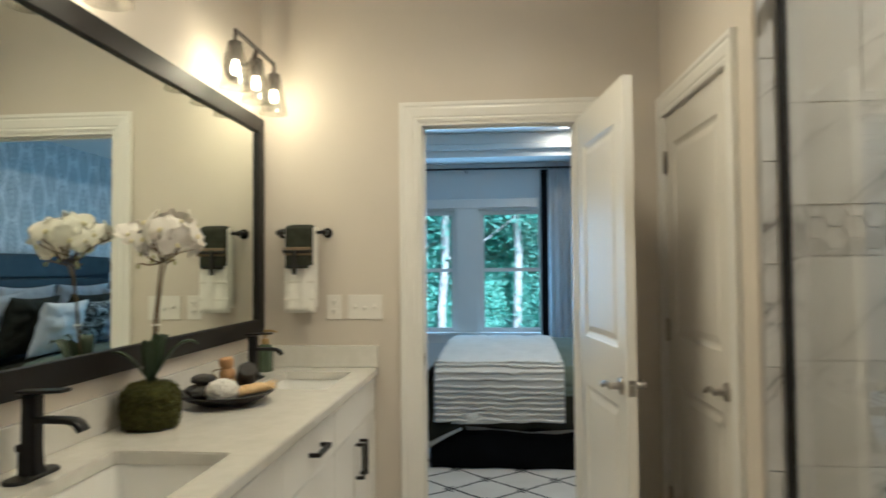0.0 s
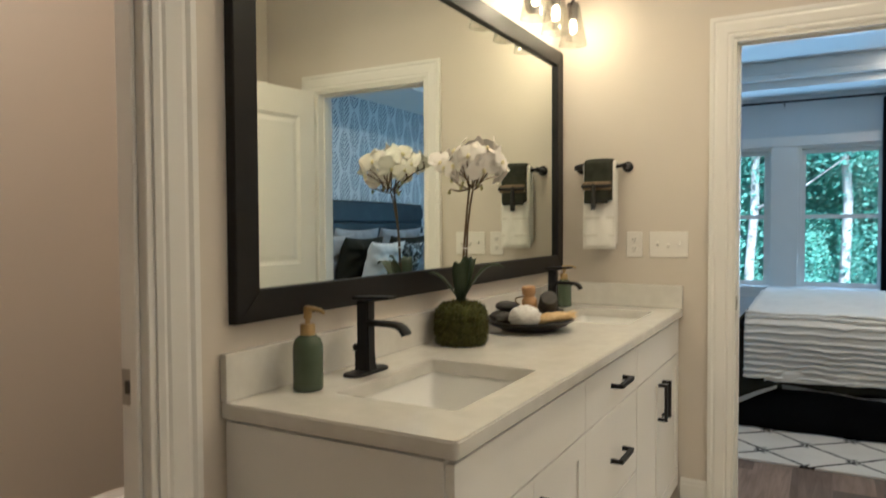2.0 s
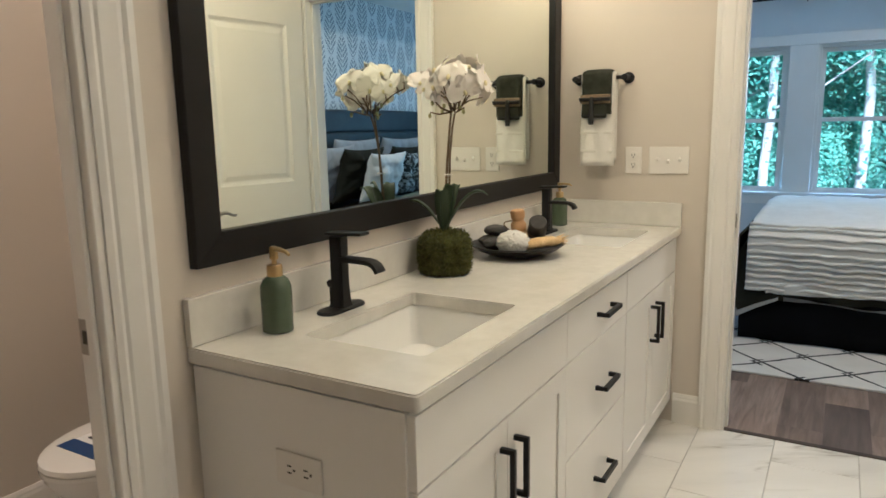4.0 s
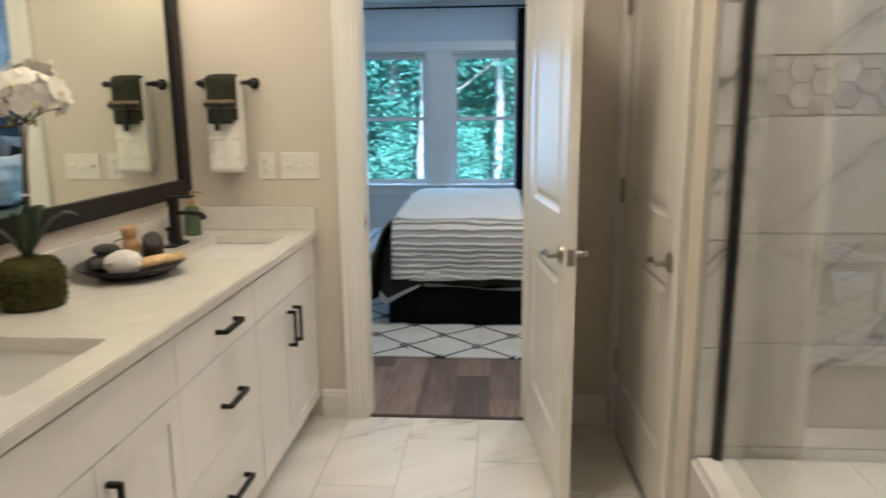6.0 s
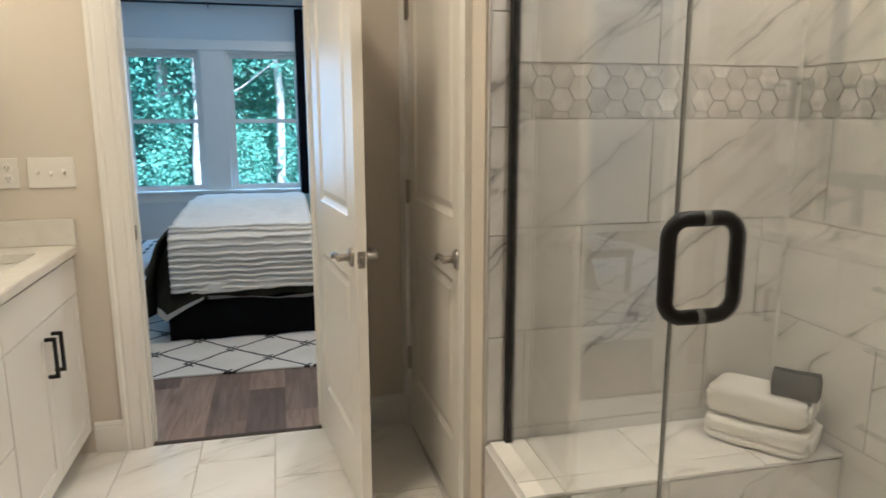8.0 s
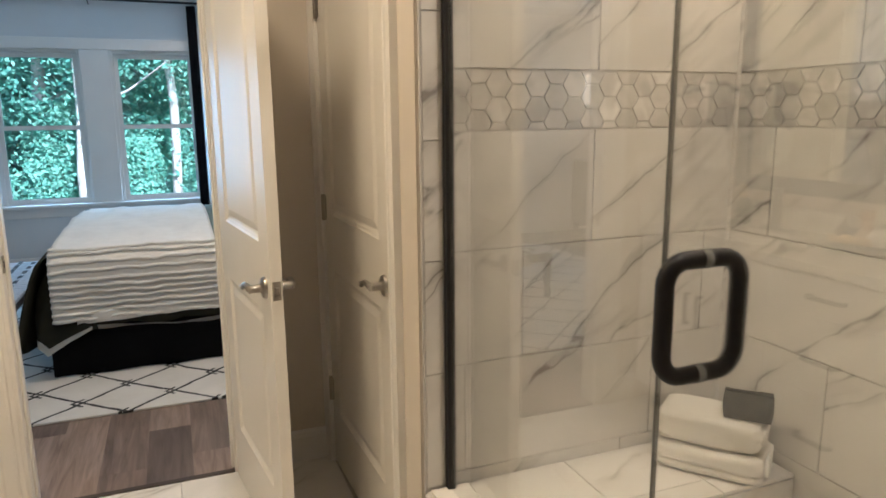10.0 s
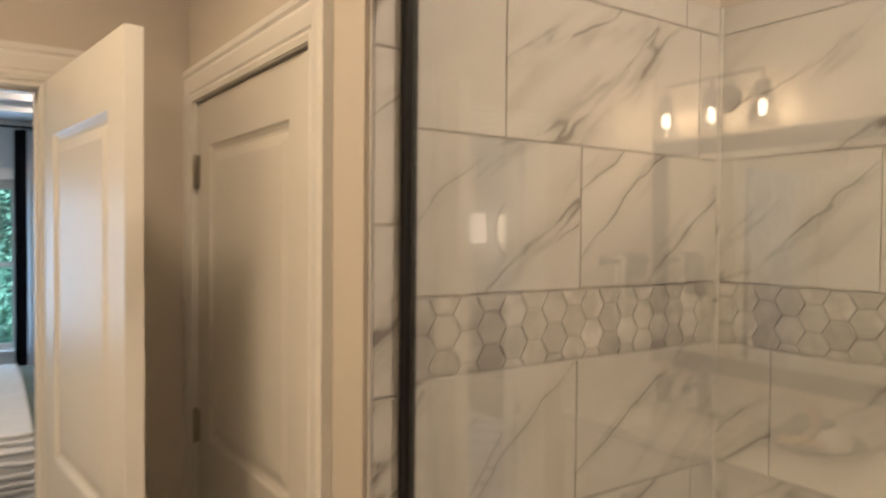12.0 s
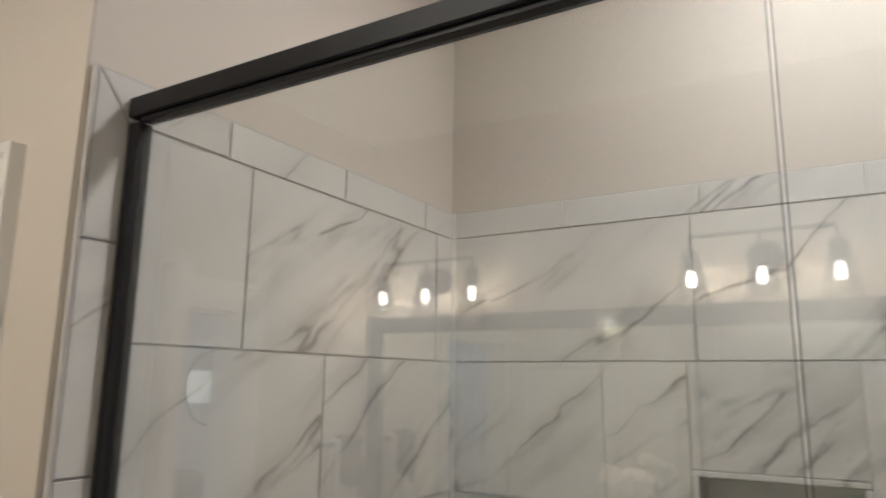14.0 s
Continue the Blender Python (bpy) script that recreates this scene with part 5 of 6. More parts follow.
bk = thing("blanket", pose(0, 0, 0), "cream blanket with ribbed tufted stripes over the bed's foot", "blanket")
bprof = over(0.050, 0.045, 0.335, 10, 0.06)
cloth = drape(0.0, 1.0, 36, bprof, 0.014, 0.012, 6.0)
for v in cloth.verts:
    v.co.x = blanket_x(v.co.x, v.co.y)
part("cloth", cloth, BLANKET, bk, smooth="all")
under = drape(0.80, 1.50, 24, [(by0 - 0.052, 0.312 + 0.014 * k) for k in range(6)], 0.010, 0.010, 2.0)
for v in under.verts:
    v.co.z += 0.05 * (v.co.x - 0.80)
part("under_layer", under, BLANKET, bk, "lower layer of the folded blanket", smooth="all")


def rib(y, z, seed, r, dy=0.0, dz=0.0):
    pts = []
    for i in range(49):
        f = i / 48
        x = blanket_x(f, y)
        d = noise.noise(Vector((f * 6, seed * 0.35, 6.0))) * 0.012 + 0.0036 * noise.noise(Vector((f * 17, seed * 0.9, 6.0)))
        low = max(0.0, 0.60 - z)
        w = 0.0015 * math.sin(x * 31 + seed * 2) + 0.0012 * math.sin(x * 77 + seed)
        pts.append((x, y + d * 0.6 - math.sin(f * 19 + 6.0) * low * 0.05 - 0.004 + dy, z + d + 0.004 + w + dz))
    return tube(pts, r, 6)


for k in (0.3, 1.7, 3.0, 4.3, 5.6, 6.9, 8.2, 9.6, 11.4, 13.2, 15.0):
    i, f = int(k), k - int(k)
    y = bprof[i][0] * (1 - f) + bprof[i + 1][0] * f
    z = bprof[i][1] * (1 - f) + bprof[i + 1][1] * f
    top = k > 12
    st = part("tufted_stripe", rib(y - 0.006 * (not top), z + 0.006 * top, k, 0.0105), BLANKET_RIB, bk, smooth="all")
    # A thin grey tube stands in for the shade below the rib.
    part("thread", rib(y - 0.007 * (not top), z + 0.006 * top, k, 0.0024, -0.005 if top else 0.002, 0.001 if top else -0.010), RIB_SHADE, st, "grey line painted as shade under the stripe", smooth="all")


def pillow(m, w, h, t, mat, label, seed):
    p = thing("pillow", m, label, "pillow", "pillows on the bed")
    bm = bmesh.new()
    nx, ny = 36, 30
    sides = {}
    for i in range(nx + 1):
        for j in range(ny + 1):
            u, v = 2 * i / nx - 1, 2 * j / ny - 1
            fat = max(0.0, (1 - abs(u) ** 2.6) * (1 - abs(v) ** 2.6)) ** 0.55
            x = u * w / 2 * (1.05 - 0.085 * (1 - v * v))         # edges drawn in between pointed corners
            y = v * h / 2 * (1.06 - 0.10 * (1 - u * u))
            q = Vector((x * 8 + y * 4, y * 13 - x * 5, seed))
            fold = 0.030 * noise.noise(q) + 0.014 * noise.noise(q * 2.3)
            crease = 0.012 * math.sin((u + v) * 7 + seed) * abs(u * v)
            for side in (-1, 1):
                if side < 0 and (i in (0, nx) or j in (0, ny)):
                    sides[i, j, -1] = sides.get((i, j, 1)) or sides.setdefault((i, j, 1), bm.verts.new((x, y, 0.0)))
                elif (i, j, side) not in sides:
                    sides[i, j, side] = bm.verts.new((x, y, side * (t / 2) * fat + (fold + crease) * min(1, fat * 1.4)))
    for i in range(nx):
        for j in range(ny):
            for side in (-1, 1):
                bm.faces.new([sides[a, b, side] for a, b in ((i, j), (i + 1, j), (i + 1, j + 1), (i, j + 1))])
    part("cushion", bm, mat, p, smooth="all")
    return p


stand = lambda x, y, z, lean, yaw=0: pose(x, y, z) @ pose(0, 0, 0, 0, 0, 90 + yaw) @ pose(0, 0, 0, 90 - lean)
for y in (2.02, 2.78):
    pillow(stand(2.76, y, 0.99, 14, (y - 2.4) * 6), 0.68, 0.50, 0.20, PILLOW_G, "pale grey linen pillow standing against the headboard", y)
for y in (1.47, 3.14):
    pillow(stand(2.62, y, 0.94, 20, (y - 2.4) * 4), 0.56, 0.52, 0.18, PILLOW_G, "grey linen pillow leaning by the headboard", y + 4)
for y in (1.70, 2.42):
    pillow(stand(2.46, y, 0.94, 18, (y - 2.2) * 6), 0.58, 0.46, 0.17, SPREAD, "dark olive cushion on the bed", y + 7)
pillow(stand(2.28, 1.80, 0.92, 20, 2), 0.47, 0.42, 0.17, PILLOW_W, "white linen cushion in front", 3.3)
pillow(stand(2.30, 2.24, 0.92, 22, -6), 0.42, 0.40, 0.15, DAMASK, "black cushion with a pale leafy print", 9.1)

# end-of-bed bench
be = thing("bed_bench", pose(0.20, 2.45, 0.0145), "low bench of pale woven straps on a dark frame", "bench")
for nm, lo, hi in (("side_rail", (-0.23, -0.65, 0.29), (-0.195, 0.65, 0.352)), ("side_rail", (0.195, -0.65, 0.29), (0.23, 0.65, 0.352)),
                   ("end_rail", (-0.195, -0.65, 0.29), (0.195, -0.615, 0.352)), ("end_rail", (-0.195, 0.615, 0.29), (0.195, 0.65, 0.352))):
    part(nm, box(lo, hi, 0.004, 2), DARK_WOOD, be)
for k in range(22):
    bow = tube([(-0.232, 0, 0.340), (-0.228, 0, 0.3545), (-0.19, 0, 0.358), (0, 0, 0.354), (0.19, 0, 0.358), (0.228, 0, 0.3545), (0.232, 0, 0.340)], 0.001,
               section=[(-22, -2), (22, -2), (22, 2), (-22, 2)])
    part("strap", lift(bow, pose(0, -0.615 + 1.23 * k / 21, 0)), BENCH_WEAVE, be)
for k in range(4):
    x = -0.135 + 0.09 * k
    part("cross_strap", tube([(x, -0.64 + 0.08 * i, 0.3585 + 0.003 * (-1) ** (i + k)) for i in range(17)], 0.001, section=[(-14, -1), (14, -1), (14, 1), (-14, 1)]), BLACK_CORD, be, "dark woven strap")
for x in (-0.205, 0.205):
    for y in (-0.62, 0.62):
        part("leg", box((x - 0.020, y - 0.020, 0.0), (x + 0.020, y + 0.020, 0.289), 0.004, 2), DARK_WOOD, be)


# windows
def window(x0, x1, name):
    z0, z1 = 0.607, 2.045
    wd = thing(name, pose(0, 0, 0), "white double-hung window with a view of trees", "window", kind="structure")
    y = BY1 + 0.06
    for nm, a, b in (("window_frame", (x0, y - 0.03, z0), (x0 + 0.035, y + 0.07, z1)), ("window_frame", (x1 - 0.035, y - 0.03, z0), (x1, y + 0.07, z1)),
                     ("window_frame", (x0 + 0.035, y - 0.03, z1 - 0.035), (x1 - 0.035, y + 0.07, z1)), ("window_frame", (x0 + 0.035, y - 0.03, z0), (x1 - 0.035, y + 0.07, z0 + 0.03))):
        part(nm, box(a, b, 0.003, 1), TRIM, wd)
    zm = 1.335
    for a, b, yy in ((zm - 0.02, z1 - 0.035, y + 0.025), (z0 + 0.03, zm + 0.02, y - 0.01)):
        sash = part("sash", plate([x0 + 0.035, x0 + 0.072, x1 - 0.072, x1 - 0.035], [a, a + 0.04, b - 0.04, b], {(1, 1)}, yy, yy + 0.03, AT_Y), TRIM, wd)
        p = part("pane", box((x0 + 0.07, yy + 0.012, a + 0.038), (x1 - 0.07, yy + 0.016, b - 0.038)), GLASS_PANE, sash)
        p.visible_shadow = False


window(-0.135, 0.63, "window_1")
window(0.865, 1.630, "window_2")
wt = thing("window_trim", pose(0, 0, 0), "white boards and sill round the two windows", "window trim", kind="structure")
for nm, lo, hi in (("head_board", (-0.235, BY1 - 0.020, 2.040), (1.73, BY1 - 0.001, 2.142)), ("mullion_board", (0.622, BY1 - 0.018, 0.629), (0.873, BY1 - 0.001, 2.039)),
                   ("side_board", (-0.225, BY1 - 0.018, 0.629), (-0.128, BY1 - 0.001, 2.039)), ("side_board", (1.623, BY1 - 0.018, 0.629), (1.72, BY1 - 0.001, 2.039)),
                   ("sill", (-0.26, BY1 - 0.060, 0.599), (1.75, BY1 + 0.03, 0.628)), ("apron", (-0.225, BY1 - 0.016, 0.507), (1.72, BY1 - 0.001, 0.5985))):
    part(nm, box(lo, hi, 0.003, 1), TRIM, wt)

rod = thing("curtain_rod", pose(0, BY1 - 0.10, 2.476), "thin black curtain rod on brackets", "curtain rod")
part("rod", tube([(-0.75, 0, 0), (2.25, 0, 0)], 0.011, 12), BLACK, rod, smooth=True)
for x in (-0.6, 0.745, 2.1):
    part("bracket", tube([(x, 0.098, -0.03), (x, 0.05, -0.03), (x, 0.0, -0.014)], 0.006, 8), BLACK, rod)
for x in (1.64, 1.70, 1.79, 1.88, 1.97, 2.06):
    part("ring", tube([(x, 0.017 * math.cos(2 * math.pi * k / 16), -0.006 + 0.017 * math.sin(2 * math.pi * k / 16)) for k in range(16)], 0.0028, 6, True), BLACK, rod)


def curtain(x0, x1, folds, amp, mat, label, y):
    cu = thing("curtain", pose(0, y, 0), label, "curtain", "bedroom curtains")
    bm = bmesh.new()
    nx = folds * 10
    rows = []
    for z in [0.03 + (2.42) * k / 14 for k in range(15)]:
        row = []
        for i in range(nx + 1):
            f = i / nx
            a = amp * (0.55 + 0.45 * (2.4 - z) / 2.4)
            row.append(bm.verts.new((x0 + (x1 - x0) * f, a * math.sin(f * folds * 2 * math.pi) + 0.012 * noise.noise(Vector((f * 9, z * 2, x0))), z)))
        rows.append(row)
    for a, b in zip(rows, rows[1:]):
        for i in range(nx):
            bm.faces.new((a[i], a[i + 1], b[i + 1], b[i]))
    bmesh.ops.solidify(bm, geom=bm.faces[:], thickness=0.004)
    part("fabric", bm, mat, cu, smooth="all")


curtain(1.575, 1.660, 1, 0.030, CURTAIN_B, "black edge panel of the curtain", BY1 - 0.115)
curtain(1.663, 2.16, 6, 0.030, CURTAIN_W, "white pleated full-length curtain", BY1 - 0.105)
# Only the y 3.85 fixture is known; the y 1.0 one is added.
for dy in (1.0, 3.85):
    rl = thing("downlight", pose(1.79, dy, 2.80), "lit recessed ceiling downlight with a white ring, one of several, some added", "ceiling light")
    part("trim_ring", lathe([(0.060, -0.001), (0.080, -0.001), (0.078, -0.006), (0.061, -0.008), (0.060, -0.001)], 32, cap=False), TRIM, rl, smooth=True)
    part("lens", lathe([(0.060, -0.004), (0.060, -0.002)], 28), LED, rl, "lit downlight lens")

# ---------------------------------------------------------------- outside
setting("ground", box((-60, 4.9, -1.3), (60, 140, -1.2)), GRASS, "green undergrowth outside the windows", "ground")
setting("backdrop", box((-40, 26, -1.2), (40, 26.2, 16)), BACKDROP, "dense green woods in the distance", "backdrop")


def tree(x, y, r, h, seed, crown_z, spread, count, mat, lean=0.0, size=0.095):
    rnd = random.Random(seed)
    t = thing("tree", pose(x, y, -1.2), "tall pale-barked tree with a leafy green crown", "tree", "trees outside the window")
    pts = [(lean * k * h / 10 + 0.04 * math.sin(k * 1.7 + seed), 0.03 * math.cos(k * 1.3 + seed), h * k / 10) for k in range(11)]
    tr = part("trunk", tube(pts, [r * (1 - 0.06 * k) for k in range(11)], 10), BARK, t, smooth=True)
    limbs = []
    for k in range(7):
        z = h * (0.30 + 0.09 * k)
        a = rnd.uniform(0, 6.28)
        ln = rnd.uniform(0.8, 1.6)
        p0 = Vector((lean * z, 0, z))
        p1 = p0 + Vector((math.cos(a) * ln * 0.5, math.sin(a) * ln * 0.5, 0.35))
        p2 = p0 + Vector((math.cos(a) * ln, math.sin(a) * ln, 0.9))
        part("limb", tube([p0, p1, p2], [r * 0.30, r * 0.2, r * 0.08], 6), BARK, t)
        limbs.append(p2)
    vs, fs = [], []
    clumps = [Vector((rnd.gauss(0, spread), rnd.gauss(0, spread * 0.7), rnd.uniform(crown_z, h))) for _ in range(max(14, count // 130))]
    for _ in range(count):
        c = rnd.choice(clumps) + Vector((rnd.gauss(0, 0.34), rnd.gauss(0, 0.34), rnd.gauss(0, 0.20)))
        s = size * rnd.uniform(0.5, 1.15)
        face = Vector((0.2 + rnd.gauss(0, 0.4), -0.6 + rnd.gauss(0, 0.4), 0.7 + rnd.gauss(0, 0.4)))
        u = face.cross(Vector((rnd.uniform(-1, 1), rnd.uniform(-1, 1), rnd.uniform(-1, 1)))).normalized()
        w = u.cross(face).normalized()
        b = len(vs)
        vs += [c - u * s, c + w * s * 0.45, c + u * s, c - w * s * 0.45]
        fs.append((b, b + 1, b + 2, b + 3))
    me = bpy.data.meshes.new("crown")
    me.from_pydata([tuple(v) for v in vs], [], fs)
    me.materials.append(mat)
    cr = new("crown", me)
    cr.parent = t


tree(-0.62, 10.5, 0.13, 9.5, 1, 0.6, 1.2, 28000, FOLIAGE, 0.0, 0.052)
tree(0.02, 9.4, 0.085, 9.0, 2, 3.6, 0.9, 15200, FOLIAGE, 0.012, 0.052)
tree(1.42, 9.6, 0.085, 9.5, 3, 3.4, 0.9, 15200, FOLIAGE, -0.008, 0.052)
tree(2.05, 10.6, 0.075, 9.0, 4, 0.8, 1.2, 26000, FOLIAGE, 0.02, 0.052)
for k, (x, y) in enumerate(((-3.0, 12.5), (-1.6, 13.5), (0.6, 13.0), (2.9, 12.5), (4.4, 13.5), (-4.6, 13.0), (1.6, 16), (-0.6, 17), (3.8, 17))):
    tree(x, y, 0.12, 9.5, 20 + k, 0.3, 1.5, 26000, FOLIAGE if k % 3 else FOLIAGE_DARK, 0.01 * (k % 3 - 1), 0.082)


def shrub(x, y, seed, w, h, count, mat):
    rnd = random.Random(seed)
    t = thing("shrub", pose(x, y, -1.2), "bright green shrub among the trees", "shrub", "shrubs outside the window")
    part("stems", tube([(0, 0, 0), (0.05, 0, h * 0.4), (0.0, 0.05, h * 0.8)], [0.03, 0.02, 0.008], 6), BARK, t)
    vs, fs = [], []
    for _ in range(count):
        a, rr = rnd.uniform(0, 6.28), math.sqrt(rnd.random())
        z = h * rnd.random() ** 0.8
        k = rr * w * (1.05 - 0.55 * z / h) * (0.75 + 0.35 * noise.noise(Vector((a * 1.5, z * 2, seed))))
        c = Vector((k * math.cos(a), k * math.sin(a), z))
        s = rnd.uniform(0.022, 0.050)
        face = Vector((0.2 + rnd.gauss(0, 0.4), -0.6 + rnd.gauss(0, 0.4), 0.7 + rnd.gauss(0, 0.4)))
        u = face.cross(Vector((rnd.uniform(-1, 1), rnd.uniform(-1, 1), rnd.uniform(-1, 1)))).normalized()
        q = u.cross(face).normalized()
        b = len(vs)
        vs += [c - u * s, c + q * s * 0.5, c + u * s, c - q * s * 0.5]
        fs.append((b, b + 1, b + 2, b + 3))
    me = bpy.data.meshes.new("leaves")
    me.from_pydata([tuple(v) for v in vs], [], fs)
    me.materials.append(mat)
    new("leaves", me).parent = t


for k, (x, y, w, h) in enumerate(((-1.3, 8.6, 1.0, 2.3), (0.75, 9.9, 0.9, 2.3), (2.1, 8.6, 0.7, 2.2), (3.0, 9.2, 1.1, 2.2), (-2.6, 9.0, 1.0, 2.4), (-0.4, 10.2, 1.0, 2.9), (1.1, 10.6, 1.1, 3.2))):
    shrub(x, y, 60 + k, w, h, 14000, FOLIAGE)

# ---------------------------------------------------------------- counter things
PX, PY = 0.118, -1.255
orchid = thing("orchid_plant", pose(PX, PY, CT), "white artificial orchid in a mossy ball pot", "plant")
bm = bmesh.new()
bmesh.ops.create_icosphere(bm, subdivisions=5, radius=1.0)
for v in bm.verts:
    d = v.co.normalized()
    q = (abs(d.x) ** 2 + abs(d.y) ** 2) ** 0.5
    d = d / (q ** 4 + abs(d.z) ** 4) ** 0.25
    z = max(d.z, -0.86)
    k = 1 + 0.05 * noise.noise(d * 5) + 0.045 * noise.noise(d * 16) + 0.035 * noise.noise(d * 38)
    v.co = Vector((d.x * 0.077 * k, d.y * 0.077 * k, 0.060 + z * 0.069 * k))
    if z <= -0.86:
        v.co.z = 0.003
part("moss_ball", bm, MOSS, orchid, "green-brown moss ball", smooth="all")
rnd = random.Random(5)
vs, fs = [], []
for _ in range(4200):
    a, b = rnd.uniform(0, 6.28), rnd.uniform(-0.75, 1.0)
    s = math.sqrt(max(0, 1 - b * b))
    d = Vector((math.cos(a) * s, math.sin(a) * s, b))
    g = 1 / (s ** 4 + abs(b) ** 4) ** 0.25
    c = Vector((d.x * 0.077 * g, d.y * 0.077 * g, 0.060 + b * g * 0.068))
    t = (Vector((rnd.uniform(-1, 1), rnd.uniform(-1, 1), rnd.uniform(-1, 1))) + d * 0.9).normalized()
    w = t.cross(d).normalized() * 0.0011
    L = rnd.uniform(0.006, 0.016)
    i = len(vs)
    vs += [c - w, c + w, c + t * L * 0.6 + w * 0.7 + d * 0.003, c + t * L]
    fs.append((i, i + 1, i + 2, i + 3))
me = bpy.data.meshes.new("moss_fuzz")
me.from_pydata([tuple(v) for v in vs], [], fs)
me.materials.append(foliage("moss_fibre", (0.035, 0.040, 0.008), (0.19, 0.18, 0.05)))
mf = tagged(new("moss_fuzz", me), kind="stuff")
mf.parent = orchid


def strap_leaf(yaw, length, width, rise, droop):
    bm = bmesh.new()
    rows = []
    n = 12
    for i in range(n + 1):
        f = i / n
        r = length * f
        z = rise * math.sin(f * 1.9) - droop * f * f
        w = width * math.sin(math.pi * min(1, 0.12 + f * 0.88)) ** 0.75 * (1 - 0.2 * f)
        rows.append([(r, s * w, z + abs(s) * w * 0.45) for s in (-1, -0.5, 0, 0.5, 1)])
    up = [[bm.verts.new(p) for p in row] for row in rows]
    for a, b in zip(up, up[1:]):
        for k in range(4):
            bm.faces.new((a[k], a[k + 1], b[k + 1], b[k]))
    bmesh.ops.recalc_face_normals(bm, faces=bm.faces)
    bmesh.ops.solidify(bm, geom=bm.faces[:], thickness=0.0022)
    return lift(bm, pose(0, 0, 0.128, 0, 0, yaw))


for yaw, length, width, rise, droop in ((-158, 0.128, 0.017, 0.105, 0.018), (18, 0.135, 0.024, 0.125, 0.006), (-70, 0.052, 0.025, 0.120, -0.012), (75, 0.070, 0.026, 0.125, -0.015), (-25, 0.045, 0.024, 0.135, -0.012)):
    part("leaf", strap_leaf(yaw, length, width, rise, droop), LEAF, orchid, smooth="all")
CROWN = Vector((0.030, 0.0, 0.482))
MAIN = [(0.0, 0, 0.12), (0.006, 0.0, 0.22), (0.012, 0.001, 0.32), (0.021, 0.001, 0.41), tuple(CROWN)]
LOW = [(0.008, 0.007, 0.12), (0.014, 0.008, 0.24), (0.020, 0.007, 0.36), (0.032, 0.004, 0.44), (0.042, 0.0, 0.478)]
WALLWARD = [tuple(CROWN), (0.006, -0.012, 0.492), (-0.022, -0.014, 0.518), (-0.052, -0.006, 0.542), (-0.082, 0.008, 0.556)]
SPRIG = [(0.042, 0.0, 0.478), (0.062, -0.016, 0.484), (0.086, -0.024, 0.492)]
SPRIG_BACK = [tuple(CROWN), (0.004, -0.020, 0.476), (-0.020, -0.032, 0.482)]
for st, r in ((MAIN, 0.0045), (LOW, 0.0038), (WALLWARD, 0.0030), (SPRIG, 0.0024), (SPRIG_BACK, 0.0024)):
    part("stem", tube(st, [r * (1 - 0.07 * k) for k in range(len(st))], 8), STEM, orchid, smooth="all")
part("tie_ring", tube([(0.014 + 0.011 * math.cos(2 * math.pi * k / 12), 0.004 + 0.009 * math.sin(2 * math.pi * k / 12), 0.30) for k in range(12)], 0.0022, 6, True), PETAL, orchid)


def flower(m, size, seed):
    """Three sepals and two broad petals, cupped, with a small yellow lip; faces local +z."""
    rnd = random.Random(seed)
    bm = bmesh.new()
    for k, (ang, ln, wd) in enumerate(((90, 1.0, 0.33), (212, 0.96, 0.31), (328, 0.96, 0.31), (16, 1.02, 0.60), (164, 1.02, 0.60))):
        ang += rnd.uniform(-7, 7)
        curl = rnd.uniform(-0.30, 0.22)
        rows = []
        for i in range(9):
            f = i / 8
            w = wd * size * (math.sin(math.pi * min(1, 0.04 + 0.93 * f ** (0.8 if k > 2 else 0.9))) ** 0.7) * (0.35 + 0.65 * min(1, f * 2.2))
            rows.append([bm.verts.new(Vector((f * ln * size, s * w, 0.003 * (k > 2) + size * (curl * f * f - 0.14 * s * s * w / size + 0.05 * math.sin(s * 4 + f * 5 + k + seed) * f)))) for s in (-1, -0.6, -0.2, 0.2, 0.6, 1)])
        vsx = [v for r in rows for v in r]
        for a, b in zip(rows, rows[1:]):
            for j in range(5):
                bm.faces.new((a[j], a[j + 1], b[j + 1], b[j]))
        bmesh.ops.transform(bm, matrix=pose(0, 0, 0, 0, 0, ang), verts=vsx)
    bmesh.ops.recalc_face_normals(bm, faces=bm.faces)
    ob = part("flower", lift(bm, m), PETAL, orchid, smooth="all")
    lp = bmesh.new()
    bmesh.ops.create_icosphere(lp, subdivisions=2, radius=size * 0.13, matrix=m @ Matrix.Translation((0, -size * 0.12, size * 0.12)) @ Matrix.Diagonal((0.8, 1.3, 0.9, 1)))
    part("lip", lp, LIP, ob, "yellow flower lip", smooth="all")


rnd = random.Random(11)
def bloom(root, c, d, size, seed):
    flower(look(c, c - d, rnd.uniform(-28, 28)), size, seed)
    bend = root.lerp(c, 0.55) + Vector((0, 0, 0.010))
    part("pedicel", tube([root, bend, c - d * 0.004], [0.0023, 0.0018, 0.0020], 6), STEM, orchid, smooth="all")


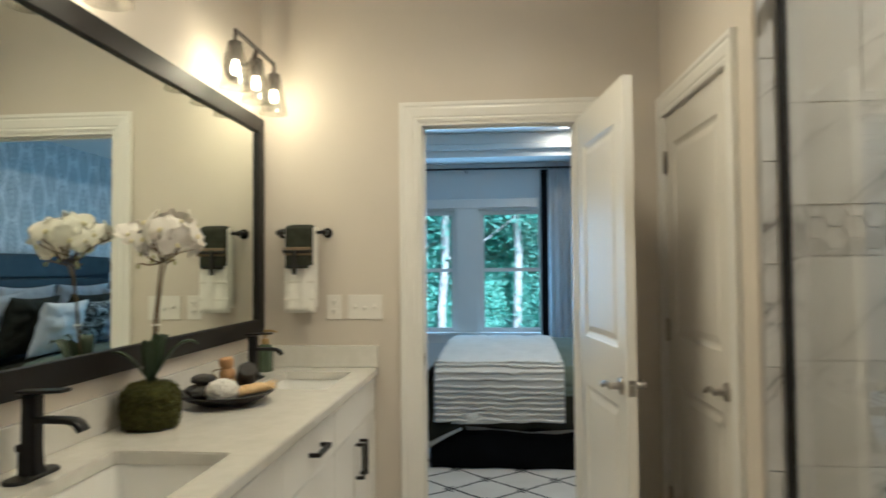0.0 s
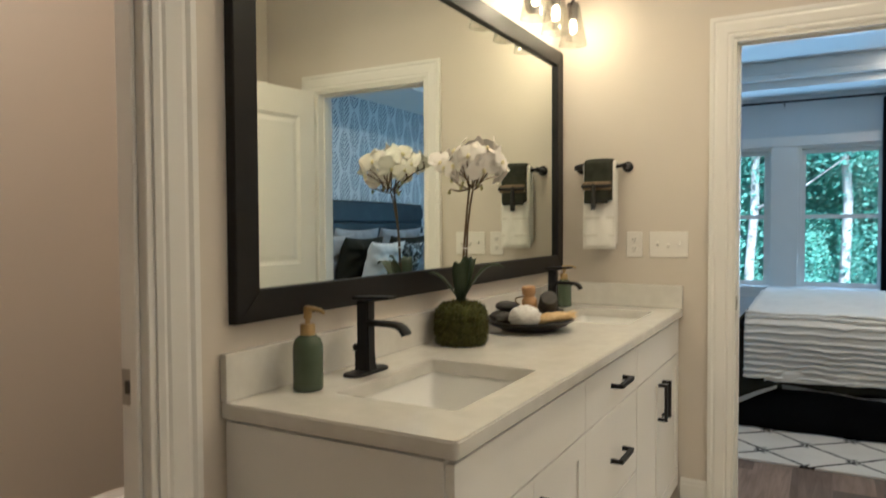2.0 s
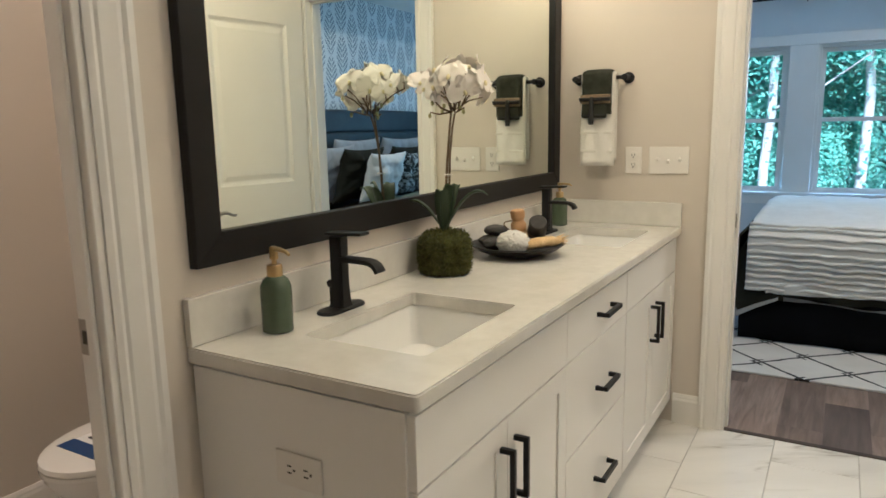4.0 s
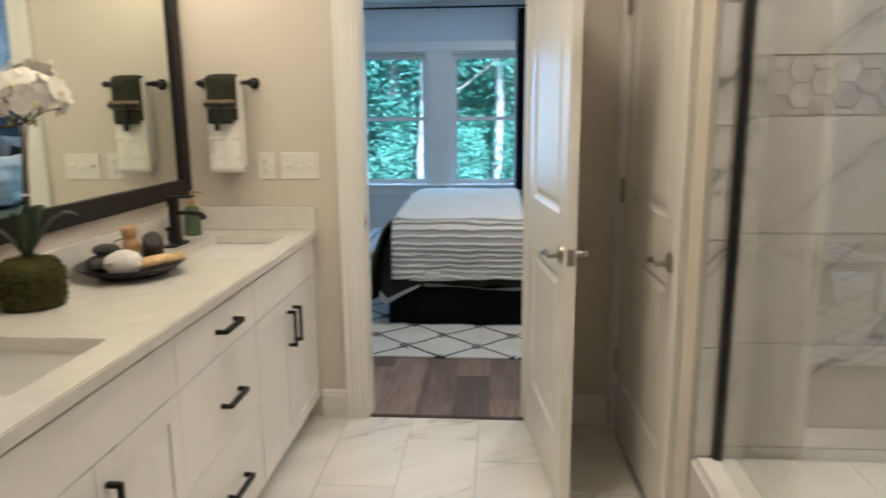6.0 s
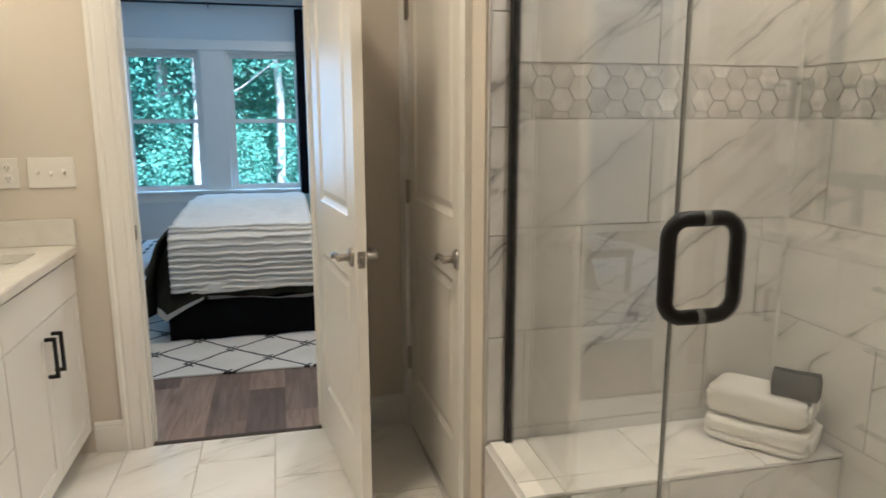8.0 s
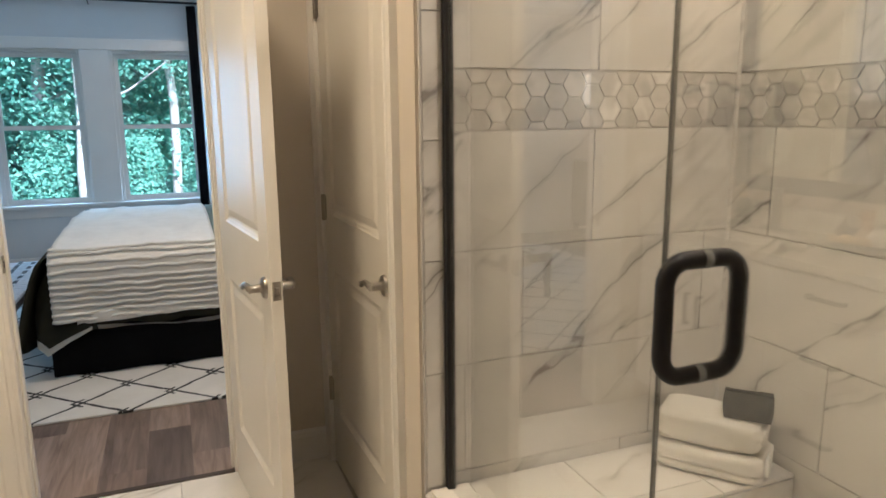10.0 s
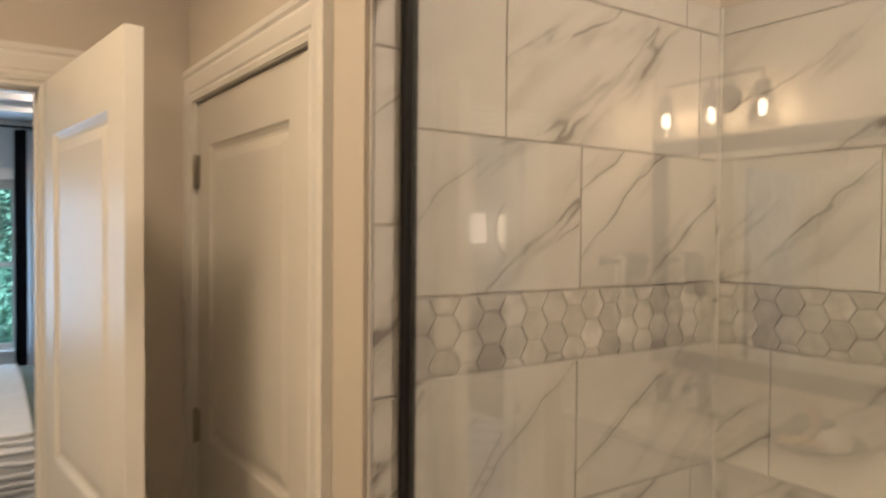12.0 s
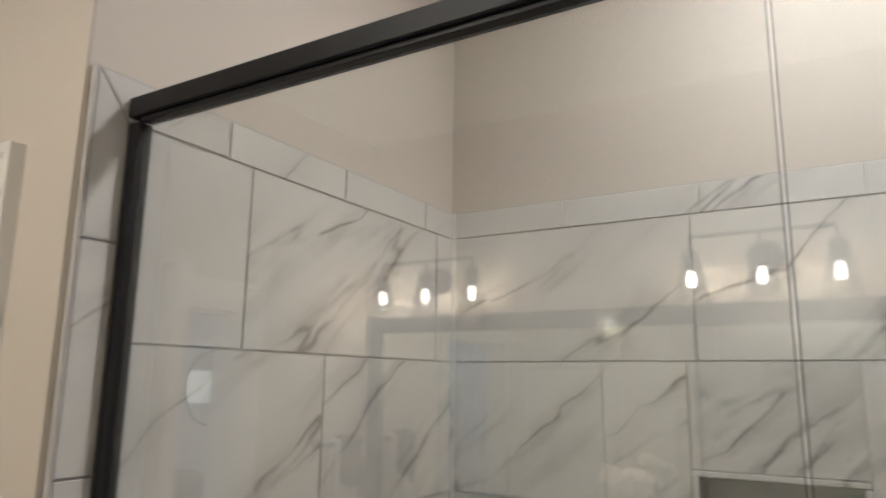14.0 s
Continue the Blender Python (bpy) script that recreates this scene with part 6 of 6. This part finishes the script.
HEART = Vector((0.058, 0.0, 0.550))              # an airy dome of flowers round the stem's fork
for k in range(12):
    up_ = -0.45 + 1.38 * (k + 0.5) / 12
    a = k * 2.39996 + 0.6
    q = math.sqrt(max(0.0, 1 - up_ * up_))
    d = Vector((q * math.cos(a), q * math.sin(a), up_))
    c = HEART + Vector((d.x * 0.082, d.y * 0.080, d.z * 0.078)) * rnd.uniform(0.86, 1.06)
    d = (d + Vector((rnd.uniform(-0.25, 0.25), rnd.uniform(-0.25, 0.25), rnd.uniform(-0.25, 0.15)))).normalized()
    bloom(CROWN + Vector((0.012 * (k % 3), 0, 0.002 * (k % 4))), c, d, rnd.uniform(0.045, 0.053), k)
for k, (f, face, dz) in enumerate(((0.55, -105, 0.020), (0.72, 80, 0.024), (0.86, -70, 0.014), (0.99, 130, 0.012))):
    root = along(WALLWARD, f)
    d = Vector((math.cos(radians(face)), math.sin(radians(face)), 0.30)).normalized()
    c = root + d * 0.026 + Vector((0, 0, dz))
    c.x = max(c.x, -0.066)
    bloom(root, c, d, 0.042, 30 + k)
for path in (SPRIG, SPRIG_BACK, WALLWARD[:3]):
    for k in range(1, len(path)):
        p = Vector(path[k]) + Vector((0.004, -0.012 + 0.018 * (k % 2), -0.010 + 0.018 * (k % 2)))
        bm = bmesh.new()
        bmesh.ops.create_icosphere(bm, subdivisions=2, radius=0.0062, matrix=Matrix.Translation(p) @ Matrix.Diagonal((0.8, 0.8, 1.25, 1)))
        part("bud", bm, BUD, orchid, "green flower bud", smooth="all")
        part("pedicel", tube([Vector(path[k]), p], 0.0014, 6), STEM, orchid)

TX, TY = 0.192, -0.885
tray = thing("tray", pose(TX, TY, CT), "round shallow black tray on the counter", "tray")
part("dish", lathe([(0.072, 0.001), (0.085, 0.002), (0.135, 0.020), (0.160, 0.037), (0.163, 0.040), (0.160, 0.042), (0.132, 0.026), (0.084, 0.009), (0.002, 0.008)], 48), TRAY_BLACK, tray, smooth="all")


def stone(x, y, z, sx, sy, sz, yaw, mat, label, cat="stone", nm="stone", seed=0.0, lump=0.12):
    t = thing(nm, pose(TX + x, TY + y, CT + z, 0, 0, yaw), label, cat)
    bm = bmesh.new()
    bmesh.ops.create_icosphere(bm, subdivisions=4, radius=1.0)
    for v in bm.verts:
        d = v.co.normalized()
        k = 1 + lump * noise.noise(d * 2.2 + Vector((seed, 0, 0))) + lump * 0.35 * noise.noise(d * 9 + Vector((0, seed, 0)))
        v.co = Vector((d.x * sx * k, d.y * sy * k, d.z * sz * k))
    part("body", bm, mat, t, smooth="all")
    return t


stone(-0.095, 0.005, 0.044, 0.050, 0.036, 0.022, 30, PUMICE, "smooth dark stone in the black tray", seed=1.0)
stone(-0.085, 0.010, 0.080, 0.044, 0.034, 0.018, 10, PUMICE, "smooth dark stone stacked on another", seed=2.0)
stone(-0.060, -0.060, 0.043, 0.040, 0.034, 0.022, 70, PUMICE, "smooth dark stone in the black tray", seed=3.0)
stone(-0.030, 0.065, 0.046, 0.046, 0.036, 0.026, 0, PUMICE, "smooth dark stone in the black tray", seed=4.0)
stone(0.045, 0.040, 0.042, 0.036, 0.032, 0.022, 0, PUMICE, "smooth dark stone in the black tray", seed=5.0)
puff = thing("bath_puff", pose(TX + 0.022, TY - 0.082, CT + 0.056), "white mesh bath puff in the tray", "bath sponge")
bm = bmesh.new()
bmesh.ops.create_icosphere(bm, subdivisions=5, radius=1.0)
for v in bm.verts:
    d = v.co.normalized()
    k = 1 + 0.10 * noise.noise(d * 4) + 0.09 * abs(noise.noise(d * 11)) + 0.05 * noise.noise(d * 26)
    v.co = Vector((d.x * 0.054, d.y * 0.052, d.z * 0.040)) * k
part("sponge", bm, PUFF, puff, smooth="all")
br = thing("body_brush", pose(TX + 0.004, TY + 0.012, CT + 0.062, 6, -4, 20), "small bamboo brush with tan bristles", "brush")
part("handle", lathe([(0.026, 0.024), (0.027, 0.028), (0.027, 0.046), (0.021, 0.054), (0.019, 0.060), (0.024, 0.068), (0.025, 0.088), (0.022, 0.094), (0.006, 0.096)], 24), BRUSH_WOOD, br, smooth=True)
part("bristles", lathe([(0.033, -0.022), (0.034, -0.014), (0.026, 0.024)], 24), BRISTLE, br, smooth=True)
part("hang_loop", tube([(-0.020 - 0.030 * math.sin(math.pi * k / 9), 0.004 * k / 9, 0.058 - 0.046 * k / 9 + 0.012 * math.sin(math.pi * k / 9)) for k in range(10)], 0.0022, 6), JUTE, br, "jute loop")
rl_ = thing("pumice_roll", pose(TX + 0.062, TY + 0.030, CT + 0.090, 52, 0, 28), "grey-brown cylinder pumice with a wrapped band", "pumice")
part("roll", lathe([(0.024, -0.052), (0.030, -0.048), (0.031, 0.040), (0.027, 0.048), (0.010, 0.050)], 24), PUMICE, rl_, smooth=True)
part("band", lathe([(0.0315, -0.046), (0.0325, -0.044), (0.0325, -0.004), (0.0315, -0.002)], 24, cap=False), STONE_BROWN, rl_, smooth=True)
lf = thing("loofah", pose(TX + 0.095, TY - 0.035, CT + 0.052, 0, -4, 46), "tan natural loofah with a frayed rope end", "loofah")
bm = soft_block((0.150, 0.052, 0.034), (22, 8, 6), 2.6, 0.012, 26.0, 4.0)
part("body", bm, LOOFAH, lf, smooth="all")
vs, fs = [], []
for k in range(60):
    c = Vector((0.070, rnd.uniform(-0.018, 0.018), rnd.uniform(-0.008, 0.010)))
    e = c + Vector((rnd.uniform(0.012, 0.034), rnd.uniform(-0.016, 0.016), rnd.uniform(-0.018, 0.012)))
    i = len(vs)
    w = Vector((0, 0.0011, 0.0008))
    vs += [c - w, c + w, e + w * 0.5, e - w * 0.5]
    fs.append((i, i + 1, i + 2, i + 3))
me = bpy.data.meshes.new("frayed_end")
me.from_pydata([tuple(v) for v in vs], [], fs)
me.materials.append(LOOFAH)
new("frayed_end", me).parent = lf

# ---------------------------------------------------------------- far side of the bedroom, caught in the glass
dr = thing("dresser", pose(-2.12, 3.78, 0), "dark wood dresser against the bedroom wall", "dresser")
part("body", box((-0.22, -0.75, 0.10), (0.22, 0.75, 0.86), 0.006, 1), DARK_WOOD, dr)
for x in (-0.18, 0.18):
    for y in (-0.70, 0.70):
        part("leg", box((x - 0.025, y - 0.025, 0), (x + 0.025, y + 0.025, 0.10), 0.003, 1), DARK_WOOD, dr)
for y in (-0.37, 0.37):
    for z in (0.13, 0.37, 0.61):
        q = part("drawer", box((0.2205, y - 0.355, z), (0.236, y + 0.355, z + 0.225), 0.003, 1), DARK_WOOD, dr)
        part("knob", lathe([(0.006, 0), (0.012, 0.012), (0.012, 0.018), (0.005, 0.022)], 12, pose(0.236, y, z + 0.11, 0, 90, 0)), NICKEL, q, smooth=True)
la = thing("table_lamp", pose(-2.10, 4.30, 0.861), "lit table lamp with a white drum shade on the dresser", "lamp")
part("base", lathe([(0.075, 0), (0.075, 0.012), (0.03, 0.03), (0.06, 0.16), (0.085, 0.32), (0.06, 0.50), (0.015, 0.58), (0.010, 0.70)], 24), CERAMIC, la, smooth=True)
part("shade", lathe([(0.19, 0.66), (0.17, 1.00), (0.168, 1.00), (0.188, 0.66)], 32, cap=False), glow("lamp_shade", (1.0, 0.80, 0.55), 0.5), la, "lit white drum shade", smooth=True)
rm = thing("round_mirror", pose(BX0 + 0.004, 3.82, 1.68), "round wall mirror in a thin dark frame", "mirror")
part("glass", lathe([(0.36, 0.0), (0.36, 0.008)], 48, pose(0, 0, 0, 0, 90, 0)), MIRROR, rm)
part("frame", tube([(0.006, 0.372 * math.cos(2 * math.pi * k / 48), 0.372 * math.sin(2 * math.pi * k / 48)) for k in range(48)], 0.014, 8, True), BLACK, rm, smooth="all")
# The bath fixture is unseen, added to go with its lamp.
for lx, ly, lab in ((1.10, -1.12, "bath"), (2.45, -2.0, "shower"), (-0.62, -2.45, "toilet")):
    ro = 0.20 if lab == "bath" else 0.085
    c = thing("downlight", pose(lx, ly, TOP), "lit recessed ceiling downlight with a white ring, one of several, some added", "ceiling light")
    part("trim_ring", lathe([(ro * u, w) for u, w in ((0.77, -0.001), (1.0, -0.001), (0.98, -0.006), (0.78, -0.008), (0.77, -0.001))], 32, cap=False), TRIM, c, smooth=True)
    part("lens", lathe([(ro * 0.76, -0.004), (ro * 0.76, -0.002)], 28), LED, c, "lit downlight lens")

# ---------------------------------------------------------------- tiles and planks
def piece(name, mesh, m, parent):
    ob = new(name, mesh)
    ob.parent = parent
    ob.matrix_world = m
    return ob


TILE_CACHE = {}


def tile_mesh(w, h, mat, t=0.009):
    """A flat tile with eased edges: x along, z up, its face at y = -t."""
    key = (round(w, 4), round(h, 4), mat.name, t)
    if key not in TILE_CACHE:
        bm = bmesh.new()
        e = 0.0012
        back = [bm.verts.new(p) for p in ((0, 0, 0), (w, 0, 0), (w, 0, h), (0, 0, h))]
        mid = [bm.verts.new(p) for p in ((0, -t + e, 0), (w, -t + e, 0), (w, -t + e, h), (0, -t + e, h))]
        fro = [bm.verts.new(p) for p in ((e, -t, e), (w - e, -t, e), (w - e, -t, h - e), (e, -t, h - e))]
        for a, b in ((back, mid), (mid, fro)):
            for k in range(4):
                bm.faces.new((a[k], a[(k + 1) % 4], b[(k + 1) % 4], b[k]))
        bm.faces.new(fro)
        bmesh.ops.recalc_face_normals(bm, faces=bm.faces)
        me = bpy.data.meshes.new("tile")
        bm.to_mesh(me)
        bm.free()
        me.materials.append(mat)
        TILE_CACHE[key] = me
    return TILE_CACHE[key]


J = 0.0032                                     # joint width


def tile_row(parent, frame_m, lo, hi, z0, z1, first, step, mat, skip=None):
    """Tiles along one course between lo and hi; a joint falls at first; skip: (a, b, z0, z1) left free."""
    a = first - math.ceil((first - lo) / step) * step
    while a < hi - 0.004:
        s, e = max(a, lo), min(a + step, hi)
        if e - s > 0.012:
            if skip and s < skip[1] and e > skip[0] and z0 < skip[3] and z1 > skip[2]:
                bits = [(s, skip[0], z0, z1), (skip[1], e, z0, z1), (max(s, skip[0]), min(e, skip[1]), z0, skip[2]), (max(s, skip[0]), min(e, skip[1]), skip[3], z1)]
            else:
                bits = [(s, e, z0, z1)]
            for s1, e1, q0, q1 in bits:
                if e1 - s1 > 0.01 and q1 - q0 > 0.01:
                    piece("tile", tile_mesh(e1 - s1 - J, q1 - q0 - J, mat), frame_m @ pose(s1 + J / 2, 0, q0 + J / 2), parent)
        a += step


TZ = 2.142                                      # foot of the top border
ROWS = ((0.0, 0.140, 0.30), (0.140, 0.447, 0.1), (0.447, 0.755, 2.65), (0.755, 1.063, 2.21), (1.063, 1.370, 2.424), (1.523, 1.829, 2.43), (1.829, TZ, 2.220))
ROWS_B = ((0.0, 0.140, 0.30), (0.140, 0.447, 0.5), (0.447, 0.755, 1.464), (0.755, 1.063, 1.66), (1.063, 1.370, 1.232), (1.523, 1.829, 1.465), (1.829, TZ, 1.668))
SIDE = pose(0, YS + 0.0115, 0)                   # x along the wall, faces -y
BACK = pose(XB + 0.0115, 0, 0, 0, 0, -90)        # local x runs towards -y, faces -x
core_s = finish("tile_bed", box((W + 0.012, YS + 0.001, 0), (XB + 0.012, YS + 0.0118, 2.212)), GROUT, wall_side)
core_b = finish("tile_bed", plate([-2.75, -1.957, -1.646, YS + 0.001], [0, 1.22, 1.612, 2.212], {(1, 1)}, XB + 0.0015, XB + 0.0118, AT_X), GROUT, wall_back)
core_s.location.y, core_b.location.x = 0.0055, 0.0055
finish("caulk_bead", tube([(XB + 0.0035, YS + 0.0035, 0.02), (XB + 0.0035, YS + 0.0035, 2.210)], 0.0085, 10), TILE_WALL, wall_back)
for z0, z1, first in ROWS:
    tile_row(wall_side, SIDE, G - 0.009, XB, z0, z1, first, 0.612, TILE_WALL)
for z0, z1, first in ROWS_B:
    tile_row(wall_back, BACK, -YS, 2.75, z0, z1, first, 0.612, TILE_WALL, (1.646, 1.957, 1.22, 1.612))
tile_row(wall_side, SIDE, 2.166, XB, TZ, 2.210, 2.166, 0.306, TILE_WALL)
tile_row(wall_back, BACK, -YS, 2.75, TZ, 2.210, 1.384, 0.306, TILE_WALL)
# border strip outside the glass, mitred where it meets the top border
EX0, EX1, EZ = W + 0.012, G - 0.009, 2.210


def cut_tile(outline, t=0.009):
    """A tile of any convex outline (x, z) with eased edges; its face at y = -t."""
    bm = bmesh.new()
    cx, cz = (sum(p[i] for p in outline) / len(outline) for i in (0, 1))
    n = len(outline)
    rings = [[bm.verts.new((cx + (x - cx) * k, y, cz + (z - cz) * k)) for x, z in outline] for y, k in ((0, 1), (-t + 0.0012, 1), (-t, 0.965))]
    for p, q in zip(rings, rings[1:]):
        for k in range(n):
            bm.faces.new((p[k], p[(k + 1) % n], q[(k + 1) % n], q[k]))
    bm.faces.new(rings[-1])
    bmesh.ops.recalc_face_normals(bm, faces=bm.faces)
    me = bpy.data.meshes.new("border_tile")
    bm.to_mesh(me)
    bm.free()
    me.materials.append(TILE_WALL)
    return me


for z0, z1 in ((0.413, 0.738), (0.738, 1.043), (1.043, 1.348), (1.348, 1.655), (1.655, 1.965)):
    piece("border_tile", tile_mesh(EX1 - EX0 - J, z1 - z0 - J, TILE_WALL), SIDE @ pose(EX0 + J / 2, 0, z0 + J / 2), wall_side)
piece("border_tile", cut_tile([(EX0 + J / 2, 1.965 + J / 2), (EX1 - J / 2, 1.965 + J / 2), (EX1 - J / 2, TZ), (EX0 + J / 2, EZ - 0.003)]), SIDE, wall_side)
piece("border_tile", cut_tile([(EX0 + 0.003, EZ - J / 2), (EX1 + 0.001, TZ + J), (2.166 - J / 2, TZ + J), (2.166 - J / 2, EZ - J / 2)]), SIDE, wall_side)
setting("tile_edge_trim", box((W + 0.006, YS + 0.001, 0.40), (W + 0.0125, YS + 0.010, EZ), 0.0015, 2), GROUT, "pale caulked edge of the shower tiles", "trim")
# niche
nb = finish("niche_back", box((XB + 0.085, -1.975, 1.20), (XB + 0.095, -1.63, 1.63)), TILE_WALL, wall_back)
for lo, hi in (((XB - 0.002, -1.957, 1.600), (XB + 0.085, -1.646, 1.612)), ((XB - 0.002, -1.957, 1.22), (XB + 0.085, -1.646, 1.232)),
               ((XB - 0.002, -1.658, 1.232), (XB + 0.085, -1.646, 1.600)), ((XB - 0.002, -1.957, 1.232), (XB + 0.085, -1.945, 1.600))):
    finish("niche_edge", box(lo, hi, 0.002, 1), TILE_WALL, wall_back)


def hex_mesh(r, clip_lo, clip_hi, t=0.008):
    """A flat-topped hexagon, cut at the band's edges."""
    key = ("hex", round(r, 4), round(clip_lo, 3), round(clip_hi, 3))
    if key in TILE_CACHE:
        return TILE_CACHE[key]
    bm = bmesh.new()
    ring = []
    for k in range(6):
        a = radians(60 * k)
        x, z = r * math.cos(a), r * math.sin(a)
        ring.append((x, z))
    poly = []
    for lim, sign in ((clip_lo, 1), (clip_hi, -1)):
        poly = []
        for (x0, z0), (x1, z1) in zip(ring, ring[1:] + ring[:1]):
            i0, i1 = sign * (z0 - lim) >= 0, sign * (z1 - lim) >= 0
            if i0:
                poly.append((x0, z0))
            if i0 != i1:
                f = (lim - z0) / (z1 - z0)
                poly.append((x0 + (x1 - x0) * f, lim))
        ring = poly
        if len(ring) < 3:
            bm.free()
            return None
    n = len(ring)
    a = [bm.verts.new((x, 0, z)) for x, z in ring]
    b = [bm.verts.new((x, -t + 0.001, z)) for x, z in ring]
    c = [bm.verts.new((x * 0.97, -t, z * 0.97)) for x, z in ring]
    for p, q in ((a, b), (b, c)):
        for k in range(n):
            bm.faces.new((p[k], p[(k + 1) % n], q[(k + 1) % n], q[k]))
    bm.faces.new(c)
    bmesh.ops.recalc_face_normals(bm, faces=bm.faces)
    me = bpy.data.meshes.new("hex_tile")
    bm.to_mesh(me)
    bm.free()
    me.materials.append(HEX)
    TILE_CACHE[key] = me
    return me


def hex_band(parent, m, lo, hi, z0, z1, flat=0.0645):
    r = flat / math.sqrt(3)
    zm = (z0 + z1) / 2 + 0.008
    col = 0
    x = lo + r * 0.6
    while x < hi - r * 0.45:
        for k in (-3, -2, -1, 0, 1, 2, 3):
            z = zm + flat * (k + (0.5 if col % 2 else 0.0))
            me = hex_mesh(r - 0.0022, z0 + 0.002 - z, z1 - 0.002 - z)
            if me:
                piece("hex_tile", me, m @ pose(x, 0, z), parent)
        x += 1.5 * r
        col += 1


hex_band(wall_side, SIDE, W + 0.03, XB, 1.372, 1.521)
hex_band(wall_back, BACK, -YS, 2.30, 1.372, 1.521)

# bench tiles: top laid flat, front upright
def flat_tile(x0, x1, y0, y1, parent, z, mat, t=0.009):
    turn = Matrix(((1, 0, 0, 0), (0, 0, 1, 0), (0, -1, 0, 0), (0, 0, 0, 1)))
    piece("tile", tile_mesh(x1 - x0 - J, y1 - y0 - J, mat, t), Matrix.Translation((x0 + J / 2, y0 + J / 2, z)) @ turn, parent)


for x0, x1 in ((W + 0.02, 2.045), (2.045, 2.35), (2.35, 2.655), (2.655, XB)):
    flat_tile(x0, x1, BYF + 0.075, YS, bench, BZ - 0.0095, TILE_FLOOR)
    flat_tile(x0, x1, BYF, BYF + 0.075, bench, BZ - 0.0095, TILE_FLOOR)
FRONT = pose(0, BYF + 0.0105, 0)
for x0, x1 in ((2.06, 2.35), (2.35, XB)):
    piece("tile", tile_mesh(x1 - x0 - J, 0.375, TILE_WALL), FRONT @ pose(x0 + J / 2, 0, 0.022), bench)
OUTER = pose(W + 0.0125, 0, 0, 0, 0, -90)
piece("tile", tile_mesh(0.312, BZ - 0.012, TILE_WALL), OUTER @ pose(1.088, 0, 0.002), bench)

# bathroom floor: twelve by twenty-four inch tiles in thirds
for c in range(-2, 6):
    x0 = 0.377 + 0.3025 * c
    first = (-0.39, -0.60, -0.205)[c % 3]
    for k in range(-8, 2):
        y0 = first + 0.611 * k
        y1 = min(y0 + 0.611, 0.003)
        if y1 - y0 < 0.03 or y0 < -4.9:
            continue
        xa, xb = max(x0, 0.0), min(x0 + 0.3025, W)
        if xb - xa > 0.03:
            flat_tile(xa, xb, y0, y1, floor, -0.0085, TILE_FLOOR, 0.0085)

# bedroom planks
for c in range(-9, 17):
    x0 = 0.62 + 0.178 * c
    if x0 < BX0 or x0 > BX1 - 0.17:
        continue
    y = 0.030 - random.Random(c + 50).uniform(0.1, 1.1)
    while y < BY1:
        a, b = max(y, 0.030), min(y + 1.22, BY1 - 0.002)
        if b - a > 0.03:
            me = tile_mesh(0.178 - 0.0015 + J, b - a - 0.0015 + J, WOOD, 0.006)
            piece("plank", me, Matrix.Translation((x0, a, -0.006)) @ Matrix(((1, 0, 0, 0), (0, 0, 1, 0), (0, -1, 0, 0), (0, 0, 0, 1))), floor_bed)
        y += 1.22
